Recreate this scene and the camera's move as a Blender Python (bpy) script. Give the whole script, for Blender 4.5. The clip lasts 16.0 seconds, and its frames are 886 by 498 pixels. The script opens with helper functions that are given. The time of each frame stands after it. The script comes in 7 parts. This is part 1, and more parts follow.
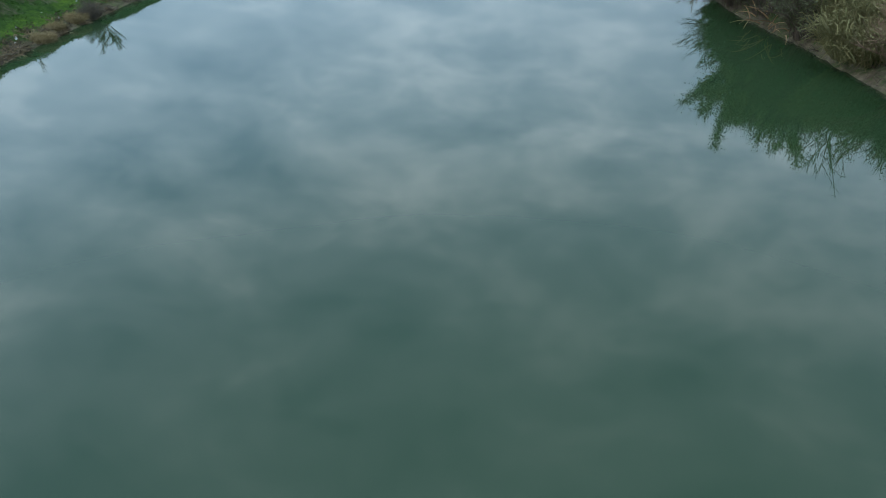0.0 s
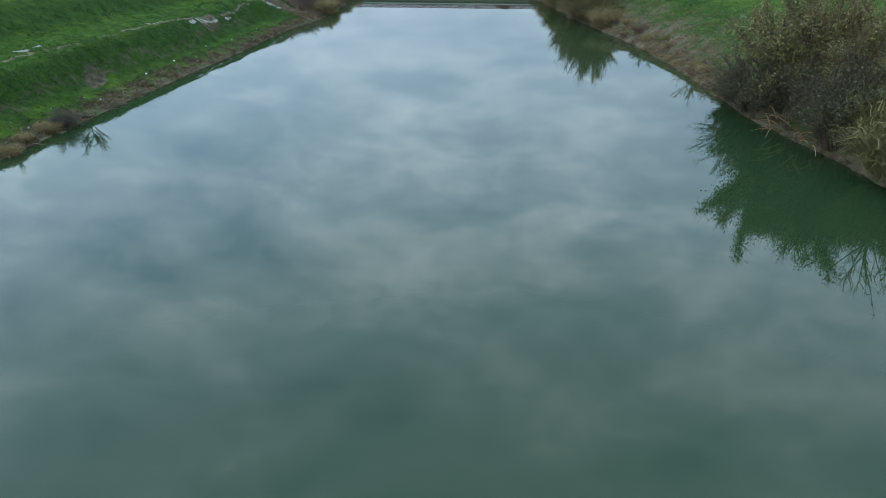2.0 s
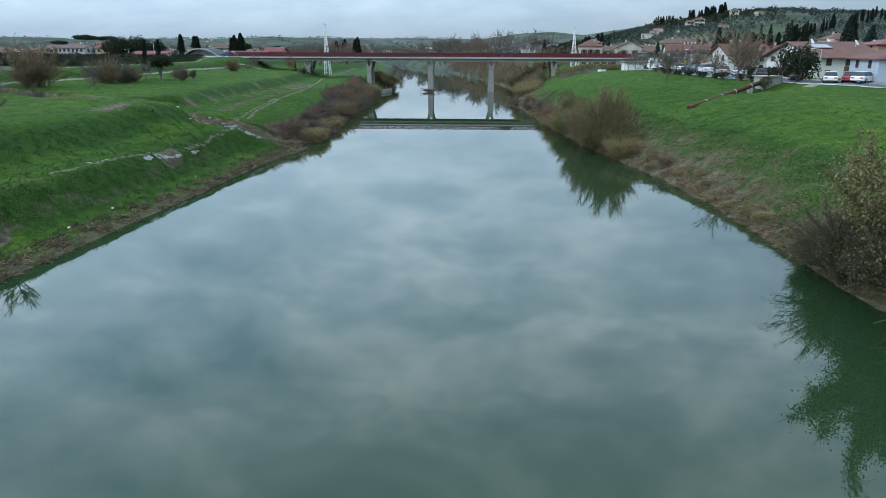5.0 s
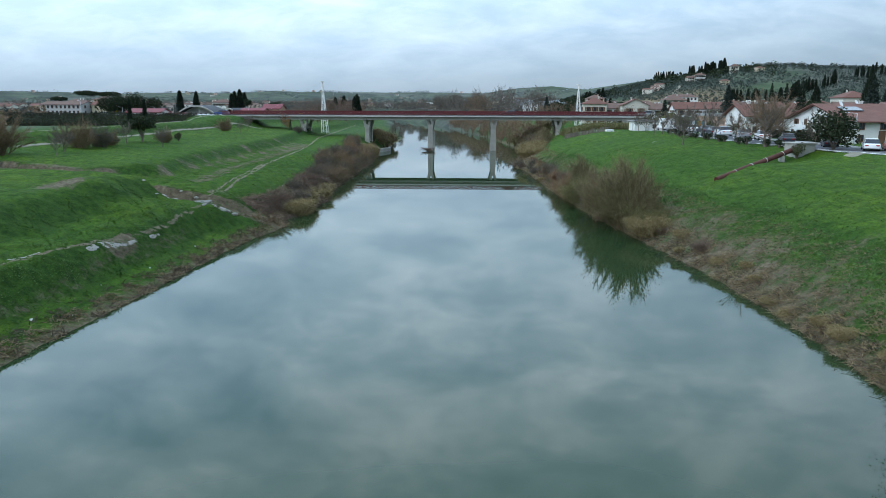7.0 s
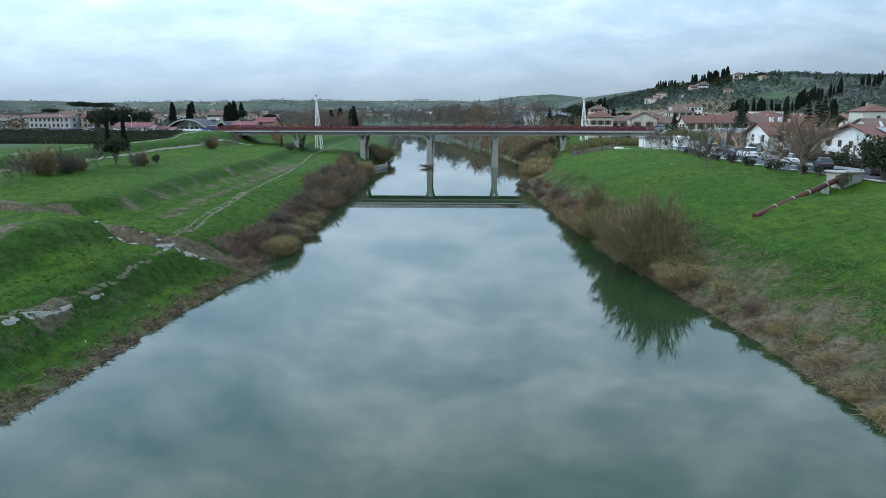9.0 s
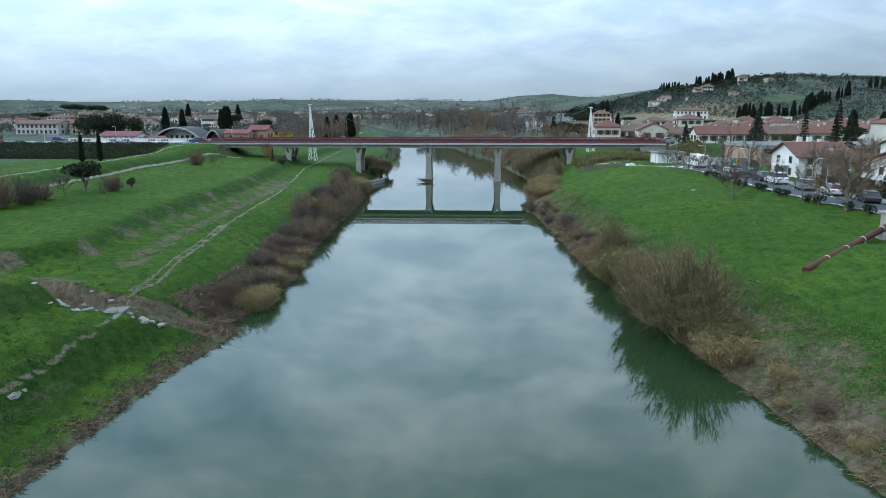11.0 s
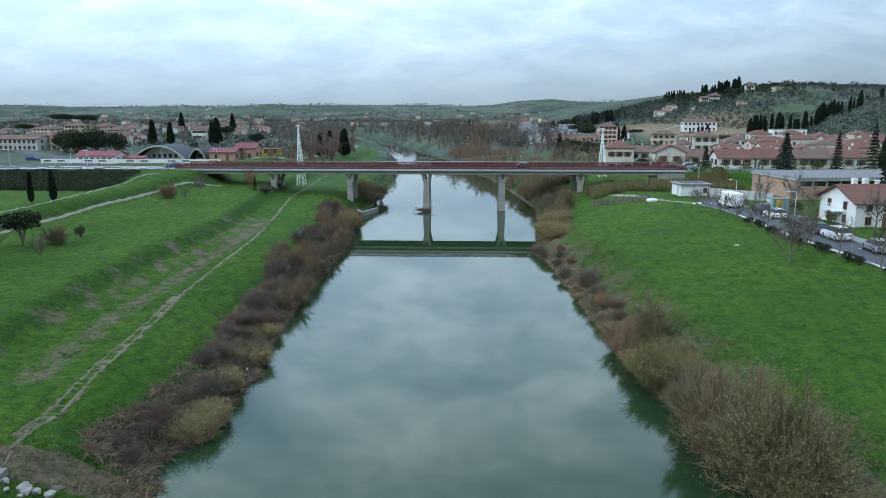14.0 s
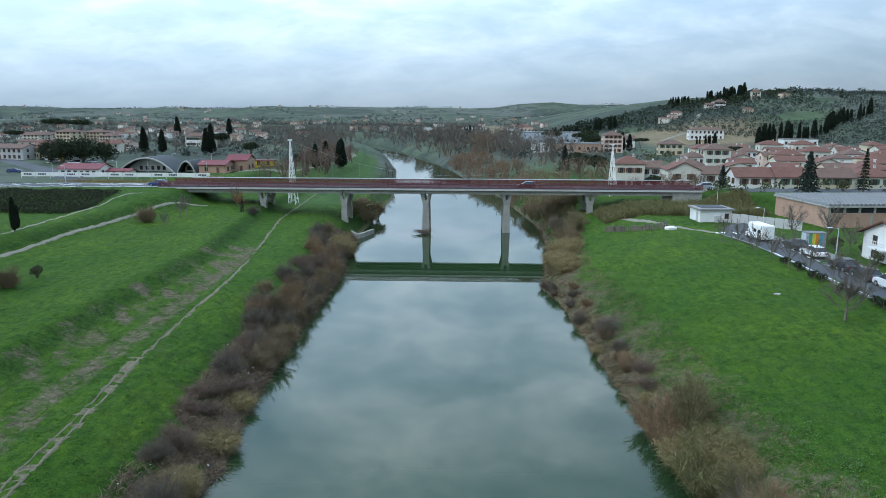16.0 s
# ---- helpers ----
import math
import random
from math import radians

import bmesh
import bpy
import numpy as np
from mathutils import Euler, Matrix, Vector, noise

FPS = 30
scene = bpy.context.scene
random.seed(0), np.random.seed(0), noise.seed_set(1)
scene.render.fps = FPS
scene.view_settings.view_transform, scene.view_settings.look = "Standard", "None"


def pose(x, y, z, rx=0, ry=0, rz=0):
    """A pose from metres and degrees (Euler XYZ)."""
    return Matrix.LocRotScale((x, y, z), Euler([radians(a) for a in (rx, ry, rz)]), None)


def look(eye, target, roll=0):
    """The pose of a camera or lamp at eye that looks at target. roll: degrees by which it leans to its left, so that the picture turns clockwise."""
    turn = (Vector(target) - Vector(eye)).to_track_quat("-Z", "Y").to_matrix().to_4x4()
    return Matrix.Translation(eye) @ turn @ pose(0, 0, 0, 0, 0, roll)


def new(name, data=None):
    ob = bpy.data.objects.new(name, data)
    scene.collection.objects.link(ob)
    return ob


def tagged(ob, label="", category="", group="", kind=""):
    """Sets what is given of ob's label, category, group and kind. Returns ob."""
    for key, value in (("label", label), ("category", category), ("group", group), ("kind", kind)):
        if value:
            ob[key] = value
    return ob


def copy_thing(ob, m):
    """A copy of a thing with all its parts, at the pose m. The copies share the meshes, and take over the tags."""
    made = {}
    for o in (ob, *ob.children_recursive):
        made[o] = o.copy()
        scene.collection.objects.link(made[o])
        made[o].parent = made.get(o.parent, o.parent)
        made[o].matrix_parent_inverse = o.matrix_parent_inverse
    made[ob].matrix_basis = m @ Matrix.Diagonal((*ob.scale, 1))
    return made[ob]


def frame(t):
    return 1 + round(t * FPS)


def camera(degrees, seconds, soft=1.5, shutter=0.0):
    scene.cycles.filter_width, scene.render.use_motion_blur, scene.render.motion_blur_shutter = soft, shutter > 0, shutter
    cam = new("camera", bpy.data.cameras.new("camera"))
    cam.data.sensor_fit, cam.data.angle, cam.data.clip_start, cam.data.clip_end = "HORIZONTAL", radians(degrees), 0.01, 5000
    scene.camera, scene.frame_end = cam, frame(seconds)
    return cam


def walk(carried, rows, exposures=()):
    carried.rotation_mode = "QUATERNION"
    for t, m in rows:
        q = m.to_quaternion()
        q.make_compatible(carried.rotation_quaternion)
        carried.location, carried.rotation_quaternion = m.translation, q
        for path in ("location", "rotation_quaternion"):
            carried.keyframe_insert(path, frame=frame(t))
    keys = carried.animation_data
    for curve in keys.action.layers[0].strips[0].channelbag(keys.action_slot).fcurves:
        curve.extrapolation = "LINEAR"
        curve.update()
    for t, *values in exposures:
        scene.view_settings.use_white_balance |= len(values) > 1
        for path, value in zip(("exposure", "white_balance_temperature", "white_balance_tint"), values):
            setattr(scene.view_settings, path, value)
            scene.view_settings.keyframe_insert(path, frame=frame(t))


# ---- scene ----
cam = camera(65.0, 16.0, soft=0.6)
PATH = [
    (0, (2.002, 0.907, 12.26), (1.932, 2.609, 11.211), 0.5),
    (0.5, (1.851, 1.803, 12.292), (1.784, 3.536, 11.297), 0.6),
    (1, (1.67, 2.977, 12.312), (1.606, 4.742, 11.373), 0.5),
    (1.5, (1.463, 4.464, 12.338), (1.404, 6.255, 11.448), 0.5),
    (2, (1.299, 6.265, 12.399), (1.241, 8.077, 11.556), 0.5),
    (2.5, (1.276, 8.36, 12.504), (1.217, 10.192, 11.704), 0.4),
    (3, (1.234, 10.571, 12.512), (1.172, 12.423, 11.758), 0.3),
    (3.5, (1.225, 12.903, 12.475), (1.16, 14.773, 11.771), 0.3),
    (4, (1.236, 15.371, 12.46), (1.169, 17.259, 11.805), 0.3),
    (4.5, (1.23, 17.928, 12.457), (1.16, 19.833, 11.855), 0.2),
    (5, (1.054, 20.534, 12.477), (0.986, 22.456, 11.926), 0.2),
    (5.2, (0.991, 21.605, 12.511), (0.924, 23.532, 11.98), 0.2),
    (7.3, (0.865, 33.047, 14.07), (0.789, 35.005, 13.67), 0.1),
    (7.5, (0.815, 34.112, 14.155), (0.74, 36.071, 13.759), 0.0),
    (8, (0.63, 36.776, 14.69), (0.557, 38.735, 14.294), 0.1),
    (8.5, (0.544, 39.406, 15.23), (0.471, 41.366, 14.837), 0.0),
    (9, (0.509, 42.171, 15.829), (0.436, 44.132, 15.439), -0.0),
    (9.2, (0.473, 43.238, 15.965), (0.4, 45.199, 15.581), -0.0),
    (11.3, (0.009, 54.416, 19.485), (-0.063, 56.375, 19.091), 0.0),
    (11.5, (-0.036, 55.503, 19.655), (-0.106, 57.464, 19.267), -0.0),
    (12, (-0.155, 58.314, 20.439), (-0.225, 60.276, 20.054), -0.0),
    (12.5, (-0.254, 61.18, 21.271), (-0.324, 63.141, 20.886), -0.0),
    (13, (-0.337, 64.05, 22.127), (-0.407, 66.011, 21.743), -0.0),
    (13.5, (-0.446, 66.914, 23.01), (-0.515, 68.875, 22.626), 0.0),
    (14, (-0.48, 69.821, 23.834), (-0.551, 71.782, 23.45), 0.0),
    (14.5, (-0.585, 72.627, 24.665), (-0.656, 74.589, 24.282), 0.1),
    (15, (-0.65, 75.576, 25.469), (-0.721, 77.537, 25.086), 0.1),
    (15.5, (-0.815, 78.457, 26.246), (-0.885, 80.417, 25.865), 0.1),
    (16, (-1.046, 81.217, 26.95), (-1.116, 83.178, 26.571), 0.2),
]
walk(cam, [(t, look(eye, target, roll)) for t, eye, target, roll in PATH])

# ---- world, sun, exposure ----
SUN_EL, SUN_AZ = radians(34), radians(-120)
world = bpy.data.worlds.new("world")
scene.world = world
world.use_nodes = True
wn, wl = world.node_tree.nodes, world.node_tree.links
wn.clear()


def wnode(kind, **vals):
    n = wn.new(kind)
    for k, v in vals.items():
        n.inputs[k].default_value = v
    return n


sky = wnode("ShaderNodeTexSky")
sky.sky_type, sky.sun_disc = "NISHITA", False
sky.sun_elevation, sky.sun_rotation = SUN_EL, SUN_AZ
sky.air_density, sky.dust_density, sky.ozone_density = 1.0, 1.5, 2.0
geo = wnode("ShaderNodeTexCoord")
sep = wnode("ShaderNodeSeparateXYZ")
wl.new(geo.outputs["Generated"], sep.inputs[0])
# clouds on a flat layer overhead: direction divided by its height
hz = wn.new("ShaderNodeMath"); hz.operation = "ABSOLUTE"
wl.new(sep.outputs["Z"], hz.inputs[0])
hz2 = wn.new("ShaderNodeMath"); hz2.operation = "ADD"; hz2.inputs[1].default_value = 0.34
wl.new(hz.outputs[0], hz2.inputs[0])
dv = wn.new("ShaderNodeVectorMath"); dv.operation = "DIVIDE"
wl.new(geo.outputs["Generated"], dv.inputs[0])
cmb = wnode("ShaderNodeCombineXYZ", Z=1.0)
wl.new(hz2.outputs[0], cmb.inputs[0]); wl.new(hz2.outputs[0], cmb.inputs[1])
wl.new(cmb.outputs[0], dv.inputs[1])
mp = wnode("ShaderNodeMapping")
mp.inputs["Scale"].default_value = (0.78, 1.0, 0.0)
mp.inputs["Location"].default_value = (3.1, 1.7, 0.4)
mp.inputs["Rotation"].default_value = (0, 0, 0.35)
wl.new(dv.outputs[0], mp.inputs[0])
n1 = wnode("ShaderNodeTexNoise", Scale=5.6, Detail=9.0, Roughness=0.56, Distortion=0.25)
n2 = wnode("ShaderNodeTexNoise", Scale=0.55, Detail=4.0, Roughness=0.5, Distortion=0.2)
wl.new(mp.outputs[0], n1.inputs["Vector"]); wl.new(mp.outputs[0], n2.inputs["Vector"])
mixn = wn.new("ShaderNodeMath"); mixn.operation = "MULTIPLY_ADD"; mixn.inputs[1].default_value = 0.60
n2s = wn.new("ShaderNodeMath"); n2s.operation = "MULTIPLY"; n2s.inputs[1].default_value = 0.50
wl.new(n2.outputs[0], n2s.inputs[0])
wl.new(n1.outputs[0], mixn.inputs[0]); wl.new(n2s.outputs[0], mixn.inputs[2])
ramp = wn.new("ShaderNodeValToRGB")
ramp.color_ramp.elements[0].position, ramp.color_ramp.elements[0].color = 0.405, (2.4, 3.75, 5.4, 1)
ramp.color_ramp.elements[1].position, ramp.color_ramp.elements[1].color = 0.67, (7.3, 8.9, 10.4, 1)
e = ramp.color_ramp.elements.new(0.53); e.color = (4.05, 5.6, 7.25, 1)
# the cloud pattern flattens out towards the horizon
amp = wn.new("ShaderNodeMath"); amp.operation = "MULTIPLY_ADD"; amp.use_clamp = True
amp.inputs[1].default_value, amp.inputs[2].default_value = 2.4, 0.10
wl.new(hz.outputs[0], amp.inputs[0])
less = wn.new("ShaderNodeMath"); less.operation = "SUBTRACT"; less.inputs[1].default_value = 0.55
wl.new(mixn.outputs[0], less.inputs[0])
flat = wn.new("ShaderNodeMath"); flat.operation = "MULTIPLY_ADD"; flat.inputs[2].default_value = 0.55
wl.new(less.outputs[0], flat.inputs[0]); wl.new(amp.outputs[0], flat.inputs[1])
wl.new(flat.outputs[0], ramp.inputs[0])
# the clouds are thinnest and brightest to the north-west
sund = Vector((math.sin(SUN_AZ) * math.cos(SUN_EL), math.cos(SUN_AZ) * math.cos(SUN_EL), math.sin(SUN_EL)))
thin = Vector((-0.68, 0.50, 0.60)).normalized()
dot = wn.new("ShaderNodeVectorMath"); dot.operation = "DOT_PRODUCT"
dot.inputs[1].default_value = thin
wl.new(geo.outputs["Generated"], dot.inputs[0])
glow = wn.new("ShaderNodeMapRange")
glow.inputs[1].default_value, glow.inputs[2].default_value = -0.4, 1.0
glow.inputs[3].default_value, glow.inputs[4].default_value = 0.52, 1.74
wl.new(dot.outputs["Value"], glow.inputs[0])
lit = wn.new("ShaderNodeVectorMath"); lit.operation = "SCALE"
# an overcast sky is darker towards the horizon
rise = wn.new("ShaderNodeMath"); rise.operation = "MULTIPLY_ADD"
rise.inputs[1].default_value, rise.inputs[2].default_value = 5.0, 0.57
wl.new(hz.outputs[0], rise.inputs[0])
cap = wn.new("ShaderNodeMath"); cap.operation = "MINIMUM"; cap.inputs[1].default_value = 2.4
wl.new(rise.outputs[0], cap.inputs[0])
gain = wn.new("ShaderNodeMath"); gain.operation = "MULTIPLY"
wl.new(cap.outputs[0], gain.inputs[0]); wl.new(glow.outputs[0], gain.inputs[1])
wl.new(ramp.outputs[0], lit.inputs[0]); wl.new(gain.outputs[0], lit.inputs["Scale"])
mix = wn.new("ShaderNodeMix"); mix.data_type = "RGBA"
mix.inputs["Factor"].default_value = 0.88
wl.new(sky.outputs[0], mix.inputs["A"]); wl.new(lit.outputs[0], mix.inputs["B"])
bg = wnode("ShaderNodeBackground", Strength=0.105)
wl.new(mix.outputs["Result"], bg.inputs[0])
wo = wn.new("ShaderNodeOutputWorld")
wl.new(bg.outputs[0], wo.inputs[0])

sun = new("sun", bpy.data.lights.new("sun", "SUN"))
sun.data.energy, sun.data.angle, sun.data.color = 0.8, radians(24), (1.0, 0.95, 0.88)
sun.matrix_world = look(tuple(sund * 80), (0, 0, 0))
scene.view_settings.exposure = 0.0

# ---- materials ----


def material(name, color, rough=0.8, metal=0.0, var=0.25, scale=2.0, fine=30.0, bump=0.2, dark=None, spec=0.3, island=0.0, rand=0.0, coord="Object"):
    """A surface whose colour wanders at two scales, with fine relief."""
    m = bpy.data.materials.new(name)
    m.use_nodes = True
    n, l = m.node_tree.nodes, m.node_tree.links
    b = n["Principled BSDF"]
    b.inputs["Roughness"].default_value, b.inputs["Metallic"].default_value = rough, metal
    b.inputs["Specular IOR Level"].default_value = spec
    tc = n.new("ShaderNodeTexCoord")
    geo = n.new("ShaderNodeNewGeometry")
    src = geo.outputs["Position"] if coord == "World" else tc.outputs["Object"]
    big = n.new("ShaderNodeTexNoise"); big.inputs["Scale"].default_value = scale; big.inputs["Detail"].default_value = 5
    sm = n.new("ShaderNodeTexNoise"); sm.inputs["Scale"].default_value = fine; sm.inputs["Detail"].default_value = 4
    l.new(src, big.inputs["Vector"]); l.new(src, sm.inputs["Vector"])
    ad = n.new("ShaderNodeMath"); ad.operation = "ADD"
    l.new(big.outputs[0], ad.inputs[0]); l.new(sm.outputs[0], ad.inputs[1])
    last = ad.outputs[0]
    if island:
        ma = n.new("ShaderNodeMath"); ma.operation = "MULTIPLY_ADD"; ma.inputs[1].default_value = island
        l.new(geo.outputs["Random Per Island"], ma.inputs[0]); l.new(last, ma.inputs[2])
        last = ma.outputs[0]
    if rand:
        oi = n.new("ShaderNodeObjectInfo")
        ma = n.new("ShaderNodeMath"); ma.operation = "MULTIPLY_ADD"; ma.inputs[1].default_value = rand
        l.new(oi.outputs["Random"], ma.inputs[0]); l.new(last, ma.inputs[2])
        last = ma.outputs[0]
    mid = 1.0 + island / 2 + rand / 2
    mr = n.new("ShaderNodeMapRange")
    mr.inputs[1].default_value, mr.inputs[2].default_value = mid - 0.45 - (island + rand) / 2, mid + 0.45 + (island + rand) / 2
    l.new(last, mr.inputs[0])
    mx = n.new("ShaderNodeMix"); mx.data_type = "RGBA"
    d = dark or tuple(c * (1 - var) for c in color)
    hi = tuple(min(1.0, c * (1 + var * 0.6)) for c in color) if dark is None else color
    mx.inputs["A"].default_value, mx.inputs["B"].default_value = (*d, 1), (*hi, 1)
    l.new(mr.outputs[0], mx.inputs["Factor"]); l.new(mx.outputs["Result"], b.inputs["Base Color"])
    if bump:
        bp = n.new("ShaderNodeBump"); bp.inputs["Strength"].default_value = bump; bp.inputs["Distance"].default_value = 0.05
        l.new(sm.outputs[0], bp.inputs["Height"]); l.new(bp.outputs[0], b.inputs["Normal"])
    return m


def ground_material():
    m = bpy.data.materials.new("grassland")
    m.use_nodes = True
    n, l = m.node_tree.nodes, m.node_tree.links
    b = n["Principled BSDF"]
    b.inputs["Roughness"].default_value = 0.95
    b.inputs["Specular IOR Level"].default_value = 0.1
    geo = n.new("ShaderNodeNewGeometry")

    def noise_at(scale, detail=6, rough=0.6):
        t = n.new("ShaderNodeTexNoise")
        t.inputs["Scale"].default_value, t.inputs["Detail"].default_value, t.inputs["Roughness"].default_value = scale, detail, rough
        l.new(geo.outputs["Position"], t.inputs["Vector"])
        return t.outputs[0]

    def rng(v, a, c):
        r = n.new("ShaderNodeMapRange"); r.inputs[1].default_value, r.inputs[2].default_value = a, c
        l.new(v, r.inputs[0])
        return r.outputs[0]

    def mixc(f, a, c):
        x = n.new("ShaderNodeMix"); x.data_type = "RGBA"
        for k, v in (("A", a), ("B", c)):
            if isinstance(v, tuple):
                x.inputs[k].default_value = (*v, 1)
            else:
                l.new(v, x.inputs[k])
        l.new(f, x.inputs["Factor"])
        return x.outputs["Result"]

    def attr(name):
        a = n.new("ShaderNodeAttribute"); a.attribute_name = name
        return a.outputs["Fac"]

    def math2(op, a, c):
        x = n.new("ShaderNodeMath"); x.operation = op
        for i, v in enumerate((a, c)):
            if isinstance(v, float):
                x.inputs[i].default_value = v
            else:
                l.new(v, x.inputs[i])
        return x.outputs[0]

    def streak(scale, detail=5, rough=0.6):
        mpn = n.new("ShaderNodeMapping"); mpn.inputs["Scale"].default_value = (1.0, 0.22, 1.0)
        mpn.inputs["Rotation"].default_value = (0, 0, 0.16)
        l.new(geo.outputs["Position"], mpn.inputs[0])
        t = n.new("ShaderNodeTexNoise")
        t.inputs["Scale"].default_value, t.inputs["Detail"].default_value, t.inputs["Roughness"].default_value = scale, detail, rough
        l.new(mpn.outputs[0], t.inputs["Vector"])
        return t.outputs[0]

    g1 = mixc(rng(noise_at(0.06), 0.36, 0.64), (0.045, 0.104, 0.009), (0.094, 0.155, 0.013))
    g1 = mixc(math2("MULTIPLY", rng(streak(0.5), 0.42, 0.66), 0.8), g1, (0.058, 0.112, 0.014))
    g1 = mixc(math2("MULTIPLY", rng(streak(1.6, 6, 0.75), 0.44, 0.64), 0.7), g1, (0.015, 0.052, 0.007))
    g2 = mixc(math2("MULTIPLY", rng(noise_at(1.1, 9, 0.8), 0.46, 0.62), 0.7), g1, (0.013, 0.041, 0.007))
    g3 = mixc(math2("MULTIPLY", rng(noise_at(0.30, 7, 0.72), 0.54, 0.74), 0.40), g2, (0.057, 0.072, 0.028))
    # steeper ground takes darker greens
    slope_green = mixc(rng(noise_at(1.4, 7, 0.75), 0.38, 0.62), (0.012, 0.034, 0.006), (0.040, 0.090, 0.012))
    g4 = mixc(math2("MULTIPLY", attr("slope_tone"), 0.85), g3, slope_green)
    g4 = mixc(math2("MULTIPLY", rng(noise_at(6.0, 5, 0.8), 0.47, 0.62), 0.6), g4, (0.008, 0.025, 0.005))
    soil = mixc(rng(noise_at(1.6, 8, 0.7), 0.35, 0.65), (0.060, 0.046, 0.030), (0.180, 0.148, 0.100))
    soil = mixc(math2("MULTIPLY", rng(noise_at(7.0, 5, 0.7), 0.48, 0.7), 0.6), soil, (0.05, 0.04, 0.025))
    bare = math2("ADD", attr("bare"), math2("MULTIPLY", math2("SUBTRACT", noise_at(1.2, 9, 0.8), 0.5), 1.9))
    near = mixc(rng(bare, 0.40, 0.75), g4, soil)
    worn = math2("ADD", attr("trod"), math2("MULTIPLY", math2("SUBTRACT", noise_at(1.7, 8, 0.75), 0.5), 1.1))
    near = mixc(rng(worn, 0.45, 0.75), near, mixc(rng(noise_at(3.0, 7, 0.7), 0.35, 0.65), (0.105, 0.085, 0.055), (0.21, 0.18, 0.125)))
    # grey-brown plain and hills, with a pale distance haze put into the colours
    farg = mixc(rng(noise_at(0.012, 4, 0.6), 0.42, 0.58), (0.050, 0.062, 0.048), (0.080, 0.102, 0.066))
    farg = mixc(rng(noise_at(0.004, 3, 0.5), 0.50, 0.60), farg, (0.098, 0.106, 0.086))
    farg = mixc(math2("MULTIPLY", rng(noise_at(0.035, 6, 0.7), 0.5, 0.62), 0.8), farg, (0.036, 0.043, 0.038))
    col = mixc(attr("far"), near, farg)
    col = mixc(attr("meadow"), col, mixc(rng(noise_at(0.2, 6, 0.7), 0.35, 0.65), (0.030, 0.066, 0.018), (0.058, 0.105, 0.026)))
    plough = attr("ploughed")
    col = mixc(plough, col, mixc(rng(streak(0.3), 0.35, 0.65), (0.15, 0.115, 0.07), (0.21, 0.165, 0.10)))
    l.new(col, b.inputs["Base Color"])
    bp = n.new("ShaderNodeBump"); bp.inputs["Strength"].default_value, bp.inputs["Distance"].default_value = 0.8, 0.16
    l.new(noise_at(3.5, 9, 0.75), bp.inputs["Height"]); l.new(bp.outputs[0], b.inputs["Normal"])
    return m


def water_material():
    m = bpy.data.materials.new("river_water")
    m.use_nodes = True
    n, l = m.node_tree.nodes, m.node_tree.links
    b = n["Principled BSDF"]
    b.inputs["Base Color"].default_value = (0.030, 0.072, 0.052, 1)
    b.inputs["Roughness"].default_value = 0.008
    b.inputs["IOR"].default_value = 1.33
    b.inputs["Specular IOR Level"].default_value = 0.5
    geo = n.new("ShaderNodeNewGeometry")
    mp = n.new("ShaderNodeMapping"); mp.inputs["Scale"].default_value = (0.5, 0.22, 1)
    l.new(geo.outputs["Position"], mp.inputs[0])
    t = n.new("ShaderNodeTexNoise"); t.inputs["Scale"].default_value, t.inputs["Detail"].default_value = 1.2, 5
    l.new(mp.outputs[0], t.inputs["Vector"])
    t2 = n.new("ShaderNodeTexNoise"); t2.inputs["Scale"].default_value, t2.inputs["Detail"].default_value = 0.05, 3
    l.new(geo.outputs["Position"], t2.inputs["Vector"])
    mx = n.new("ShaderNodeMix"); mx.data_type = "RGBA"
    mx.inputs["A"].default_value, mx.inputs["B"].default_value = (0.014, 0.032, 0.012, 1), (0.021, 0.042, 0.017, 1)
    l.new(t2.outputs[0], mx.inputs["Factor"]); l.new(mx.outputs["Result"], b.inputs["Base Color"])
    bp = n.new("ShaderNodeBump"); bp.inputs["Strength"].default_value, bp.inputs["Distance"].default_value = 0.05, 0.03
    l.new(t.outputs[0], bp.inputs["Height"]); l.new(bp.outputs[0], b.inputs["Normal"])
    return m


GROUND, WATER = ground_material(), water_material()
CONCRETE = material("weathered_concrete", (0.34, 0.33, 0.30), 0.85, var=0.35, scale=0.8, fine=9, bump=0.25, coord="World")
DECKCON = material("pale_concrete", (0.42, 0.41, 0.38), 0.85, var=0.3, scale=0.6, fine=8, bump=0.2, coord="World")
ASPHALT = material("asphalt", (0.075, 0.077, 0.085), 0.9, var=0.25, scale=0.5, fine=18, bump=0.15, coord="World")
REDSTEEL = material("red_painted_steel", (0.13, 0.026, 0.030), 0.55, var=0.4, scale=1.5, fine=20, bump=0.1)
RUST = material("rusted_steel_pipe", (0.13, 0.040, 0.028), 0.8, var=0.5, scale=1.2, fine=14, bump=0.3, dark=(0.05, 0.022, 0.018))
GALV = material("galvanised_steel", (0.55, 0.57, 0.58), 0.5, 0.3, var=0.2, scale=2, fine=20, bump=0.05)
WHITEPAINT = material("white_paint", (0.78, 0.78, 0.76), 0.6, var=0.12, scale=2, fine=12, bump=0.05)

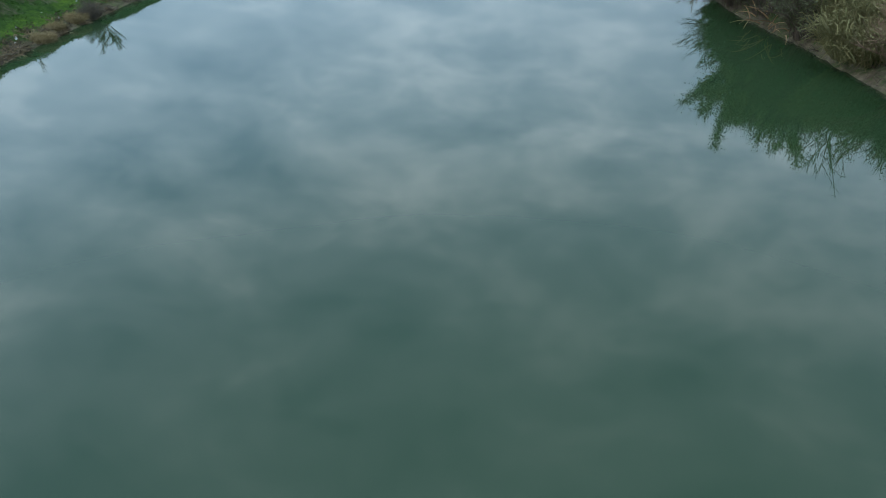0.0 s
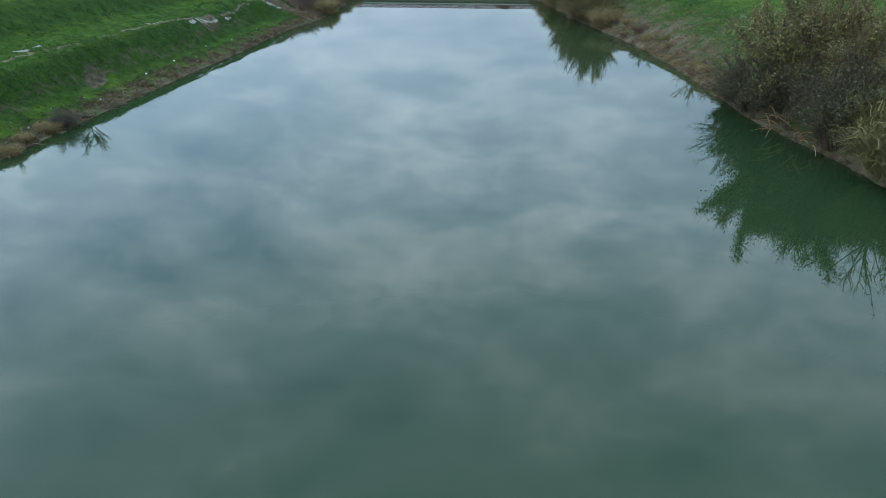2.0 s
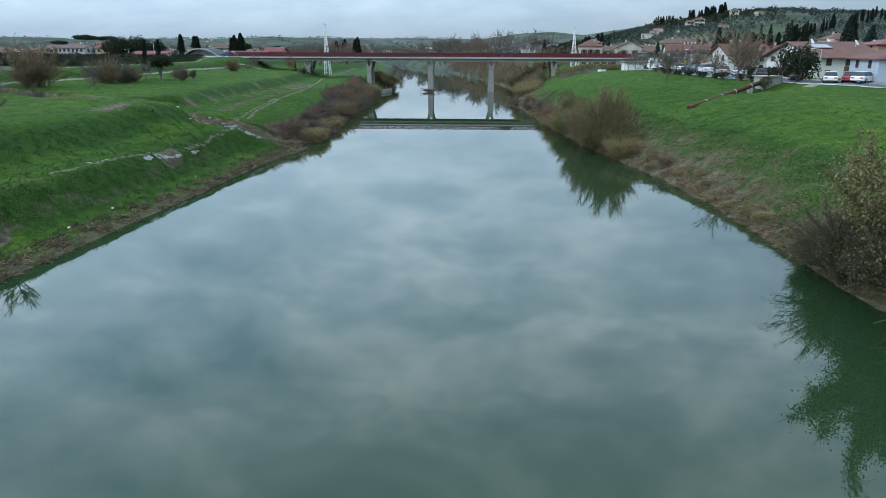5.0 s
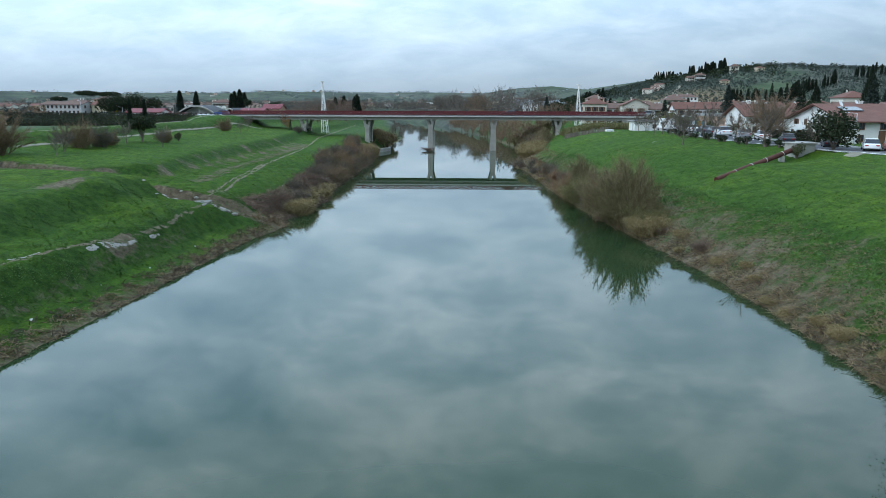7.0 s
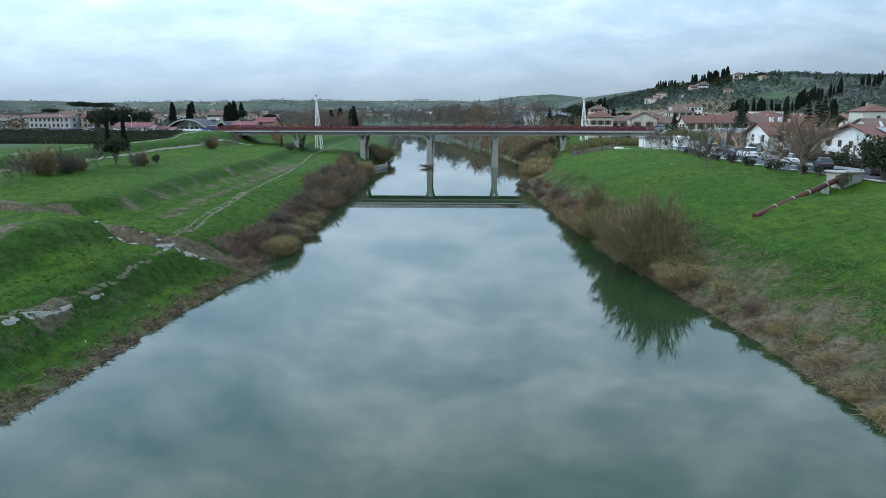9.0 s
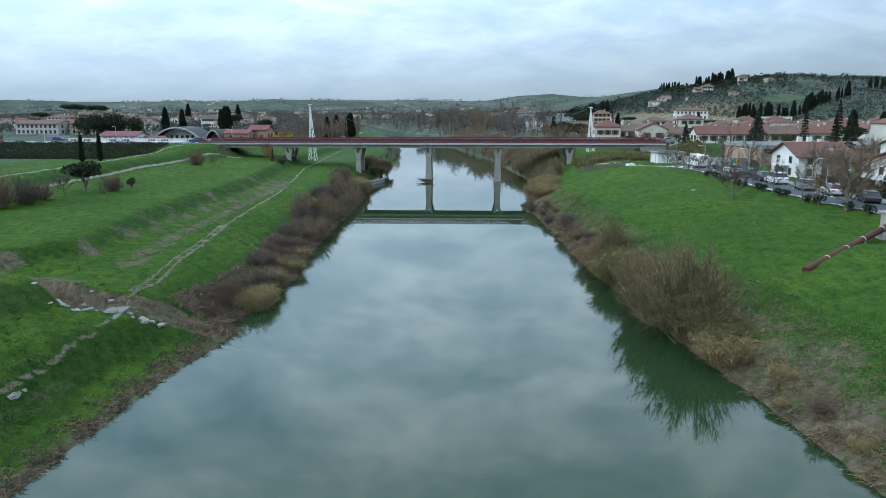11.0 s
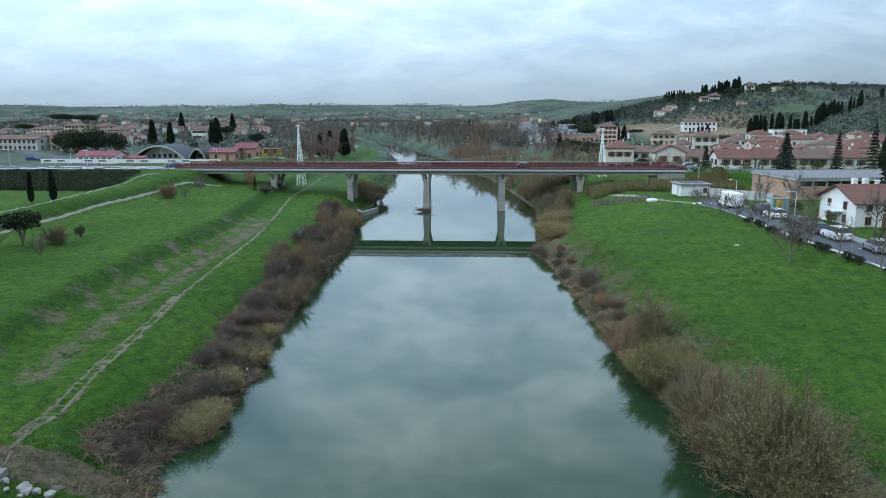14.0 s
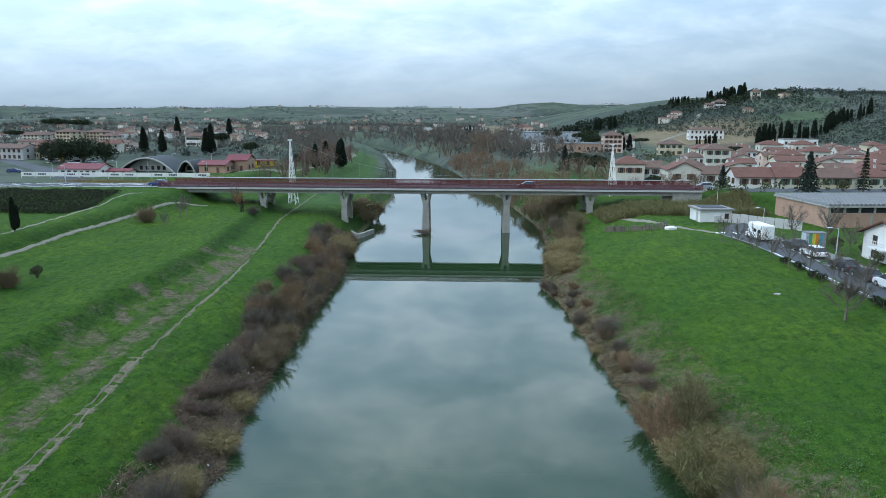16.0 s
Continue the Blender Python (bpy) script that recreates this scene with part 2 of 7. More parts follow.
# ---- the ground: one sheet that follows both shores ----
SHORE_L = ((-80, -27), (0, -26), (45, -25.3), (58, -24.7), (70, -23.8), (81, -23.0), (92, -22.5), (100, -22.0), (106, -20.6), (110, -20.3), (112.8, -22.0), (118, -20.7), (131, -20.0), (140, -21.4), (158, -22.4), (193, -22.7), (222, -25.4),
           (310, -25.6), (420, -36), (543, -55.6), (640, -78), (705, -98), (780, -135), (860, -190), (1000, -350), (1400, -900), (5000, -6000))
SHORE_R = ((-80, 26), (0, 25), (38, 24.1), (46, 23.3), (52, 22.3), (57, 21.6), (70, 22.0), (78, 21.8), (87, 21.1), (97, 19.8), (104, 18.8), (112, 17.7), (124, 16.4), (139, 15), (153, 14), (165, 13.5), (180, 12.6), (188, 11), (193, 11.6), (200, 12.6), (225, 15.4), (245, 16.6),
           (318, 9), (372, -1), (438, -11.5), (510, -26), (575, -44), (610, -53), (640, -60), (705, -80), (780, -112), (860, -165), (1000, -310), (1400, -850), (5000, -5900))
CREST = ((-200, 20), (30, 11), (66, 15), (116, 20), (145, 27), (165, 32), (184, 35), (214, 39), (233, 43), (252, 45), (272, 47.5), (301, 44.5), (330, 45), (363, 44), (600, 40), (900, 30), (1500, 45), (3000, 60))
LEFT_N = ((0, 0), (0.8, 0.3), (2.2, 1.1), (4.0, 2.3), (6, 3.25), (8.5, 3.95), (12.6, 4.4), (13.6, 4.75), (15.6, 6.0), (16.4, 6.2), (24, 6.35), (40, 7.4))
LEFT_S = ((0, 0), (1.0, 0.32), (2.4, 0.7), (3.5, 1.2), (4.8, 2.5), (5.7, 3.15), (7.0, 3.45), (9.6, 3.8), (10.4, 4.05), (13.4, 5.9), (14.4, 6.3), (18, 6.6), (25, 6.9), (31, 6.6), (40, 7.2))
RIGHT = ((0, 0), (0.6, 0.5), (1.6, 1.2), (3.0, 2.1), (6, 3.3), (9, 4.3), (12, 5.2), (15, 6.1), (19, 7.0), (24, 7.8), (28, 8.3), (60, 8.4))
DITCH = ((-18, 109.5), (-24, 107.5), (-31, 106.5), (-38, 109.5), (-46, 110.5), (-60, 116), (-75, 118))


def at(y, pts):
    a = np.array(pts, dtype=float)
    return np.interp(y, a[:, 0], a[:, 1])


def smooth(a, b, v):
    t = np.clip((v - a) / (b - a), 0, 1)
    return t * t * (3 - 2 * t)


def wavy(x, y, size, seed=0.0):
    """Cheap smooth noise between about -1 and 1, of a given grain in metres."""
    u, v = x / size * 6.283 + seed, y / size * 6.283 - seed * 1.7
    return (np.sin(u + 1.3 * np.sin(v * 0.7 + seed)) + np.sin(v * 1.1 + 1.7 * np.sin(u * 0.6 + 2.1)) + 0.6 * np.sin(1.9 * u + 1.6 * v + 0.5)) / 2.6


def ditch_gap(x, y):
    d = np.array(DITCH[::-1])
    return y - np.interp(x, d[:, 0], d[:, 1])


def terrace(x, y):
    """How far west of the meadow's edge; the upper terrace begins at about 15."""
    return -x - 19.6 - np.clip((y - 117) * 0.115, 0, 14) - np.interp(y, (108, 115, 121, 129, 140, 150, 168, 186), (13, 9, 5.2, 4.8, 4.6, 4.0, 2.0, 0))


def height(x, y):
    """The ground's height above the river, away from the water."""
    x, y = np.asarray(x, float), np.asarray(y, float)
    sl, sr = at(y, SHORE_L) - x, x - at(y, SHORE_R)
    rough = 0.10 * wavy(x, y, 5.0, 1.0) + 0.08 * wavy(x, y, 2.1, 2.0) + 0.06 * wavy(x, y, 1.15, 4.0)
    # left bank
    u = terrace(x, y)
    north = np.minimum(at(np.maximum(sl, 0), LEFT_N), np.where(u > 8, at(np.maximum(u, 0), LEFT_N), 4.2 + 0 * u))
    north = np.where(sl < 6, np.minimum(at(np.maximum(sl, 0), LEFT_N), north + 4), north)
    south = at(np.maximum(sl, 0), LEFT_S)
    w = smooth(104, 112, y)
    zl = south * (1 - w) + north * w
    gap = ditch_gap(x, y)
    cut = (1 - smooth(0.7, np.where(gap > 0, 1.9, 3.0), np.abs(gap))) * smooth(-90, -75, x)
    zl = zl + np.clip(np.interp(-x, (18, 22, 25, 27.5, 30, 33, 46, 75), (-0.3, 0.7, 1.7, 2.9, 2.9, 2.5, 2.8, 4.6)) - zl, -9, 0) * cut
    zl = zl - 0.7 * (1 - smooth(0.3, 1.5, np.hypot((x + 28.6 + 0.25 * (y - 61.5)) / 1.0, (y - 61.5) / 2.4)))
    zl = zl + 1.0 * np.exp(-((x + 33.5) / 4.6) ** 2 - ((y - 97.0) / 4.2) ** 2) * smooth(0.6, 3.2, np.abs(gap))
    zl = zl - 0.5 * np.exp(-((x + 39.0) / 2.6) ** 2 - ((y - 95.0) / 4.0) ** 2)
    levee = smooth(-64.5, -69.5, x) * 1.75 - smooth(-72.5, -79, x) * 1.5
    zl = zl + levee * smooth(-62, -66, x) * smooth(700, 400, y)
    bank = smooth(214, 227, y) * smooth(262, 250, y) * smooth(-60, -70, x)
    zl = zl * (1 - bank) + 10.1 * bank
    # right bank
    zr = at(np.maximum(sr, 0), RIGHT)
    zr = np.minimum(zr, 8.4 - 1.3 * smooth(176, 210, y))
    zr = zr + smooth(120, 80, y) * 0.6 * smooth(5, 9, sr) * smooth(24, 14, sr)
    zr = zr - 1.0 * np.exp(-((x - 41.0) / 3.6) ** 2 - ((y - 119.0) / 4.2) ** 2)
    bank = smooth(228, 236, y) * smooth(258, 248, y) * smooth(48, 60, x) * smooth(140, 100, x)
    zr = zr * (1 - bank) + 10.0 * bank
    z = np.where(sl > 0, zl + rough * smooth(0, 4, sl), np.where(sr > 0, zr + rough * smooth(0, 4, sr), 0.0))
    bed = np.minimum(-sl, -sr)
    z = np.where((sl <= 0) & (sr <= 0), -1.6 * smooth(0, 3.0, bed) - 0.02, z)
    # plain, hill and far hills
    plain = smooth(260, 420, y) * smooth(12, 40, np.maximum(sl, sr))
    z = z * (1 - plain) + 8.0 * plain
    hill = smooth(430, 690, y + 20 * wavy(x, y, 170, 3.0)) * smooth(60, 130, x)
    z = z + hill * np.maximum(at(x, CREST) - 8, 0) * (1 + 0.02 * wavy(x, y, 110, 5.0)) * (1 - 0.5 * smooth(900, 1500, y))
    low = smooth(750, 1300, y) * smooth(1900, 1500, y) * (5 + 5 * wavy(x, y, 700, 7.0)) * smooth(40, 140, np.maximum(sl, sr))
    far = smooth(1500, 2500, y + 250 * wavy(x, y, 900, 1.0)) * (36 + 10 * wavy(x, y, 1500, 2.5) + 9 * wavy(x, y, 520, 8.0))
    return z + low + far


def sheet_columns():
    near = list(np.linspace(0, 9, 25)) + list(np.linspace(9.5, 26, 28)) + list(np.linspace(26.6, 60, 72)) + list(np.linspace(63, 130, 22))
    far, s = [], 130.0
    while s < 4500:
        s *= 1.09
        far.append(s)
    return near + far


def grid_object(name, xs, ys, zs, mat):
    rows, cols = xs.shape
    verts = np.stack([xs, ys, zs], -1).reshape(-1, 3)
    idx = np.arange(rows * cols).reshape(rows, cols)
    faces = np.stack([idx[:-1, :-1], idx[:-1, 1:], idx[1:, 1:], idx[1:, :-1]], -1).reshape(-1, 4)
    me = bpy.data.meshes.new(name)
    me.from_pydata(verts.tolist(), [], faces.tolist())
    me.materials.append(mat)
    me.polygons.foreach_set("use_smooth", [True] * len(me.polygons))
    return new(name, me)


PATH_A = ((-28.4, 107.5), (-28.6, 112), (-28.6, 116), (-29.4, 122), (-29.9, 128), (-30.7, 134.4), (-32.2, 144.3), (-33.2, 158), (-34.2, 173.8), (-35.8, 188), (-39.8, 214), (-42.7, 233), (-44.9, 279), (-47, 330))
PATH_B = ((-28.9, 109.6), (-29.4, 116), (-30.1, 122), (-30.6, 128), (-31.3, 134.4), (-32.6, 143))
BENCH = ((-32.2, 50), (-31.6, 58), (-30.5, 70), (-29.3, 80), (-27.8, 88), (-27.3, 95), (-27.5, 104))
LEVEE_FOOT = ((-65.4, 60), (-65.5, 120), (-65.3, 150), (-65.6, 180), (-66.2, 192), (-66.0, 201), (-66.2, 216), (-63.6, 231), (-60, 236))
LEVEE_TOP = ((-70.8, 60), (-70.8, 120), (-70.6, 179), (-71.5, 192), (-73, 208), (-74.5, 222), (-72.3, 230))
TRACKS = ((PATH_A, 0.17), (PATH_B, 0.15), (BENCH, 0.18), (LEVEE_FOOT, 0.42), (LEVEE_TOP, 0.36))
WORN = ((-33.4, 118), (-34.4, 127), (-35.0, 135), (-35.3, 146), (-35.8, 157), (-36.4, 168), (-37.0, 180), (-38.6, 198))


def line_gap(x, y, pts):
    """Distance in plan from a broken line."""
    best = np.full(np.shape(x), 1e9)
    for (ax, ay), (bx, by) in zip(pts, pts[1:]):
        dx, dy = bx - ax, by - ay
        t = np.clip(((x - ax) * dx + (y - ay) * dy) / (dx * dx + dy * dy), 0, 1)
        best = np.minimum(best, np.hypot(x - ax - t * dx, y - ay - t * dy))
    return best


def build_ground():
    rows = list(np.arange(-80, 30, 4.0)) + list(np.arange(30, 150, 0.45)) + list(np.arange(150, 250, 0.8)) + list(np.arange(250, 330, 2.5))
    y = 330.0
    while y < 4600:
        rows.append(y)
        y += max(3.0, (y - 250) * 0.035)
    rows = np.array(rows)
    cols = np.array(sheet_columns())
    sl = at(rows, SHORE_L)[:, None]
    sr = at(rows, SHORE_R)[:, None]
    jag = (0.35 * wavy(rows, rows * 0 + 3, 6.0) + 0.25 * wavy(rows, rows * 0 + 9, 2.3))[:, None]
    left = sl + jag - cols[None, ::-1]
    bed = sl + jag + (sr - sl) * np.linspace(0, 1, 14)[None, 1:-1]
    right = sr + jag + cols[None, :]
    xs = np.concatenate([left, bed, right], 1)
    ys = np.repeat(rows[:, None], xs.shape[1], 1)
    zs = height(xs, ys)
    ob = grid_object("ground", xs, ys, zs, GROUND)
    slx, srx = at(ys, SHORE_L) - xs, xs - at(ys, SHORE_R)
    s = np.maximum(slx, srx)
    bare = 0.56 * smooth(2.0, 0.2, s) + 0.15 * smooth(5, 2, s)
    bare = np.where(srx > 0, np.maximum(bare, (0.52 * smooth(10.5, 2.5, s) + 0.10 - 0.26 * wavy(xs, ys, 9, 1) + 0.10 * wavy(xs, ys, 2.7, 4)) * smooth(12.5, 8, s) * smooth(60, 80, ys) * smooth(205, 185, ys)), bare)
    bare = np.maximum(bare, 0.95 * (1 - smooth(0.4, 1.3, np.hypot((xs + 28.4 + 0.25 * (ys - 61.5)) / 1.0, (ys - 61.5) / 2.2))))
    bare = np.maximum(bare, 0.45 * (1 - smooth(0.3, 1.2, np.abs(slx - 3.9 - 0.6 * wavy(ys, ys * 0, 13)))) * smooth(100, 95, ys))
    bare = np.maximum(bare, 0.98 * (1 - smooth(0.9, 1.7, np.abs(ditch_gap(xs, ys) - 0.7))) * (slx > -1) * smooth(-90, -75, xs))
    u = terrace(xs, ys)
    gap = ditch_gap(xs, ys)
    bare = np.maximum(bare, (0.42 + 0.5 * wavy(xs, ys, 9, 2)) * smooth(11.5, 13.5, u) * smooth(16.3, 15.2, u) * smooth(104, 112, ys) * smooth(215, 190, ys))
    bare = np.maximum(bare, (0.46 + 0.40 * wavy(xs, ys, 6.5, 3)) * smooth(9.6, 10.8, u) * smooth(14.0, 12.8, u) * smooth(128, 140, ys) * smooth(212, 195, ys))
    # where the ground takes the hazed far colours
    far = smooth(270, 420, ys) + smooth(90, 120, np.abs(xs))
    pl = smooth(470, 500, ys) * smooth(600, 560, ys) * smooth(100, 112, xs) * smooth(205, 180, xs)
    # rises with the steepness of the ground, broken up by waves
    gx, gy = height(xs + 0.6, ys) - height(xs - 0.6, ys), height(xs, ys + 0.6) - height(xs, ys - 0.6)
    slope_tone = np.clip(1.15 * smooth(0.36, 0.60, np.hypot(gx, gy) / 1.2) + 0.10 * wavy(xs, ys, 7, 2) + 0.12 * wavy(xs, ys, 2.3, 5), 0, 1) * smooth(420, 260, ys)
    trod = np.zeros_like(xs)
    for line, w in TRACKS:
        trod = np.maximum(trod, 1 - smooth(w * 0.4, w * 1.5, line_gap(xs, ys, line)))
    worn = line_gap(xs, ys, WORN)
    bare = np.maximum(bare, (0.64 + 0.22 * wavy(xs, ys, 5.5, 6) + 0.12 * wavy(xs, ys, 1.9, 3)) * (1 - smooth(0.7, 2.7, worn)))
    bare = np.maximum(bare, 0.8 * (1 - smooth(0.3, 1.3, np.hypot((xs + 37.5) / 2.6, (ys - 95.4) / 4.2))))
    bare = np.maximum(bare, (0.62 + 0.2 * wavy(xs, ys, 4, 1)) * smooth(1.0, 1.6, gap) * smooth(4.2, 3.2, gap) * smooth(-31, -34, xs) * smooth(-62, -50, xs))
    bare = np.maximum(bare, 0.95 * (1 - smooth(0.6, 1.0, np.hypot((xs + 27.6 + 0.10 * (ys - 86)) / 0.9, (ys - 86.5) / 3.2))))
    meadow = np.clip(0.45 * smooth(0.42, 0.8, -wavy(xs, ys, 150, 2.0)) * smooth(440, 500, ys) * smooth(95, 125, xs) + smooth(7, 11, slx) * smooth(24, 19, slx) * smooth(250, 262, ys) * smooth(520, 440, ys), 0, 1)
    for nm, v in (("slope_tone", slope_tone), ("bare", bare), ("far", np.clip(far, 0, 1)), ("ploughed", pl), ("trod", trod), ("meadow", meadow)):
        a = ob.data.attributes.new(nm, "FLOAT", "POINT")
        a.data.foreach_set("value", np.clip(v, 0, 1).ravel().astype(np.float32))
    tagged(ob, "green winter grassland with bare muddy river banks and distant hills", "ground", kind="structure")
    return ob


build_ground()


def build_water():
    bm = bmesh.new()
    xs = list(np.linspace(-140, 60, 9))
    v = [[bm.verts.new((x, y, 0)) for x in xs] for y in (-80, 0, 60, 120, 180, 240, 320, 460, 640, 830)]
    for a, b in zip(v, v[1:]):
        for i in range(len(xs) - 1):
            bm.faces.new((a[i], a[i + 1], b[i + 1], b[i]))
    me = bpy.data.meshes.new("water")
    bm.to_mesh(me)
    me.materials.append(WATER)
    tagged(new("water", me), "calm green river mirroring an overcast sky", "river", kind="structure")


build_water()


# ---- helpers for things ----
def part(name, bm, mat, parent=None, label="", smooth_faces=False):
    me = bpy.data.meshes.new(name)
    bm.to_mesh(me)
    bm.free()
    me.materials.append(mat)
    if smooth_faces:
        me.polygons.foreach_set("use_smooth", [True] * len(me.polygons))
    ob = new(name, me)
    if parent:
        ob.parent = parent
    return tagged(ob, label)


def empty(name, m, label="", category="", group="", kind=""):
    ob = new(name)
    ob.matrix_basis = m
    return tagged(ob, label, category, group, kind)


def box(bm, x0, x1, y0, y1, z0, z1, bevel=0.0):
    r = bmesh.ops.create_cube(bm, size=1.0, matrix=Matrix.Translation(((x0 + x1) / 2, (y0 + y1) / 2, (z0 + z1) / 2)) @ Matrix.Diagonal((x1 - x0, y1 - y0, z1 - z0, 1)))
    if bevel:
        es = list({e for v in r["verts"] for e in v.link_edges})
        bmesh.ops.bevel(bm, geom=es, offset=bevel, segments=1, affect="EDGES")
    return bm


def rod(bm, a, b, r, r2=None, sides=6):
    a, b = Vector(a), Vector(b)
    d = b - a
    m = Matrix.Translation((a + b) / 2) @ d.to_track_quat("Z", "Y").to_matrix().to_4x4()
    bmesh.ops.create_cone(bm, cap_ends=True, segments=sides, radius1=r, radius2=r if r2 is None else r2, depth=d.length, matrix=m)
    return bm


def prism(bm, pts, y0, y1):
    """A closed outline in x and z, drawn out along y."""
    a = [bm.verts.new((x, y0, z)) for x, z in pts]
    b = [bm.verts.new((x, y1, z)) for x, z in pts]
    bm.faces.new(a)
    bm.faces.new(b[::-1])
    for i in range(len(pts)):
        j = (i + 1) % len(pts)
        bm.faces.new((a[j], a[i], b[i], b[j]))
    return bm

# ---- the road bridge ----
BY0, BY1 = 240.2, 249.6     # faces of the deck
PIERS = (-48.8, -29.8, -10.8, 7.9, 27.0)


def build_bridge():
    br = empty("road_bridge", pose(0, 0, 0), "grey concrete road bridge with dark red railings across the river", "bridge")
    x0, x1, g0, g1 = -73.0, 52.0, -66.9, 45.4
    for i, (a, b) in enumerate(zip((g0, *PIERS), (*PIERS, g1))):
        bm = bmesh.new()
        for k in range(4):
            y = BY0 + 0.55 + k * 2.55
            box(bm, a + 0.04, b - 0.04, y - 0.28, y + 0.28, 9.0, 9.9)
        part("girder", bm, CONCRETE, br)
        bm = bmesh.new()
        box(bm, a + 0.015, b - 0.015, BY0 - 0.25, BY1 + 0.25, 9.9, 10.3, 0.04)
        part("deck_slab", bm, DECKCON, br)
    bm = bmesh.new()
    box(bm, x0, x1, BY0 + 1.25, BY1 - 1.25, 10.304, 10.36)
    part("roadway", bm, ASPHALT, br, "grey asphalt roadway")
    for y in (BY0 + 0.5, BY1 - 0.5):
        bm = bmesh.new()
        box(bm, x0, x1, y - 0.72, y + 0.72, 10.304, 10.48, 0.02)
        part("footway", bm, ASPHALT, br)
    for y in (BY0 - 0.1, BY1 + 0.1):
        rl = empty("railing", pose(0, 0, 0))
        rl.parent = br
        for z in (10.56, 10.74, 10.92, 11.10, 11.28, 11.46):
            bm = bmesh.new()
            box(bm, x0, x1, y - 0.03, y + 0.03, z - 0.062, z + 0.062)
            part("rail", bm, REDSTEEL, rl)
        x = x0 + 0.3
        first = None
        while x < x1:
            if first is None:
                bm = bmesh.new()
                box(bm, -0.06, 0.06, -0.06, 0.06, 10.2, 11.55)
                first = part("post", bm, REDSTEEL, rl)
                first.location = (x, y, 0)
            else:
                o = first.copy()
                scene.collection.objects.link(o)
                o.location = (x, y, 0)
            x += 2.32
    bm = bmesh.new()
    rod(bm, (x0, BY0 - 0.42, 9.95), (x1, BY0 - 0.42, 9.95), 0.09, sides=8)
    part("service_pipe", bm, DECKCON, br)
    for x in PIERS:
        foot = -2.0 if -15 < x < 15 else (3.2 if x < 0 else 4.0)
        if x == PIERS[1]:
            foot = 1.5
        pr = empty("pier", pose(x, (BY0 + BY1) / 2, 0))
        pr.parent = br
        tall = x in PIERS[2:4]
        for yy in (-3.2, 3.2):
            bm = bmesh.new()
            w0, w1 = (0.92, 0.66) if tall else (0.72, 0.6)
            top = 7.2
            r = bmesh.ops.create_cube(bm, size=1.0)
            for v in r["verts"]:
                up = v.co.z > 0
                w = w1 if up else w0
                v.co = Vector(((w if v.co.x > 0 else -w), yy + (0.7 if v.co.y > 0 else -0.7), top if up else foot))
            part("column", bm, CONCRETE, pr)
            bm = bmesh.new()
            prism(bm, ((-0.69, 6.6), (-1.25, 8.98), (-0.5, 8.98), (-0.2, 7.6), (0.2, 7.6), (0.5, 8.98), (1.25, 8.98), (0.69, 6.6)), yy - 0.6, yy + 0.6)
            part("forked_head", bm, CONCRETE, pr)
        bm = bmesh.new()
        box(bm, -0.3, 0.3, -2.5, 2.5, 6.3, 7.1, 0.03)
        part("cross_beam", bm, CONCRETE, pr)
    for a, b in ((x0, g0), (g1, x1)):
        bm = bmesh.new()
        box(bm, a, b, BY0 + 0.05, BY1 - 0.05, 5.0, 9.9, 0.05)
        part("abutment", bm, CONCRETE, br)
        bm = bmesh.new()
        box(bm, a, b, BY0 - 0.25, BY1 + 0.25, 9.904, 10.3, 0.04)
        part("deck_slab", bm, DECKCON, br)
    return br


build_bridge()

# ---- plants ----
BARK = material("grey_bark", (0.16, 0.135, 0.11), 0.95, var=0.4, scale=3, fine=20, bump=0.3)
TWIG_BROWN = material("brown_twigs", (0.320, 0.220, 0.142), 0.95, island=1.1, bump=0, dark=(0.068, 0.046, 0.033))
TWIG_PURPLE = material("purple_brown_bramble", (0.250, 0.172, 0.130), 0.95, island=1.1, bump=0, dark=(0.050, 0.036, 0.031))
TWIG_OLIVE = material("olive_brown_twigs", (0.235, 0.178, 0.102), 0.95, island=1.1, bump=0, dark=(0.048, 0.040, 0.025))
TWIG_DARK = material("dark_willow_stems", (0.125, 0.095, 0.070), 0.95, island=1.1, bump=0, dark=(0.030, 0.024, 0.019))
TWIG_RED = material("russet_twigs", (0.372, 0.229, 0.144), 0.95, island=1.1, bump=0, dark=(0.101, 0.061, 0.040))
TWIG_GREY = material("grey_twigs", (0.20, 0.170, 0.140), 0.95, island=1.0, bump=0, dark=(0.060, 0.050, 0.042))
LEAF_OLIVE = material("olive_willow_leaves", (0.270, 0.245, 0.100), 0.9, island=0.9, bump=0, dark=(0.090, 0.098, 0.042))
LEAF_GREEN = material("dull_green_leaves", (0.118, 0.128, 0.058), 0.9, island=0.9, bump=0, dark=(0.036, 0.046, 0.022))
LEAF_YELLOW = material("yellow_leaves", (0.25, 0.19, 0.05), 0.9, island=0.6, bump=0, dark=(0.10, 0.09, 0.03))
REED = material("dry_reed", (0.33, 0.25, 0.125), 0.9, island=0.8, bump=0, dark=(0.14, 0.115, 0.05))
REED_GREEN = material("greening_reed", (0.19, 0.155, 0.07), 0.9, island=0.8, bump=0, dark=(0.085, 0.10, 0.035))
DRYGRASS = material("flattened_dry_grass", (0.27, 0.205, 0.12), 0.95, island=0.8, bump=0, dark=(0.11, 0.08, 0.045))
GRASS = material("green_grass_blades", (0.072, 0.152, 0.016), 0.9, island=0.8, bump=0, dark=(0.036, 0.098, 0.012))
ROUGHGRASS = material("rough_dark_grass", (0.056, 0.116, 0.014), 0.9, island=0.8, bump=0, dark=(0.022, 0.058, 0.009))
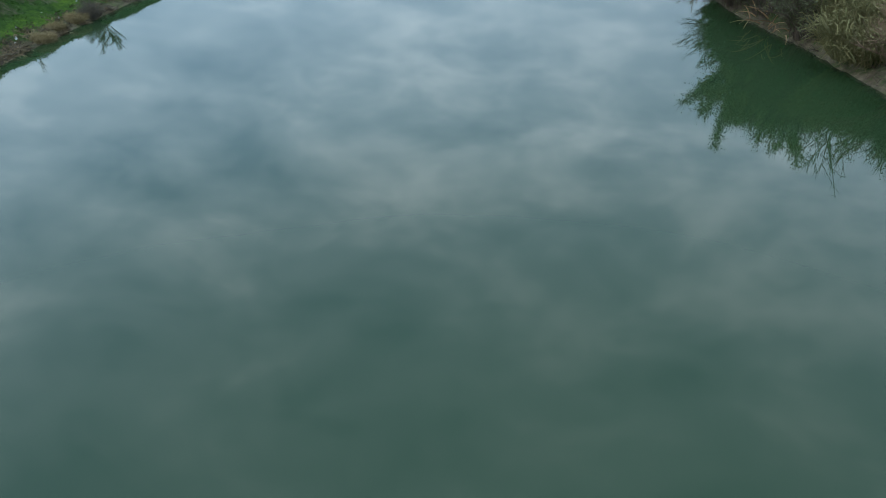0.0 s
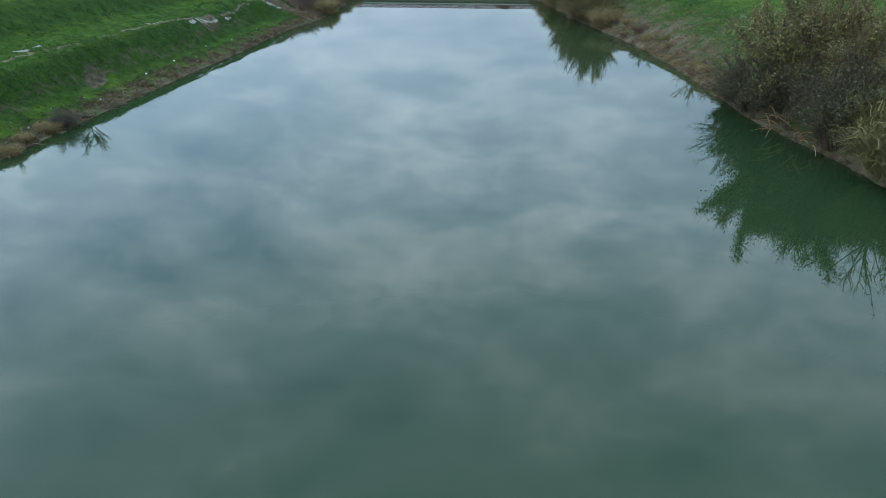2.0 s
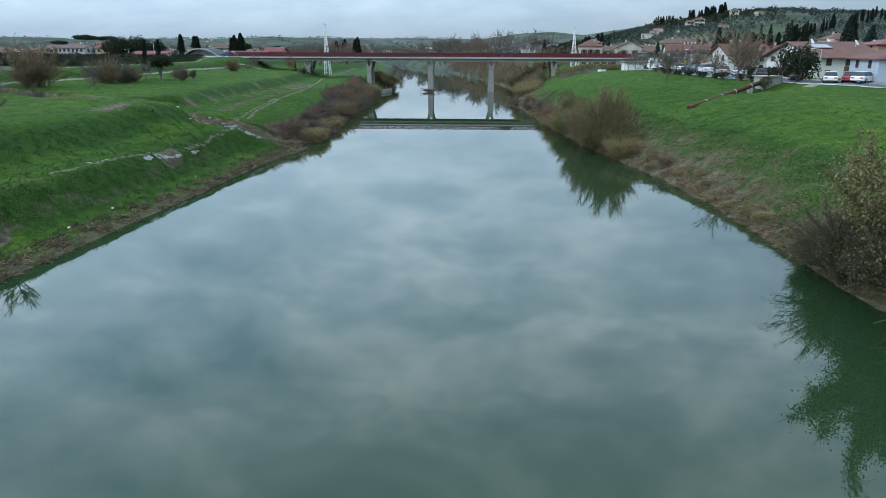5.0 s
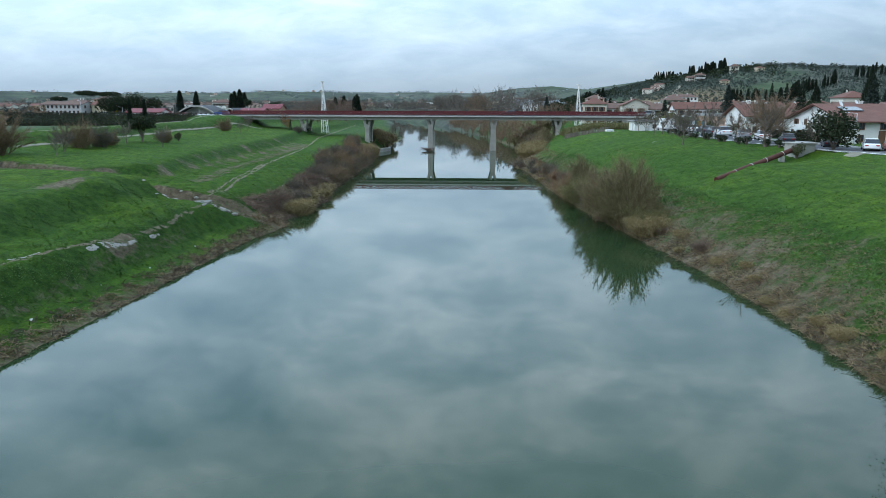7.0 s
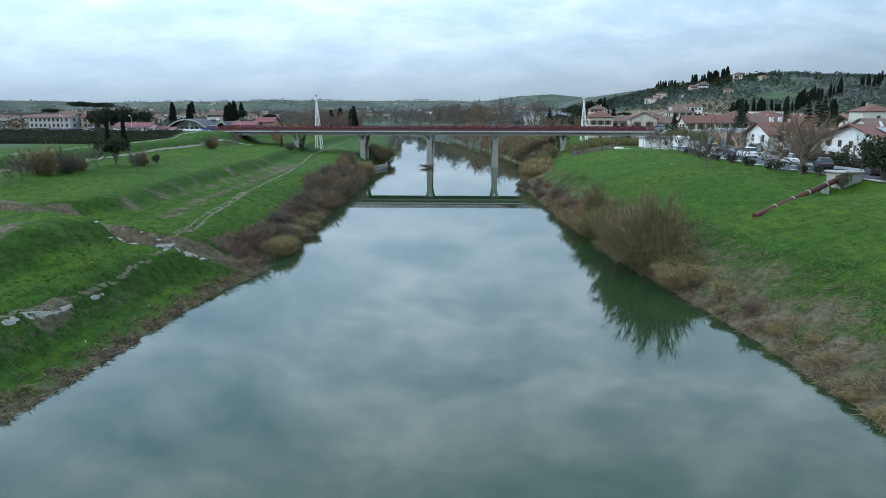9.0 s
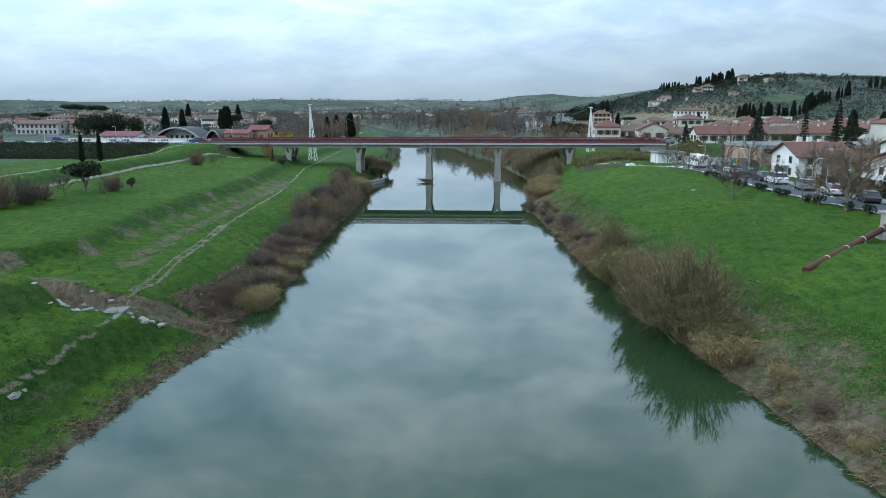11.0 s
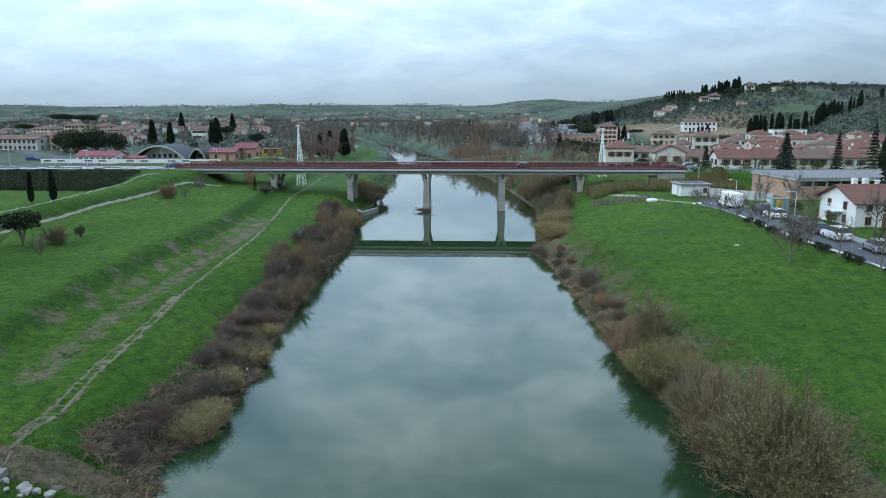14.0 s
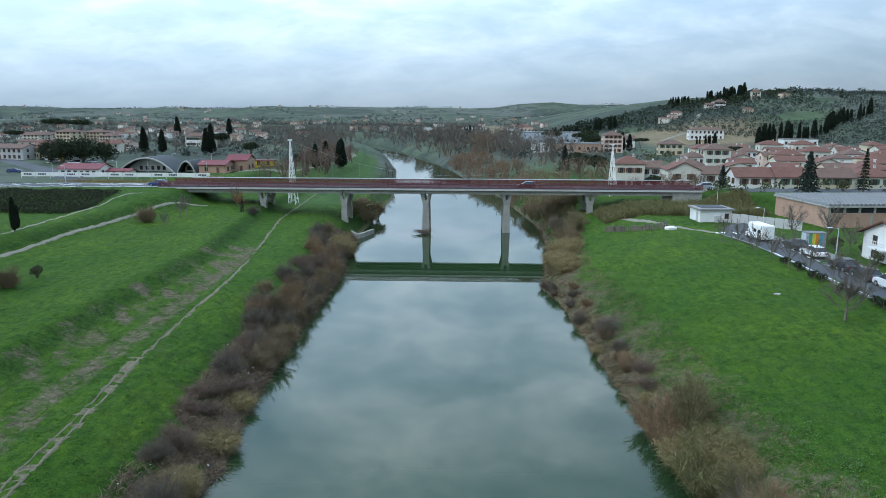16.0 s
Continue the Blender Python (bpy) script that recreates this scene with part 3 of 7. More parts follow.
WEED = material("weed_leaves", (0.090, 0.165, 0.042), 0.9, island=0.8, bump=0, dark=(0.048, 0.105, 0.028))
EVERGREEN = material("dark_evergreen_leaves", (0.035, 0.05, 0.02), 0.9, island=0.7, bump=0, dark=(0.012, 0.02, 0.010))
CYPRESS = material("cypress_foliage", (0.022, 0.034, 0.018), 0.95, island=0.7, bump=0, dark=(0.008, 0.014, 0.009))
SILVER = material("silvery_olive_leaves", (0.060, 0.078, 0.062), 0.9, island=0.7, bump=0, dark=(0.026, 0.037, 0.031))
# leaf green shifted to grey-blue: distance haze put into the base colour
HAZYLEAF = material("haze_tinted_leaves", (0.060, 0.082, 0.072), 0.95, island=0.6, bump=0, dark=(0.030, 0.044, 0.042))
SPRUCE = material("blue_green_conifer", (0.035, 0.052, 0.042), 0.95, island=0.6, bump=0, dark=(0.014, 0.022, 0.018))
LITTER = material("pale_plastic_scraps", (0.75, 0.76, 0.78), 0.5, var=0.2, island=0.3, bump=0)


class Soup:
    """Gathers many small shapes into one mesh."""

    def __init__(self, seed=0):
        self.v, self.f, self.n, self.r = [], [], 0, np.random.default_rng(seed)

    def add(self, verts, faces):
        verts = np.asarray(verts, float).reshape(-1, 3)
        self.v.append(verts)
        self.f.append(np.asarray(faces, int) + self.n)
        self.n += len(verts)

    def tubes(self, p, rad):
        """Three-sided tubes along polylines p (n, k, 3) with radii (n, k)."""
        n, k, _ = p.shape
        t = np.gradient(p, axis=1)
        t /= np.linalg.norm(t, axis=2, keepdims=True) + 1e-9
        ref = np.where(np.abs(t[..., 2:3]) < 0.9, np.array([0, 0, 1.0]), np.array([1.0, 0, 0]))
        a = np.cross(t, ref); a /= np.linalg.norm(a, axis=2, keepdims=True) + 1e-9
        b = np.cross(t, a)
        ring = np.stack([p + rad[..., None] * (np.cos(q) * a + np.sin(q) * b) for q in (0, 2.094, 4.189)], 2)
        idx = np.arange(n * k * 3).reshape(n, k, 3)
        fs = []
        for i in range(3):
            j = (i + 1) % 3
            fs.append(np.stack([idx[:, :-1, i], idx[:, :-1, j], idx[:, 1:, j], idx[:, 1:, i]], -1).reshape(-1, 4))
        self.add(ring, np.concatenate(fs))

    def blades(self, base, way, length, width):
        """Thin pointed blades."""
        n = len(base)
        way = way / (np.linalg.norm(way, axis=1, keepdims=True) + 1e-9)
        side = np.cross(way, self.r.normal(size=(n, 3)))
        side /= np.linalg.norm(side, axis=1, keepdims=True) + 1e-9
        w = np.broadcast_to(np.asarray(width, float), (n,))[:, None] / 2
        le = np.broadcast_to(np.asarray(length, float), (n,))[:, None]
        v = np.stack([base - side * w, base + side * w, base + way * le], 1)
        self.add(v, np.arange(3 * n).reshape(n, 3))

    def bent(self, base, way, length, width, droop):
        """Blades of two joints that droop at the tip."""
        n = len(base)
        way = way / (np.linalg.norm(way, axis=1, keepdims=True) + 1e-9)
        side = np.cross(way, self.r.normal(size=(n, 3)) + np.array([0, 0, 0.01]))
        side /= np.linalg.norm(side, axis=1, keepdims=True) + 1e-9
        le, w, dr = (np.broadcast_to(np.asarray(q, float), (n,))[:, None] for q in (length, width, droop))
        mid = base + way * le * 0.6
        out = way * np.array([1, 1, 0.0]) + self.r.normal(size=(n, 3)) * 0.15
        tip = mid + way * le * 0.4 + out * le * dr * 0.5 - np.array([0, 0, 1.0]) * le * dr * 0.35
        v = np.stack([base - side * w * 0.4, base + side * w * 0.4, mid + side * w * 0.5, mid - side * w * 0.5, tip], 1)
        i = np.arange(n)[:, None] * 5
        self.add(v, np.concatenate([i + np.array([0, 1, 2]), i + np.array([0, 2, 3]), i + np.array([3, 2, 4])]))

    def leaves(self, centre, size):
        n = len(centre)
        a = self.r.normal(size=(n, 3)); a /= np.linalg.norm(a, axis=1, keepdims=True)
        b = np.cross(a, self.r.normal(size=(n, 3))); b /= np.linalg.norm(b, axis=1, keepdims=True) + 1e-9
        s = np.broadcast_to(np.asarray(size, float), (n,))[:, None]
        v = np.stack([centre - a * s * 0.5, centre + b * s * 0.3, centre + a * s * 0.5, centre - b * s * 0.3], 1)
        self.add(v, np.arange(4 * n).reshape(n, 4))

    def mesh(self, name, mat):
        me = bpy.data.meshes.new(name)
        fs = [row for block in self.f for row in block.tolist()]
        me.from_pydata(np.concatenate(self.v).tolist(), [], fs)
        me.materials.append(mat)
        return me

    def out(self, name, mat, parent=None, label=""):
        ob = new(name, self.mesh(name, mat))
        if parent:
            ob.parent = parent
        return tagged(ob, label)


def bezier(a, c, b, k):
    t = np.linspace(0, 1, k)[None, :, None]
    return (1 - t) ** 2 * a[:, None] + 2 * t * (1 - t) * c[:, None] + t ** 2 * b[:, None]


PROTO = {}
ATTIC = pose(0, -400, -60)


def shrub(key, seed, r, h, stems, twigs, leaves, wood, leaf, label, leaf_size=0.10, lean=(0, 0), name="shrub", category="shrub"):
    """A many-stemmed bush, kept as a pattern to copy."""
    root = empty(name, pose(0, 0, 0), label, category)
    s = Soup(seed)
    g = s.r
    az, u = g.uniform(0, 6.283, stems), np.sqrt(g.uniform(0.02, 1, stems))
    lump = 1 + 0.28 * np.sin(3 * az + seed) + 0.16 * np.sin(7 * az + 2 * seed)
    tip = np.stack([r * lump * u * np.cos(az), r * lump * u * np.sin(az), h * (1 - 0.5 * u ** 2) * lump ** 0.5 * g.uniform(0.35, 1.2, stems)], 1)
    tip[:, 0] += lean[0] * tip[:, 2] / h; tip[:, 1] += lean[1] * tip[:, 2] / h
    base = np.stack([0.3 * r * u * np.cos(az), 0.3 * r * u * np.sin(az), -0.3 + 0 * u], 1) + g.normal(size=(stems, 3)) * [0.15, 0.15, 0]
    ctrl = base * 0.6 + tip * 0.4 + np.array([0, 0, 1]) * (0.35 * h * g.uniform(0.3, 1, stems))[:, None]
    p = bezier(base, ctrl, tip, 5) + g.normal(size=(stems, 5, 3)) * 0.05 * np.array([0, .6, 1, 1, 1])[None, :, None]
    rad = np.linspace(1, 0.25, 5)[None] * g.uniform(0.015, 0.042, stems)[:, None] * (h / 4) ** 0.5
    s.tubes(p, rad)
    i, t = g.integers(0, stems, twigs), g.uniform(0.25, 1, twigs)
    j = np.minimum((t * 4).astype(int), 3)
    fr = (t * 4 - j)[:, None]
    at_ = p[i, j] * (1 - fr) + p[i, j + 1] * fr
    way = (p[i, j + 1] - p[i, j])
    way = way / np.linalg.norm(way, axis=1, keepdims=True) + g.normal(size=(twigs, 3)) * 0.5 + [0, 0, 0.3]
    le = g.uniform(0.3, 1.2, twigs) * (h / 4) ** 0.6
    s.blades(at_, way, le, g.uniform(0.010, 0.034, twigs) * (h / 3) ** 0.5)
    s.out("branchwork", wood, root)
    if leaves:
        s2 = Soup(seed + 50)
        k = g.integers(0, twigs, leaves)
        wn_ = way[k] / np.linalg.norm(way[k], axis=1, keepdims=True)
        c = at_[k] + wn_ * (le[k] * g.uniform(0.3, 1.1, leaves))[:, None] + g.normal(size=(leaves, 3)) * 0.12
        c[:, 2] = np.maximum(c[:, 2], 0.05)
        s2.leaves(c, g.uniform(0.6, 1.3, leaves) * leaf_size)
        s2.out("foliage", leaf, root)
    PROTO[key] = root
    return root


def reed_clump(key, seed, r, h, n, mat, label, lean=(0.25, -0.1)):
    root = empty("reed_clump", pose(0, 0, 0), label, "reeds")
    s = Soup(seed)
    g = s.r
    az, u = g.uniform(0, 6.283, n), np.sqrt(g.uniform(0, 1, n))
    base = np.stack([r * u * np.cos(az), r * u * np.sin(az), -0.2 + 0 * u], 1)
    way = np.stack([lean[0] + 0.35 * u * np.cos(az), lean[1] + 0.35 * u * np.sin(az), 1 + 0 * u], 1) + g.normal(size=(n, 3)) * 0.16
    le = h * g.uniform(0.55, 1.1, n)
    s.bent(base, way, le, 0.032, g.uniform(0.1, 0.6, n))
    s.out("cane", mat, root)
    m = n * 4
    k = g.integers(0, n, m)
    wn_ = way / np.linalg.norm(way, axis=1, keepdims=True)
    b2 = base[k] + wn_[k] * (le[k] * g.uniform(0.15, 0.85, m))[:, None]
    s2 = Soup(seed + 9)
    s2.bent(b2, wn_[k] * 0.5 + g.normal(size=(m, 3)) * 0.6 + [0.2, 0, 0.1], g.uniform(0.35, 0.8, m), 0.038, 0.8)
    s2.out("foliage", mat, root)
    PROTO[key] = root
    return root


def bare_tree(key, seed, h, spread, label, trunk_r=0.16, twigs=1500, wood=None, fork=0.3, name="bare_tree", leafmat=None, leaves=0, leaf0=0.12):
    root = empty(name, pose(0, 0, 0), label, "tree")
    g = np.random.default_rng(seed)
    s = Soup(seed)
    tr = bezier(np.array([[0, 0, -0.3]]), np.array([[0.1, 0.05, h * 0.2]]), np.array([[g.normal() * 0.15, g.normal() * 0.15, h * 0.62]]), 6)
    s.tubes(tr, np.linspace(trunk_r, trunk_r * 0.35, 6)[None])
    nl = 11
    az = np.arange(nl) * 2.4 + g.normal(size=nl) * 0.3
    t = np.linspace(fork, 0.95, nl)
    z = -0.3 + (h * 0.62 + 0.3) * t
    base = np.stack([tr[0, 0, 0] + 0 * z, 0 * z, z], 1)
    reach = spread * (1.05 - 0.5 * t) * g.uniform(0.8, 1.15, nl)
    tip = np.stack([reach * np.cos(az), reach * np.sin(az), np.minimum(z + h * g.uniform(0.25, 0.5, nl), h)], 1)
    limb = bezier(base, base * 0.5 + tip * 0.5 + np.array([0, 0, -0.05 * h]), tip, 6)
    s.tubes(limb, np.linspace(trunk_r * 0.42, trunk_r * 0.08, 6)[None] * np.ones((nl, 1)))
    nb = nl * 8
    i, j = g.integers(0, nl, nb), g.integers(1, 5, nb)
    b0 = limb[i, j]
    d = limb[i, j + 1] - limb[i, j]
    d = d / np.linalg.norm(d, axis=1, keepdims=True) + g.normal(size=(nb, 3)) * 0.55 + [0, 0, 0.3]
    le = spread * g.uniform(0.25, 0.6, nb)
    b1 = b0 + d / np.linalg.norm(d, axis=1, keepdims=True) * le[:, None]
    br = bezier(b0, (b0 + b1) / 2 + g.normal(size=(nb, 3)) * 0.12, b1, 4)
    s.tubes(br, np.linspace(trunk_r * 0.16, trunk_r * 0.04, 4)[None] * np.ones((nb, 1)))
    s.out("trunk", BARK, root)
    s2 = Soup(seed + 3)
    i, j = g.integers(0, nb, twigs), g.integers(0, 3, twigs)
    f = g.uniform(0, 1, (twigs, 1))
    c = br[i, j] * (1 - f) + br[i, j + 1] * f
    d = br[i, j + 1] - br[i, j]
    d = d / np.linalg.norm(d, axis=1, keepdims=True) + g.normal(size=(twigs, 3)) * 0.6 + [0, 0, 0.25]
    s2.blades(c, d, g.uniform(0.3, 0.9, twigs) * spread / 3, 0.022)
    s2.out("crown", wood or TWIG_GREY, root)
    if leaves:
        s3 = Soup(seed + 4)
        k = g.integers(0, twigs, leaves)
        s3.leaves(c[k] + g.normal(size=(leaves, 3)) * 0.25, g.uniform(leaf0, leaf0 * 2.3, leaves))
        s3.out("foliage", leafmat, root)
    PROTO[key] = root
    return root


def leafy_crown(seed, lobes, n, size, squash=1.0):
    """Leaf clumps gathered round the lobes (x, y, z, r), denser at their skins."""
    s = Soup(seed)
    g = s.r
    lobes = np.array(lobes, float)
    w = lobes[:, 3] ** 2
    k = g.choice(len(lobes), n, p=w / w.sum())
    d = g.normal(size=(n, 3)); d /= np.linalg.norm(d, axis=1, keepdims=True)
    rr = lobes[k, 3] * g.uniform(0.35, 1, n) ** 0.4 * (1 + 0.18 * np.sin(5 * d[:, 0] + k) * np.cos(4 * d[:, 1]))
    c = lobes[k, :3] + d * rr[:, None] * [1, 1, squash]
    s.leaves(c, g.uniform(0.6, 1.4, n) * size)
    return s


def cypress(key, seed, h, r, label, n=1500):
    root = empty("cypress", pose(0, 0, 0), label, "tree")
    s0 = Soup(seed)
    s0.tubes(np.array([[[0, 0, -0.3], [0, 0, h * 0.5], [0, 0, h * 0.9]]]), np.array([[0.16, 0.1, 0.03]]))
    s0.out("trunk", BARK, root)
    s = Soup(seed)
    g = s.r
    t = g.uniform(0, 1, n) ** 0.85
    prof = r * np.minimum(1, (t / 0.12 + 0.25)) * (1 - t ** 1.9) ** 0.75
    az = g.uniform(0, 6.283, n)
    rr = prof * g.uniform(0.55, 1.08, n) * (1 + 0.12 * np.sin(az * 3 + t * 9))
    c = np.stack([rr * np.cos(az), rr * np.sin(az), h * (0.05 + 0.95 * t)], 1)
    s.blades(c, np.stack([0.3 * np.cos(az), 0.3 * np.sin(az), 1 + 0 * az], 1) + g.normal(size=(n, 3)) * 0.2, h * 0.11, r * 0.4)
    s.out("crown", CYPRESS, root)
    PROTO[key] = root


def round_tree(key, seed, h, r, mat, label, trunk_h=None, flat=0.7, n=2200, size=0.4, name="evergreen_tree", lobes=9):
    root = empty(name, pose(0, 0, 0), label, "tree")
    g = np.random.default_rng(seed)
    th = trunk_h if trunk_h is not None else h * 0.3
    s0 = Soup(seed)
    k = 6
    az = np.arange(k) * 1.05 + g.normal(size=k) * 0.3
    base = np.zeros((k, 3)) + [0, 0, -0.3]
    tip = np.stack([r * 0.6 * np.cos(az), r * 0.6 * np.sin(az), np.full(k, h * 0.75)], 1)
    s0.tubes(bezier(base, np.array([[0, 0, th * 1.1]]) + 0 * tip, tip, 6), np.linspace(0.14, 0.05, 6)[None] * np.ones((k, 1)))
    s0.out("trunk", BARK, root)
    lb = []
    for q in range(lobes):
        a, d = q * 2.4, r * 0.62 * math.sqrt((q + 0.3) / lobes)
        lb.append((d * math.cos(a), d * math.sin(a), (h + th) / 2 + g.normal() * (h - th) * 0.1 + (h - th) * 0.12 * (1 - 2 * d / r), r * g.uniform(0.38, 0.5)))
    leafy_crown(seed + 1, lb, n, size, (h - th) / (2 * r) * flat * 1.6).out("crown", mat, root)
    PROTO[key] = root


def conifer(key, seed, h, r, mat, label, n=2000):
    root = empty("conifer", pose(0, 0, 0), label, "tree")
    s0 = Soup(seed)
    s0.tubes(np.array([[[0, 0, -0.3], [0, 0, h * 0.5], [0, 0, h * 0.97]]]), np.array([[0.22, 0.13, 0.03]]))
    s0.out("trunk", BARK, root)
    s = Soup(seed)
    g = s.r
    lay = np.floor(g.uniform(0, 1, n) * 14) / 14
    t = lay + g.normal(size=n) * 0.012
    az = g.uniform(0, 6.283, n)
    arm = 0.8 + 0.2 * np.sin(az * 5 + lay * 40)
    rr = r * (1.02 - t) * arm * np.sqrt(g.uniform(0.05, 1, n))
    c = np.stack([rr * np.cos(az), rr * np.sin(az), h * (0.1 + 0.9 * t) - rr * 0.25], 1)
    s.leaves(c, g.uniform(0.5, 1.1, n) * r * 0.22)
    s.out("crown", mat, root)
    PROTO[key] = root


def ground_z(x, y):
    return float(height(x, y))


def plant(key, x, y, size=1.0, turn=0.0, z=None, tall=1.0, group="", label=""):
    zz = max(ground_z(x, y), 0.0) if z is None else z
    ob = copy_thing(PROTO[key], pose(x, y, zz, 0, 0, turn) @ Matrix.Diagonal((size, size, size * tall, 1)))
    ob.matrix_basis = pose(x, y, zz, 0, 0, turn) @ Matrix.Diagonal((size, size, size * tall, 1))
    return tagged(ob, label, group=group)


shrub("brown", 1, 2.0, 3.2, 120, 6500, 2500, TWIG_BROWN, LEAF_OLIVE, "bare brown riverside shrub with few olive leaves")
shrub("brown_b", 2, 2.2, 2.8, 130, 6000, 700, TWIG_GREY, LEAF_OLIVE, "bare grey-brown riverside shrub of dense twigs")
shrub("purple", 3, 2.2, 1.9, 170, 5500, 350, TWIG_PURPLE, LEAF_GREEN, "low purple-brown bramble thicket on the bank", lean=(0.5, 0))
shrub("russet", 4, 1.9, 2.8, 110, 6500, 2200, TWIG_RED, LEAF_OLIVE, "russet bare shrub overhanging the river", lean=(-0.5, -0.2))
shrub("willow", 5, 2.6, 4.6, 130, 8000, 18000, TWIG_OLIVE, LEAF_OLIVE, "tall olive-brown willow shrub with thin yellowing leaves", 0.085)
shrub("willow_dark", 6, 3.4, 5.2, 170, 9000, 24000, TWIG_DARK, LEAF_GREEN, "large dark willow thicket hanging over the water", 0.11, lean=(-0.8, 0))
shrub("willow_yellow", 7, 2.2, 4.4, 80, 5500, 9000, TWIG_OLIVE, LEAF_YELLOW, "willow shrub with yellow autumn leaves", 0.08)
reed_clump("reed", 11, 1.6, 2.9, 1200, REED, "clump of dry tan giant reeds on the bank", (-0.3, -0.1))
reed_clump("reed_green", 12, 1.7, 3.1, 1300, REED_GREEN, "clump of half-green giant reeds on the bank", (-0.25, -0.15))
reed_clump("reed_low", 13, 1.3, 1.3, 700, REED, "low bent clump of dry reeds at the waterline", (0.5, -0.1))
bare_tree("street", 21, 4.6, 1.9, "young bare street tree with a thin grey trunk", 0.10, 1500, fork=0.42)
bare_tree("field", 22, 5.6, 3.2, "bare spreading tree on the grass slope", 0.19, 3600)
bare_tree("wide", 23, 7.5, 4.6, "large bare tree with a wide brown crown", 0.24, 5500, wood=TWIG_BROWN, fork=0.22)
bare_tree("pale", 24, 6.5, 2.4, "slender bare tree with pale grey branches", 0.11, 700, fork=0.35)
bare_tree("rust_tree", 25, 4.0, 1.6, "small tree keeping rust-orange leaves", 0.09, 900, wood=TWIG_RED, leafmat=material("rust_leaves", (0.28, 0.10, 0.04), 0.9, island=0.5, bump=0), leaves=700)
bare_tree("willow_tree", 26, 6.4, 4.4, "willow tree with thin olive leaves above the water", 0.17, 7000, wood=TWIG_OLIVE, fork=0.12, name="willow_tree", leafmat=LEAF_OLIVE, leaves=30000, leaf0=0.075)
cypress("cypress", 31, 9.0, 0.8, "tall narrow dark green cypress")
cypress("cypress_b", 32, 9.5, 1.5, "broad dark green cypress")
round_tree("oak", 41, 5.0, 3.0, EVERGREEN, "dark evergreen oak with a rounded crown on the meadow", 1.5)
round_tree("holm", 45, 5.6, 3.3, EVERGREEN, "dense dark holm oak with its crown near the ground", 0.5, 0.95, 3200, 0.34, name="holm_oak", lobes=11)
round_tree("pine", 42, 9.0, 5.5, EVERGREEN, "umbrella pine with a broad dark crown", 5.0, 0.6, 2600, 0.6, name="umbrella_pine")
round_tree("small_green", 43, 2.6, 1.3, LEAF_GREEN, "small dense green bush on the meadow", 0.1, 0.8, 900, 0.22, name="garden_bush", lobes=5)
round_tree("hedge_ball", 44, 1.7, 1.1, EVERGREEN, "clipped dark evergreen bush beside the road", 0.05, 0.9, 700, 0.2, name="roadside_bush", lobes=4)
conifer("spruce", 51, 10.0, 3.2, SPRUCE, "dark green conifer between the houses")
conifer("spruce_slim", 52, 12.0, 2.2, CYPRESS, "tall slim dark conifer in a garden")

# ---- growth along the river banks ----
rng = random.Random(7)


def bank_row(side, y0, y1, step, keys, s0, s1, size0, size1, group):
    y = y0
    while y < y1:
        s = rng.uniform(s0, s1)
        x = float(at(y, SHORE_L)) - s if side < 0 else float(at(y, SHORE_R)) + s
        plant(rng.choice(keys), x, y, rng.uniform(size0, size1), rng.uniform(0, 360), tall=rng.uniform(0.85, 1.1), group=group)
        y += step * rng.uniform(0.7, 1.3)


LB, RB = "shrubs along the west bank", "shrubs along the east bank"
bank_row(-1, 112, 134, 2.4, ("purple", "purple", "reed_low", "brown_b"), 0.6, 4.0, 0.5, 0.8, LB)
bank_row(-1, 134, 160, 2.0, ("purple", "purple", "brown_b", "purple"), 0.6, 5.0, 0.55, 0.85, LB)
bank_row(-1, 160, 228, 2.0, ("purple", "brown_b", "brown", "purple", "russet"), 0.6, 6.0, 0.6, 0.95, LB)
bank_row(-1, 150, 228, 4.0, ("brown", "brown_b"), 0.3, 1.6, 0.7, 0.95, LB)
for x, y, k, s in ((-20.6, 117.5, "reed", 0.8), (-20.4, 120, "reed", 0.75), (-21.2, 126, "reed", 0.7), (-22.5, 141, "reed_low", 1.0), (-23.2, 163, "reed", 0.6),
                   (-25, 213, "reed", 1.2), (-26.5, 217, "reed", 1.1), (-24.0, 176, "reed_low", 1.1), (-21.5, 133, "reed_low", 1.1)):
    plant(k, x, y, s, rng.uniform(-30, 30), group="reeds along the river")
for y in (34, 38, 44.5, 47, 49.2):
    plant("reed_low", float(at(y, SHORE_L)) - rng.uniform(0.2, 0.9), y, rng.uniform(0.35, 0.55), rng.uniform(0, 360), group="reeds along the river")
plant("brown_b", float(at(50.5, SHORE_L)) - 0.2, 50.5, 0.45, 30, group=LB)

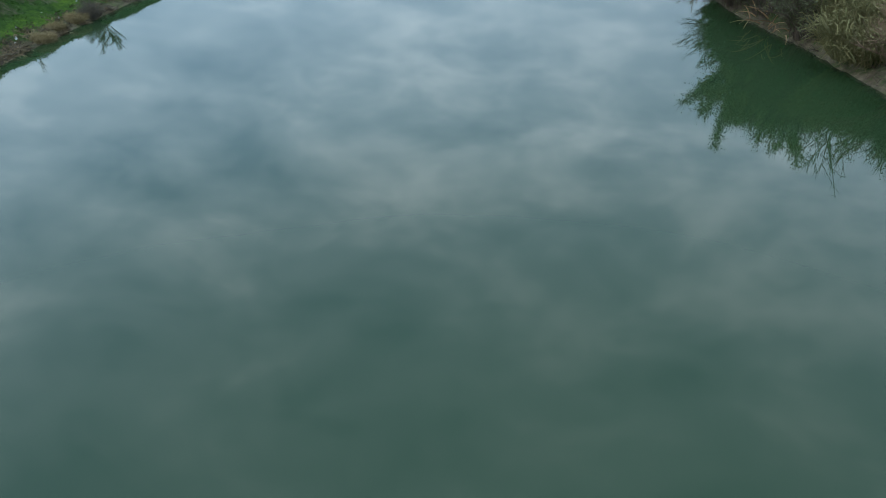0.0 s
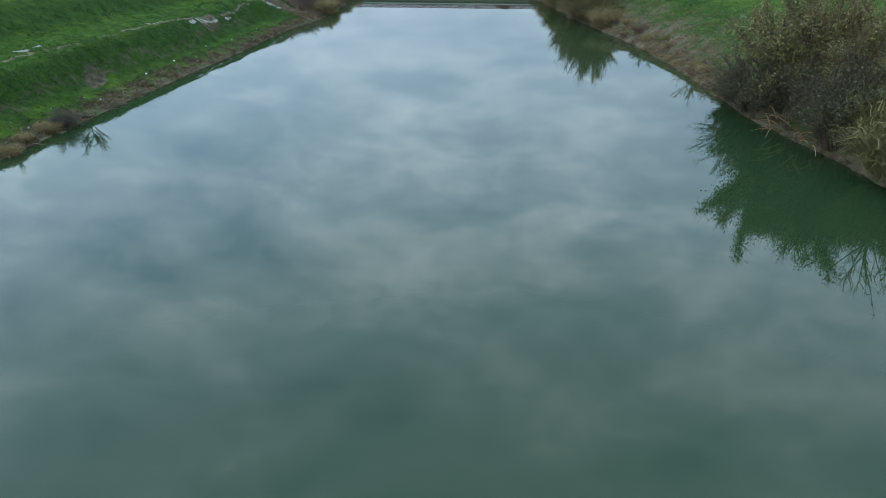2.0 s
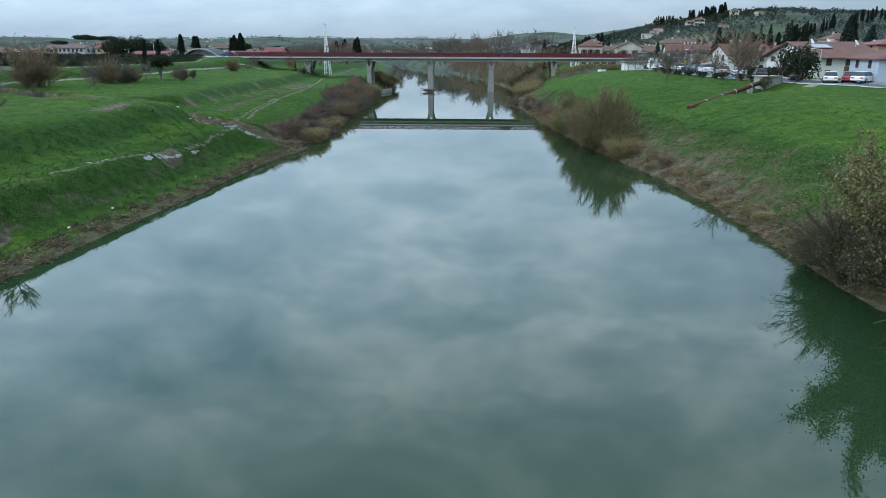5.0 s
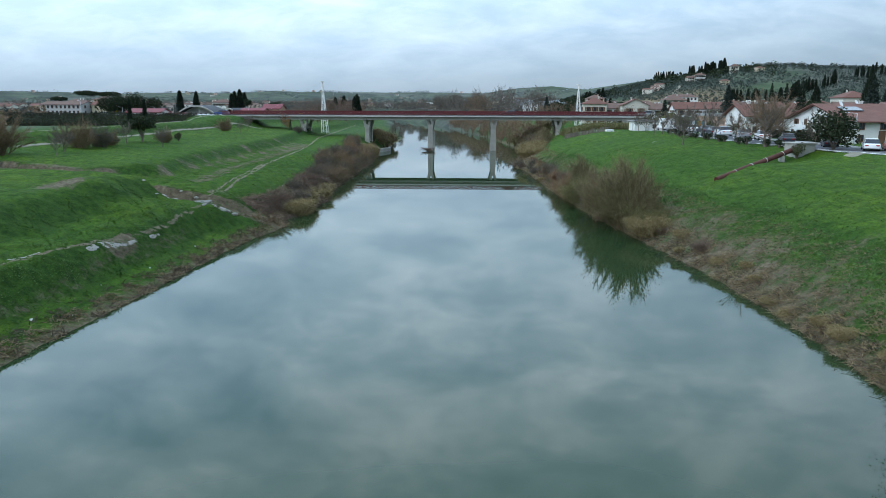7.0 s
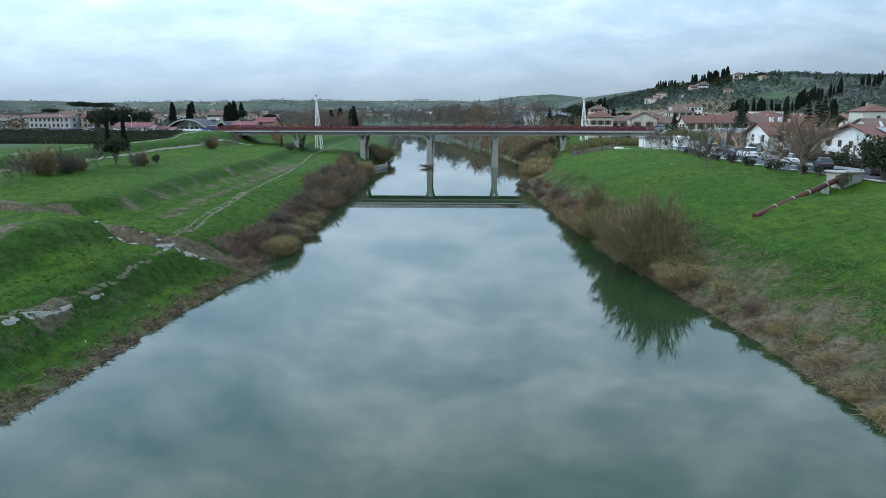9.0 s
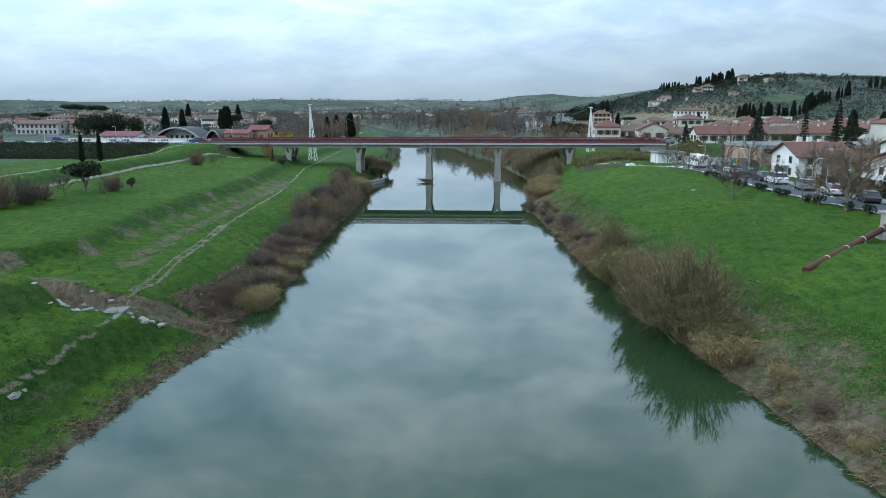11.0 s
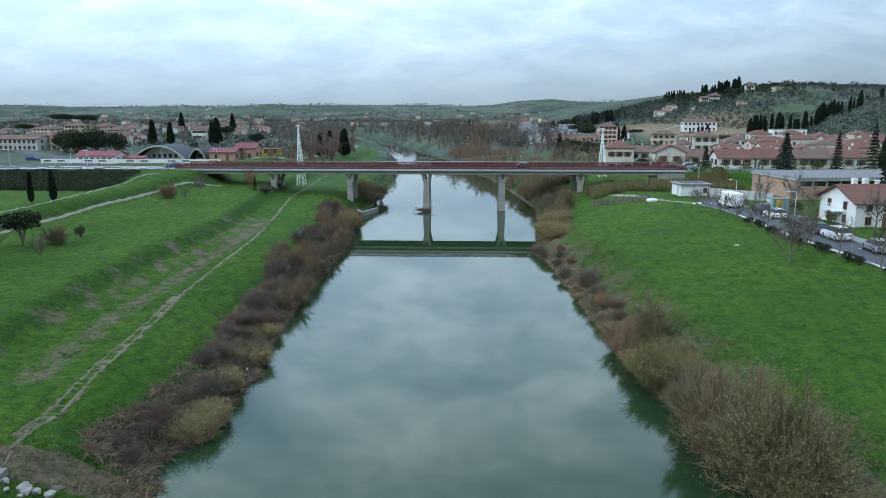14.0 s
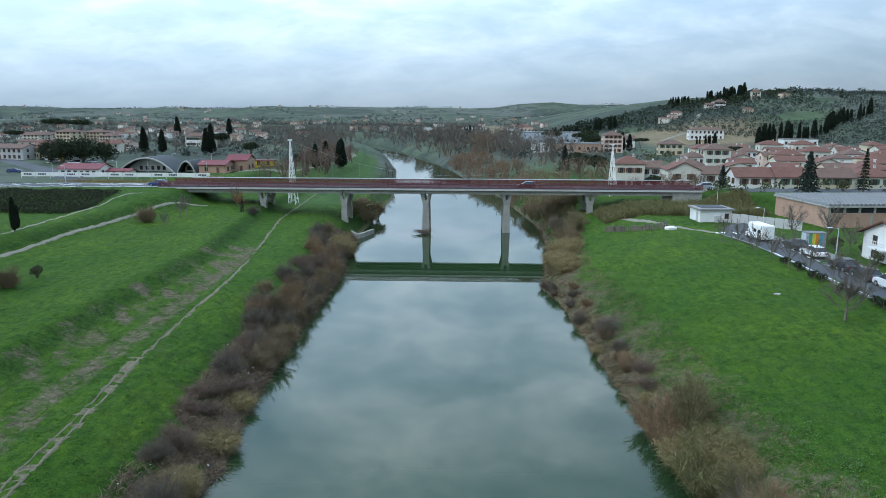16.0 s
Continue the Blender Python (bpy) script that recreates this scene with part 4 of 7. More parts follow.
# east bank
for x, y, k, s, tl in ((23.4, 54, "willow_dark", 1.1, 0.95), (24.6, 57.0, "willow_dark", 0.85, 0.9), (22.4, 58.0, "willow_dark", 0.85, 0.85), (25.5, 52.5, "willow_yellow", 1.45, 1.05), (24.0, 48, "willow_dark", 1.05, 0.9), (22.3, 61.5, "willow_dark", 0.55, 0.9),
                       (23.8, 55.2, "willow_tree", 1.15, 1.05), (25.4, 51.8, "willow_tree", 1.0, 1.0), (26.2, 56, "willow", 0.9, 1.0), (23.4, 60, "brown", 1.0, 1.0), (23.4, 64.0, "brown", 0.6, 0.9), (25.0, 42.5, "reed_green", 1.2, 0.9), (26.2, 45, "reed_green", 1.2, 0.95), (26.0, 39, "brown", 1.3, 0.9),
                       (25.2, 36.5, "willow_dark", 0.7, 0.8), (26.5, 33, "willow", 0.9, 0.9), (25.5, 29, "willow_dark", 0.9, 0.8), (27, 24, "willow", 1.0, 1.0), (27.6, 48.5, "reed_green", 1.0, 0.9),
                       (18.9, 109.0, "willow", 1.4, 1.0), (18.2, 112.2, "willow", 1.35, 1.0), (19.6, 110.8, "willow_yellow", 1.25, 1.05), (17.2, 115.5, "brown", 1.5, 1.35), (17.0, 118.2, "willow", 1.0, 1.1), (19.6, 107.4, "willow", 0.8, 0.9), (19.4, 113.6, "brown", 1.0, 0.9), (20.0, 103.6, "reed", 1.0, 0.85), (20.6, 105.8, "reed_green", 0.85, 0.9),
                       (17.6, 119.5, "brown", 1.15, 1.1), (17.2, 123, "brown_b", 0.95, 1.0), (17.2, 128, "reed_green", 1.15, 0.9), (18.2, 130.6, "reed_green", 1.0, 0.9), (16.4, 131.8, "reed", 0.9, 0.9),
                       (15.4, 135.4, "russet", 1.0, 1.0), (15.2, 138.3, "russet", 0.85, 0.95), (15.6, 160.5, "brown_b", 0.8, 1.0), (15.9, 163, "purple", 0.7, 1.0),
                       (15.2, 191, "reed", 0.9, 0.9), (15.6, 194.5, "reed", 1.1, 0.9), (14.8, 198, "reed", 1.1, 1.0), (16.4, 203, "reed", 1.2, 1.0), (18.0, 207, "reed", 1.1, 1.0), (19, 212, "brown", 1.0, 1.0), (18.6, 218, "brown", 1.2, 1.0),
                       (20.8, 223, "willow", 0.9, 1.0), (22, 229, "brown", 1.2, 1.0), (19, 233, "brown_b", 1.2, 1.1)):
    plant(k, x, y, s, rng.uniform(0, 360) if "reed" not in k else rng.uniform(-25, 25), z=max(0.1, ground_z(x, y) - 0.3), tall=tl, group=RB if "reed" not in k else "reeds along the river")
plant("pale", 27.0, 47.5, 1.15, 20, group="bare trees on the east bank")
plant("pale", 23.6, 61.5, 0.8, 140, group="bare trees on the east bank")
plant("pale", 28.5, 53, 0.9, 220, group="bare trees on the east bank")

bank_row(1, 64, 103, 3.2, ("reed_low", "purple", "reed_low"), 0.2, 2.4, 0.3, 0.55, "reeds along the river")
bank_row(1, 140, 190, 2.6, ("russet", "brown_b", "reed_low", "purple"), 0.2, 2.6, 0.4, 0.65, RB)
bank_row(1, 116, 140, 2.4, ("russet", "brown", "reed", "willow"), 0.4, 2.4, 0.6, 0.9, RB)


def broken_branches():
    """Pale dead branches that reach out of the thicket over the water."""
    s = Soup(5)
    n = 16
    b = np.stack([s.r.uniform(21.2, 22.6, n), s.r.uniform(48, 53, n), s.r.uniform(0.2, 1.2, n)], 1)
    tip = b + np.stack([s.r.uniform(-2.6, 0.4, n), s.r.uniform(-2.4, 0.3, n), s.r.uniform(-0.3, 0.9, n)], 1)
    s.tubes(bezier(b, (b + tip) / 2 + [0, 0, 0.4], tip, 5), np.linspace(0.05, 0.012, 5)[None] * np.ones((n, 1)))
    tagged(s.out("dead_branches", material("dead_wood", (0.30, 0.19, 0.10), 0.9, var=0.3)), "pale broken branches hanging over the water", "branches", kind="stuff")


broken_branches()


def bank_cover(name, label, mat, seed, n, pick, le, wd, droop, up=0.6, category="grass", steep=0):
    """Loose growth lying on the banks: pick(rng, n) gives x and y."""
    s = Soup(seed)
    x, y = pick(s.r, n)
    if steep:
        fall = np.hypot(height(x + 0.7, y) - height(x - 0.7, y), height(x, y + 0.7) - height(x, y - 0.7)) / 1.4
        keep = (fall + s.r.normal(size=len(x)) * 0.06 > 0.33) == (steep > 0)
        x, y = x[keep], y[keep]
    z = np.maximum(height(x, y), 0.0)
    way = s.r.normal(size=(len(x), 3)) * [1, 1, 0.25] + [0, 0, up]
    tuft = 0.72 + 0.42 * wavy(x, y, 2.9, seed) + 0.2 * wavy(x, y, 0.9, seed + 1.0)
    s.bent(np.stack([x, y, z - 0.03], 1), way, s.r.uniform(0.5, 1.2, len(x)) * le * np.maximum(tuft, 0.25), wd * s.r.uniform(0.6, 1.7, len(x)), droop)
    tagged(s.out(name, mat), label, category, kind="stuff")


def shore_pick(side, y0, y1, s0, s1, power=1.0, clump=0.0):
    def pick(g, n):
        y = g.uniform(y0, y1, n)
        s = s0 + (s1 - s0) * g.uniform(0, 1, n) ** power
        x = at(y, SHORE_L) - s if side < 0 else at(y, SHORE_R) + s
        keep = (wavy(x, y, 3.7, 2.0) + 0.6 * wavy(x, y, 1.4, 5.0) + g.normal(size=n) * 0.3) > clump
        return x[keep], y[keep]
    return pick


bank_cover("dry_grass", "matted dry grass on the river bank", DRYGRASS, 61, 130000, shore_pick(1, 62, 205, -0.1, 7.5, 1.7, -0.2), 0.5, 0.022, 1.2, 0.3)
bank_cover("dry_grass", "withered grass and stalks along the waterline", DRYGRASS, 62, 15000, shore_pick(-1, 25, 112, -0.05, 1.7, 1.2, -0.1), 0.6, 0.04, 0.9, 0.6)
bank_cover("dark_stubble", "dark dead stalks along the waterline", TWIG_DARK, 63, 30000, shore_pick(-1, 25, 230, -0.1, 2.2, 1.2, 0.0), 0.7, 0.03, 0.5, 0.7, "stalks")
bank_cover("dark_stubble", "dark dead stalks below the east bank", TWIG_DARK, 64, 24000, shore_pick(1, 30, 235, -0.15, 1.6, 1.2, 0.0), 0.8, 0.03, 0.6, 0.6, "stalks")
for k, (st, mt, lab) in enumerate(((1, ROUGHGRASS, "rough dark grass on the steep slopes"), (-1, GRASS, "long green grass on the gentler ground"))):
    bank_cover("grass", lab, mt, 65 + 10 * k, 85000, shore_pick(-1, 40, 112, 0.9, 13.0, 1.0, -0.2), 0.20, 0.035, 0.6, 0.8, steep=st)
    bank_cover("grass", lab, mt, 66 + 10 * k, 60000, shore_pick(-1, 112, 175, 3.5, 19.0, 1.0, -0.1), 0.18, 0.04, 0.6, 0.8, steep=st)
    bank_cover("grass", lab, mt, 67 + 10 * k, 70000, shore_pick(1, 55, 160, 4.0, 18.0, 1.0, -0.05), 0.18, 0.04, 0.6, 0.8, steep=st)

bank_cover("brambles", "low tangle of dark bramble stems along the west bank", TWIG_PURPLE, 68, 70000, shore_pick(-1, 110, 230, -0.3, 4.2, 1.1, -0.3), 1.2, 0.03, 0.9, 0.9, "brambles")
bank_cover("brambles", "tangle of brown stems and dead reed on the west bank", TWIG_BROWN, 69, 36000, shore_pick(-1, 108, 230, -0.3, 4.5, 1.0, -0.2), 1.2, 0.03, 0.8, 0.9, "brambles")
bank_cover("dead_reeds", "bent tan reed stalks among the brambles", REED, 70, 16000, shore_pick(-1, 108, 230, -0.3, 3.0, 1.0, 0.35), 1.6, 0.03, 0.9, 0.9, "reeds")
bank_cover("dead_reeds", "bent tan reed stalks along the east waterline", REED, 72, 16000, shore_pick(1, 62, 205, -0.2, 2.2, 1.0, 0.4), 1.0, 0.025, 0.9, 0.7, "reeds")
bank_cover("brambles", "brown stems and brambles along the east waterline", TWIG_BROWN, 73, 30000, shore_pick(1, 62, 235, -0.3, 2.8, 1.0, 0.05), 0.9, 0.025, 0.8, 0.9, "brambles")


def weed_patches():
    s = Soup(71)
    g = s.r
    for k in range(260):
        y = g.uniform(62, 180)
        sh = g.uniform(2.5, 8.5)
        x0 = float(at(y, SHORE_R)) + sh
        n = int(g.integers(50, 150))
        r = g.uniform(0.3, 1.1)
        x, yy = x0 + g.normal(size=n) * r, y + g.normal(size=n) * r * 1.5
        s.leaves(np.stack([x, yy, height(x, yy) + g.uniform(0.02, 0.3, n)], 1), g.uniform(0.08, 0.2, n))
    for k in range(90):
        y = g.uniform(40, 112)
        x0 = float(at(y, SHORE_L)) - g.uniform(4.0, 8.0)
        n = int(g.integers(40, 110))
        r = g.uniform(0.25, 0.7)
        x, yy = x0 + g.normal(size=n) * r, y + g.normal(size=n) * r * 1.4
        s.leaves(np.stack([x, yy, height(x, yy) + g.uniform(0.02, 0.25, n)], 1), g.uniform(0.07, 0.16, n))
    tagged(s.out("weeds", WEED), "leafy green weeds on the slopes of the banks", "weeds", kind="stuff")


weed_patches()


def litter():
    s = Soup(81)
    g = s.r
    n = 60
    y = g.uniform(112, 228, n)
    x = at(y, SHORE_L) - g.uniform(-0.4, 4.2, n)
    s.leaves(np.stack([x, y, height(x, y) + g.uniform(0.5, 1.3, n)], 1), g.uniform(0.1, 0.22, n))
    n = 70
    y = np.concatenate([g.uniform(48, 64, 25), g.uniform(105, 140, 45)])
    x = at(y, SHORE_R) + g.uniform(-0.8, 1.5, n)
    s.leaves(np.stack([x, y, g.uniform(0.4, 3.2, n)], 1), g.uniform(0.06, 0.12, n))
    n = 22
    y = g.uniform(42, 110, n)
    x = at(y, SHORE_L) - g.uniform(0.4, 2.6, n)
    s.leaves(np.stack([x, y, height(x, y) + 0.08], 1), g.uniform(0.12, 0.3, n))
    tagged(s.out("litter", LITTER), "scraps of pale plastic caught in the bank shrubs", "litter", kind="stuff")


litter()


# ---- woods and growth beyond the bridge ----
def thicket(name, label, wood, seed, spots, hmin, hmax, twigs, category="woodland", leaf=None):
    """Many bare bushes and trees, as one mass."""
    s = Soup(seed)
    g = s.r
    x, y = spots(g)
    n = len(x)
    z = np.maximum(height(x, y), 0.0)
    h = g.uniform(hmin, hmax, n) * (1 + 0.3 * wavy(x, y, 60, 3.0))
    st = 7
    b = np.repeat(np.stack([x, y, z - 0.2], 1), st, 0)
    hh = np.repeat(h, st)
    az, u = g.uniform(0, 6.283, n * st), np.sqrt(g.uniform(0, 1, n * st))
    r = hh * 0.42
    tip = b + np.stack([r * u * np.cos(az), r * u * np.sin(az), hh * (1 - 0.35 * u ** 2)], 1)
    p = bezier(b, (b + tip) / 2 + np.stack([0 * hh, 0 * hh, hh * 0.15], 1), tip, 3)
    s.tubes(p, np.array([[0.07, 0.05, 0.02]]) * (hh / 6)[:, None])
    k = np.repeat(np.arange(n * st), twigs)
    t = g.uniform(0.25, 1, len(k))[:, None]
    c = (1 - t) * p[k, 1] + t * p[k, 2] + g.normal(size=(len(k), 3)) * (0.09 * hh[k])[:, None]
    w = (tip - b)[k] / hh[k][:, None] + g.normal(size=(len(k), 3)) * 0.55
    s.blades(c, w, g.uniform(0.10, 0.24, len(k)) * hh[k], 0.018 * hh[k])
    tagged(s.out(name, wood), label, category, kind="stuff")
    if leaf:
        s2 = Soup(seed + 1)
        q = g.integers(0, len(c), len(c))
        s2.leaves(c[q] + g.normal(size=(len(q), 3)) * 0.3, g.uniform(0.12, 0.3, len(q)))
        tagged(s2.out(name, leaf), label, category, kind="stuff")


def off_river(x, y, west=34.0, east=8.0):
    """Keeps the spots that stand clear of the river and its western meadow."""
    keep = (x < at(y, SHORE_L) - west) | (x > at(y, SHORE_R) + east)
    return x[keep], y[keep]


def both_banks(y0, y1, n, s0, s1, side=0):
    def spots(g):
        y = g.uniform(y0, y1, n)
        s = g.uniform(s0, s1, n)
        left = g.uniform(0, 1, n) < 0.5 if side == 0 else np.full(n, side < 0)
        return np.where(left, at(y, SHORE_L) - s, at(y, SHORE_R) + s), y
    return spots


thicket("riverside_thicket", "grey-brown bare willows lining the river beyond the bridge", TWIG_GREY, 91, both_banks(258, 420, 60, 0, 5, -1), 1.4, 2.8, 26)
thicket("riverside_thicket", "grey-brown bare willows lining the river beyond the bridge", TWIG_BROWN, 92, both_banks(250, 440, 200, -0.5, 15, 1), 3.0, 6.0, 26)
thicket("riverside_thicket", "olive-tinged willows at the foot of the bridge", TWIG_BROWN, 93, both_banks(250, 262, 26, -1.0, 5, -1), 3.0, 4.6, 60, leaf=LEAF_OLIVE)
thicket("riverside_thicket", "olive-tinged willows beside the eastern pier", TWIG_BROWN, 94, both_banks(243, 275, 40, 0, 9, 1), 2.5, 4.5, 50, leaf=LEAF_OLIVE)
thicket("riverside_thicket", "brown bare willows at the eastern waterline", TWIG_BROWN, 100, both_banks(232, 340, 60, -0.6, 2.6, 1), 1.6, 3.2, 40)
thicket("river_woods", "bare grey woods along the far river bend", TWIG_GREY, 95, both_banks(440, 900, 190, 3, 48, 1), 5.0, 8.5, 14)
thicket("river_woods", "bare grey woods west of the far river bend", TWIG_GREY, 99, lambda g: ((lambda y: (at(y, SHORE_L) - np.where(y < 610, 27, 9) - g.uniform(0, 40, 170), y))(g.uniform(440, 900, 170))), 5.0, 8.5, 14)
thicket("river_woods", "tall bare poplars above the far river bank", TWIG_GREY, 96, both_banks(360, 640, 60, 14, 40, 1), 9.0, 13.0, 24)
thicket("river_woods", "bare brown trees on the western bank beyond the bridge", TWIG_PURPLE, 97, lambda g: (g.uniform(-66, -50, 50), g.uniform(290, 400, 50)), 5.0, 8.0, 26)
thicket("bank_scrub", "low brown scrub on the banks beyond the bridge", TWIG_BROWN, 101, both_banks(265, 640, 330, 3, 42, 1), 1.4, 3.4, 12)
thicket("bank_scrub", "low grey scrub west of the far river", TWIG_GREY, 102, lambda g: ((lambda y: (at(y, SHORE_L) - 28 - g.uniform(0, 40, 220), y))(g.uniform(300, 640, 220))), 1.6, 3.6, 12)
thicket("plain_trees", "bare trees scattered over the far plain", TWIG_GREY, 98, lambda g: off_river(g.uniform(-700, 80, 1300), g.uniform(430, 1300, 1300)), 4.0, 8.0, 12)

# ---- roads and paths ----
GRAVEL = material("pale_gravel", (0.225, 0.205, 0.158), 0.95, var=0.35, scale=0.9, fine=7, bump=0.3, coord="World")
DIRT = material("trodden_earth", (0.16, 0.135, 0.092), 0.95, var=0.4, scale=0.8, fine=6, bump=0.3, coord="World")
PAVING = material("light_paving", (0.24, 0.235, 0.225), 0.9, var=0.2, scale=0.7, fine=9, bump=0.15, coord="World")
PUDDLE = material("muddy_puddle", (0.20, 0.18, 0.145), 0.35, var=0.3, scale=0.8, fine=3, bump=0.05, spec=0.5, coord="World")


def strip(name, pts, width, mat, label, category, lift=0.05, ragged=0.0, z=None, kind="structure", seed=0):
    """A band draped over the ground along a line of (x, y)."""
    g = np.random.default_rng(seed)
    pts = np.array(pts, float)
    seg = np.concatenate([[0], np.cumsum(np.linalg.norm(np.diff(pts, axis=0), axis=1))])
    n = max(3, int(seg[-1] / (0.8 if ragged else 2.0)))
    t = np.linspace(0, seg[-1], n)
    c = np.stack([np.interp(t, seg, pts[:, k]) for k in (0, 1)], 1)
    k = np.ones(5) / 5
    if n > 8:
        c[2:-2] = np.stack([np.convolve(c[:, q], k, "valid") for q in (0, 1)], 1)
    d = np.gradient(c, axis=0)
    d /= np.linalg.norm(d, axis=1, keepdims=True)
    side = np.stack([d[:, 1], -d[:, 0]], 1)
    cols = 5
    ph = g.uniform(0, 6, 4)
    wob = lambda f, q: (np.sin(t * f + ph[q]) + 0.6 * np.sin(t * f * 2.3 + ph[q + 1]))[:, None]
    ends = np.minimum(1, np.minimum(t + 0.3, seg[-1] - t + 0.3) / max(width, 0.5))[:, None] if ragged else 1.0
    off = np.linspace(-0.5, 0.5, cols)[None] * (width * (1 + ragged * 0.9 * wob(0.7, 0))) * ends + ragged * width * 0.6 * wob(0.45, 2)
    xs = c[:, :1] + side[:, :1] * off
    ys = c[:, 1:] + side[:, 1:] * off
    zs = height(xs, ys) + lift if z is None else np.interp(t, seg, z if np.ndim(z) else [z] * len(pts))[:, None] + 0 * xs
    zs = zs - 0.06 * (np.abs(np.linspace(-1, 1, cols))[None] > 0.99) * (z is None)
    return tagged(grid_object(name, xs, ys, zs, mat), label, category, kind=kind)


strip("footpath", PATH_A[:8], 0.24, DIRT, "narrow trodden earth path through the grass", "path", 0.035, 0.30, seed=1)
strip("footpath", PATH_B, 0.17, DIRT, "narrow trodden earth path through the grass", "path", 0.035, 0.32, seed=2)
strip("footpath", PATH_A[7:], 0.45, DIRT, "widening trodden earth track along the meadow", "path", 0.03, 0.25, seed=3)
strip("gravel_path", LEVEE_FOOT, 0.6, GRAVEL, "pale gravel path at the foot of the levee", "path", 0.07, 0.05, seed=5)
strip("gravel_path", LEVEE_TOP, 0.5, GRAVEL, "pale gravel path along the levee crest", "path", 0.07, 0.05, seed=6)
strip("gravel_path", ((-75, 300), (-62, 330), (-56, 380), (-58, 430), (-70, 480)), 2.2, GRAVEL, "pale gravel path along the levee beyond the bridge", "path", 0.10, 0.05, seed=7)
for k, (p, w) in enumerate(((((-28.4, 82.5), (-28.0, 85), (-27.3, 88.4)), 0.9), (((-32.6, 58.4), (-32.4, 60), (-32.2, 61.4)), 0.9), (((-27.2, 90.6), (-27.0, 92.0)), 0.4), (((-30.2, 76), (-29.8, 79)), 0.35))):
    strip("puddle", p, w * 0.7, PUDDLE, "shallow muddy puddle on the track", "puddle", 0.04, 0.3, seed=20 + k)

# the street on the east side
ROAD_X = ((60, 61), (90, 57), (110, 51), (126, 46.8), (140, 44.6), (160, 43.7), (180, 43.9), (196, 43.6), (206, 47), (214, 55))


def road_line(off, y0, y1, step=2.0):
    ys = np.arange(y0, y1, step)
    a = np.array(ROAD_X)
    return [(float(np.interp(y, a[:, 0], a[:, 1])) + off, float(y)) for y in ys]


strip("road", road_line(0, 60, 214), 5.6, ASPHALT, "grey asphalt street with parked cars", "road", 0.10)
strip("kerb", road_line(-2.95, 60, 200), 0.2, PAVING, "pale kerb along the street", "kerb", 0.2)
strip("pavement", road_line(4.1, 60, 204), 2.0, PAVING, "light paved footway beside the street", "pavement", 0.19)
strip("kerb", road_line(2.95, 60, 204), 0.2, PAVING, "pale kerb along the street", "kerb", 0.2)


def road_mark(name, pts, w, label):
    strip(name, pts, w, WHITEPAINT, label, "road marking", 0.125)


road_mark("road_marking", road_line(-2.55, 62, 196), 0.12, "white edge line along the street")
y = 140.0
while y < 194:
    road_mark("road_marking", road_line(0.85, y, y + 1.3, 0.4), 0.12, "white dash of the parking lane")
    y += 2.4
for k in range(5):
    road_mark("crossing_stripe", ((41.1 + k * 0.95, 197.2), (41.1 + k * 0.95, 198.2), (41.1 + k * 0.95, 199.4)), 0.45, "white stripe of a pedestrian crossing")
strip("gravel_path", ((41, 199), (37.5, 206), (34, 213), (31, 221), (30, 232)), 1.6, GRAVEL, "pale path from the street down to the bridge", "path", 0.07, 0.05, seed=8)
strip("driveway", ((50.5, 119), (47.0, 116.5), (44.0, 112.0)), 2.4, GRAVEL, "pale concrete driveway beside the street", "driveway", 0.08, 0.08, seed=9)
# road over the bridge and its approaches
strip("road", ((-69, 244.9), (-90, 244), (-110, 243), (-140, 246), (-175, 258), (-230, 290)), 8.5, ASPHALT, "asphalt approach road west of the bridge", "road", 0.14)
strip("road", ((-98, 246), (-104, 262), (-118, 284), (-150, 320), (-200, 372)), 7.0, ASPHALT, "side road curving off towards the town", "road", 0.12)
strip("road", ((59.5, 244.9), (75, 245.2), (100, 246), (140, 250), (200, 262)), 8.0, ASPHALT, "asphalt approach road east of the bridge", "road", 0.14)
for off in (-3.6, 3.6):
    strip("road_marking", ((-69, 244.9 + off), (-90, 244 + off), (-110, 243 + off), (-140, 246 + off)), 0.18, WHITEPAINT, "white edge line of the approach road", "road marking", 0.165)
strip("road_marking", ((-69, 244.9), (-90, 244), (-110, 243), (-140, 246)), 0.14, WHITEPAINT, "white centre line of the approach road", "road marking", 0.165)

# ---- building kit ----
CREAM = material("cream_render", (0.60, 0.575, 0.50), 0.9, var=0.15, scale=0.5, fine=5, bump=0.1)
WHITE = material("white_render", (0.72, 0.72, 0.70), 0.9, var=0.12, scale=0.5, fine=5, bump=0.1)
OCHRE = material("ochre_render", (0.54, 0.47, 0.34), 0.9, var=0.15, scale=0.5, fine=5, bump=0.1)
ROSE = material("rose_render", (0.68, 0.53, 0.45), 0.9, var=0.15, scale=0.5, fine=5, bump=0.1)
GREYW = material("grey_render", (0.45, 0.45, 0.44), 0.9, var=0.15, scale=0.5, fine=5, bump=0.1)
BLUEW = material("pale_blue_render", (0.44, 0.50, 0.56), 0.9, var=0.12, scale=0.5, fine=5, bump=0.1)
BRICK = material("pinkish_brick", (0.42, 0.27, 0.20), 0.9, var=0.25, scale=0.6, fine=8, bump=0.15)
TERRA = material("terracotta_tiles", (0.160, 0.074, 0.056), 0.9, var=0.35, scale=0.7, fine=6, bump=0.4)
TERRA2 = material("weathered_tiles", (0.15, 0.092, 0.072), 0.9, var=0.35, scale=0.7, fine=6, bump=0.4)
REDROOF = material("red_metal_roof", (0.17, 0.028, 0.032), 0.6, var=0.25, scale=0.5, fine=8, bump=0.1)
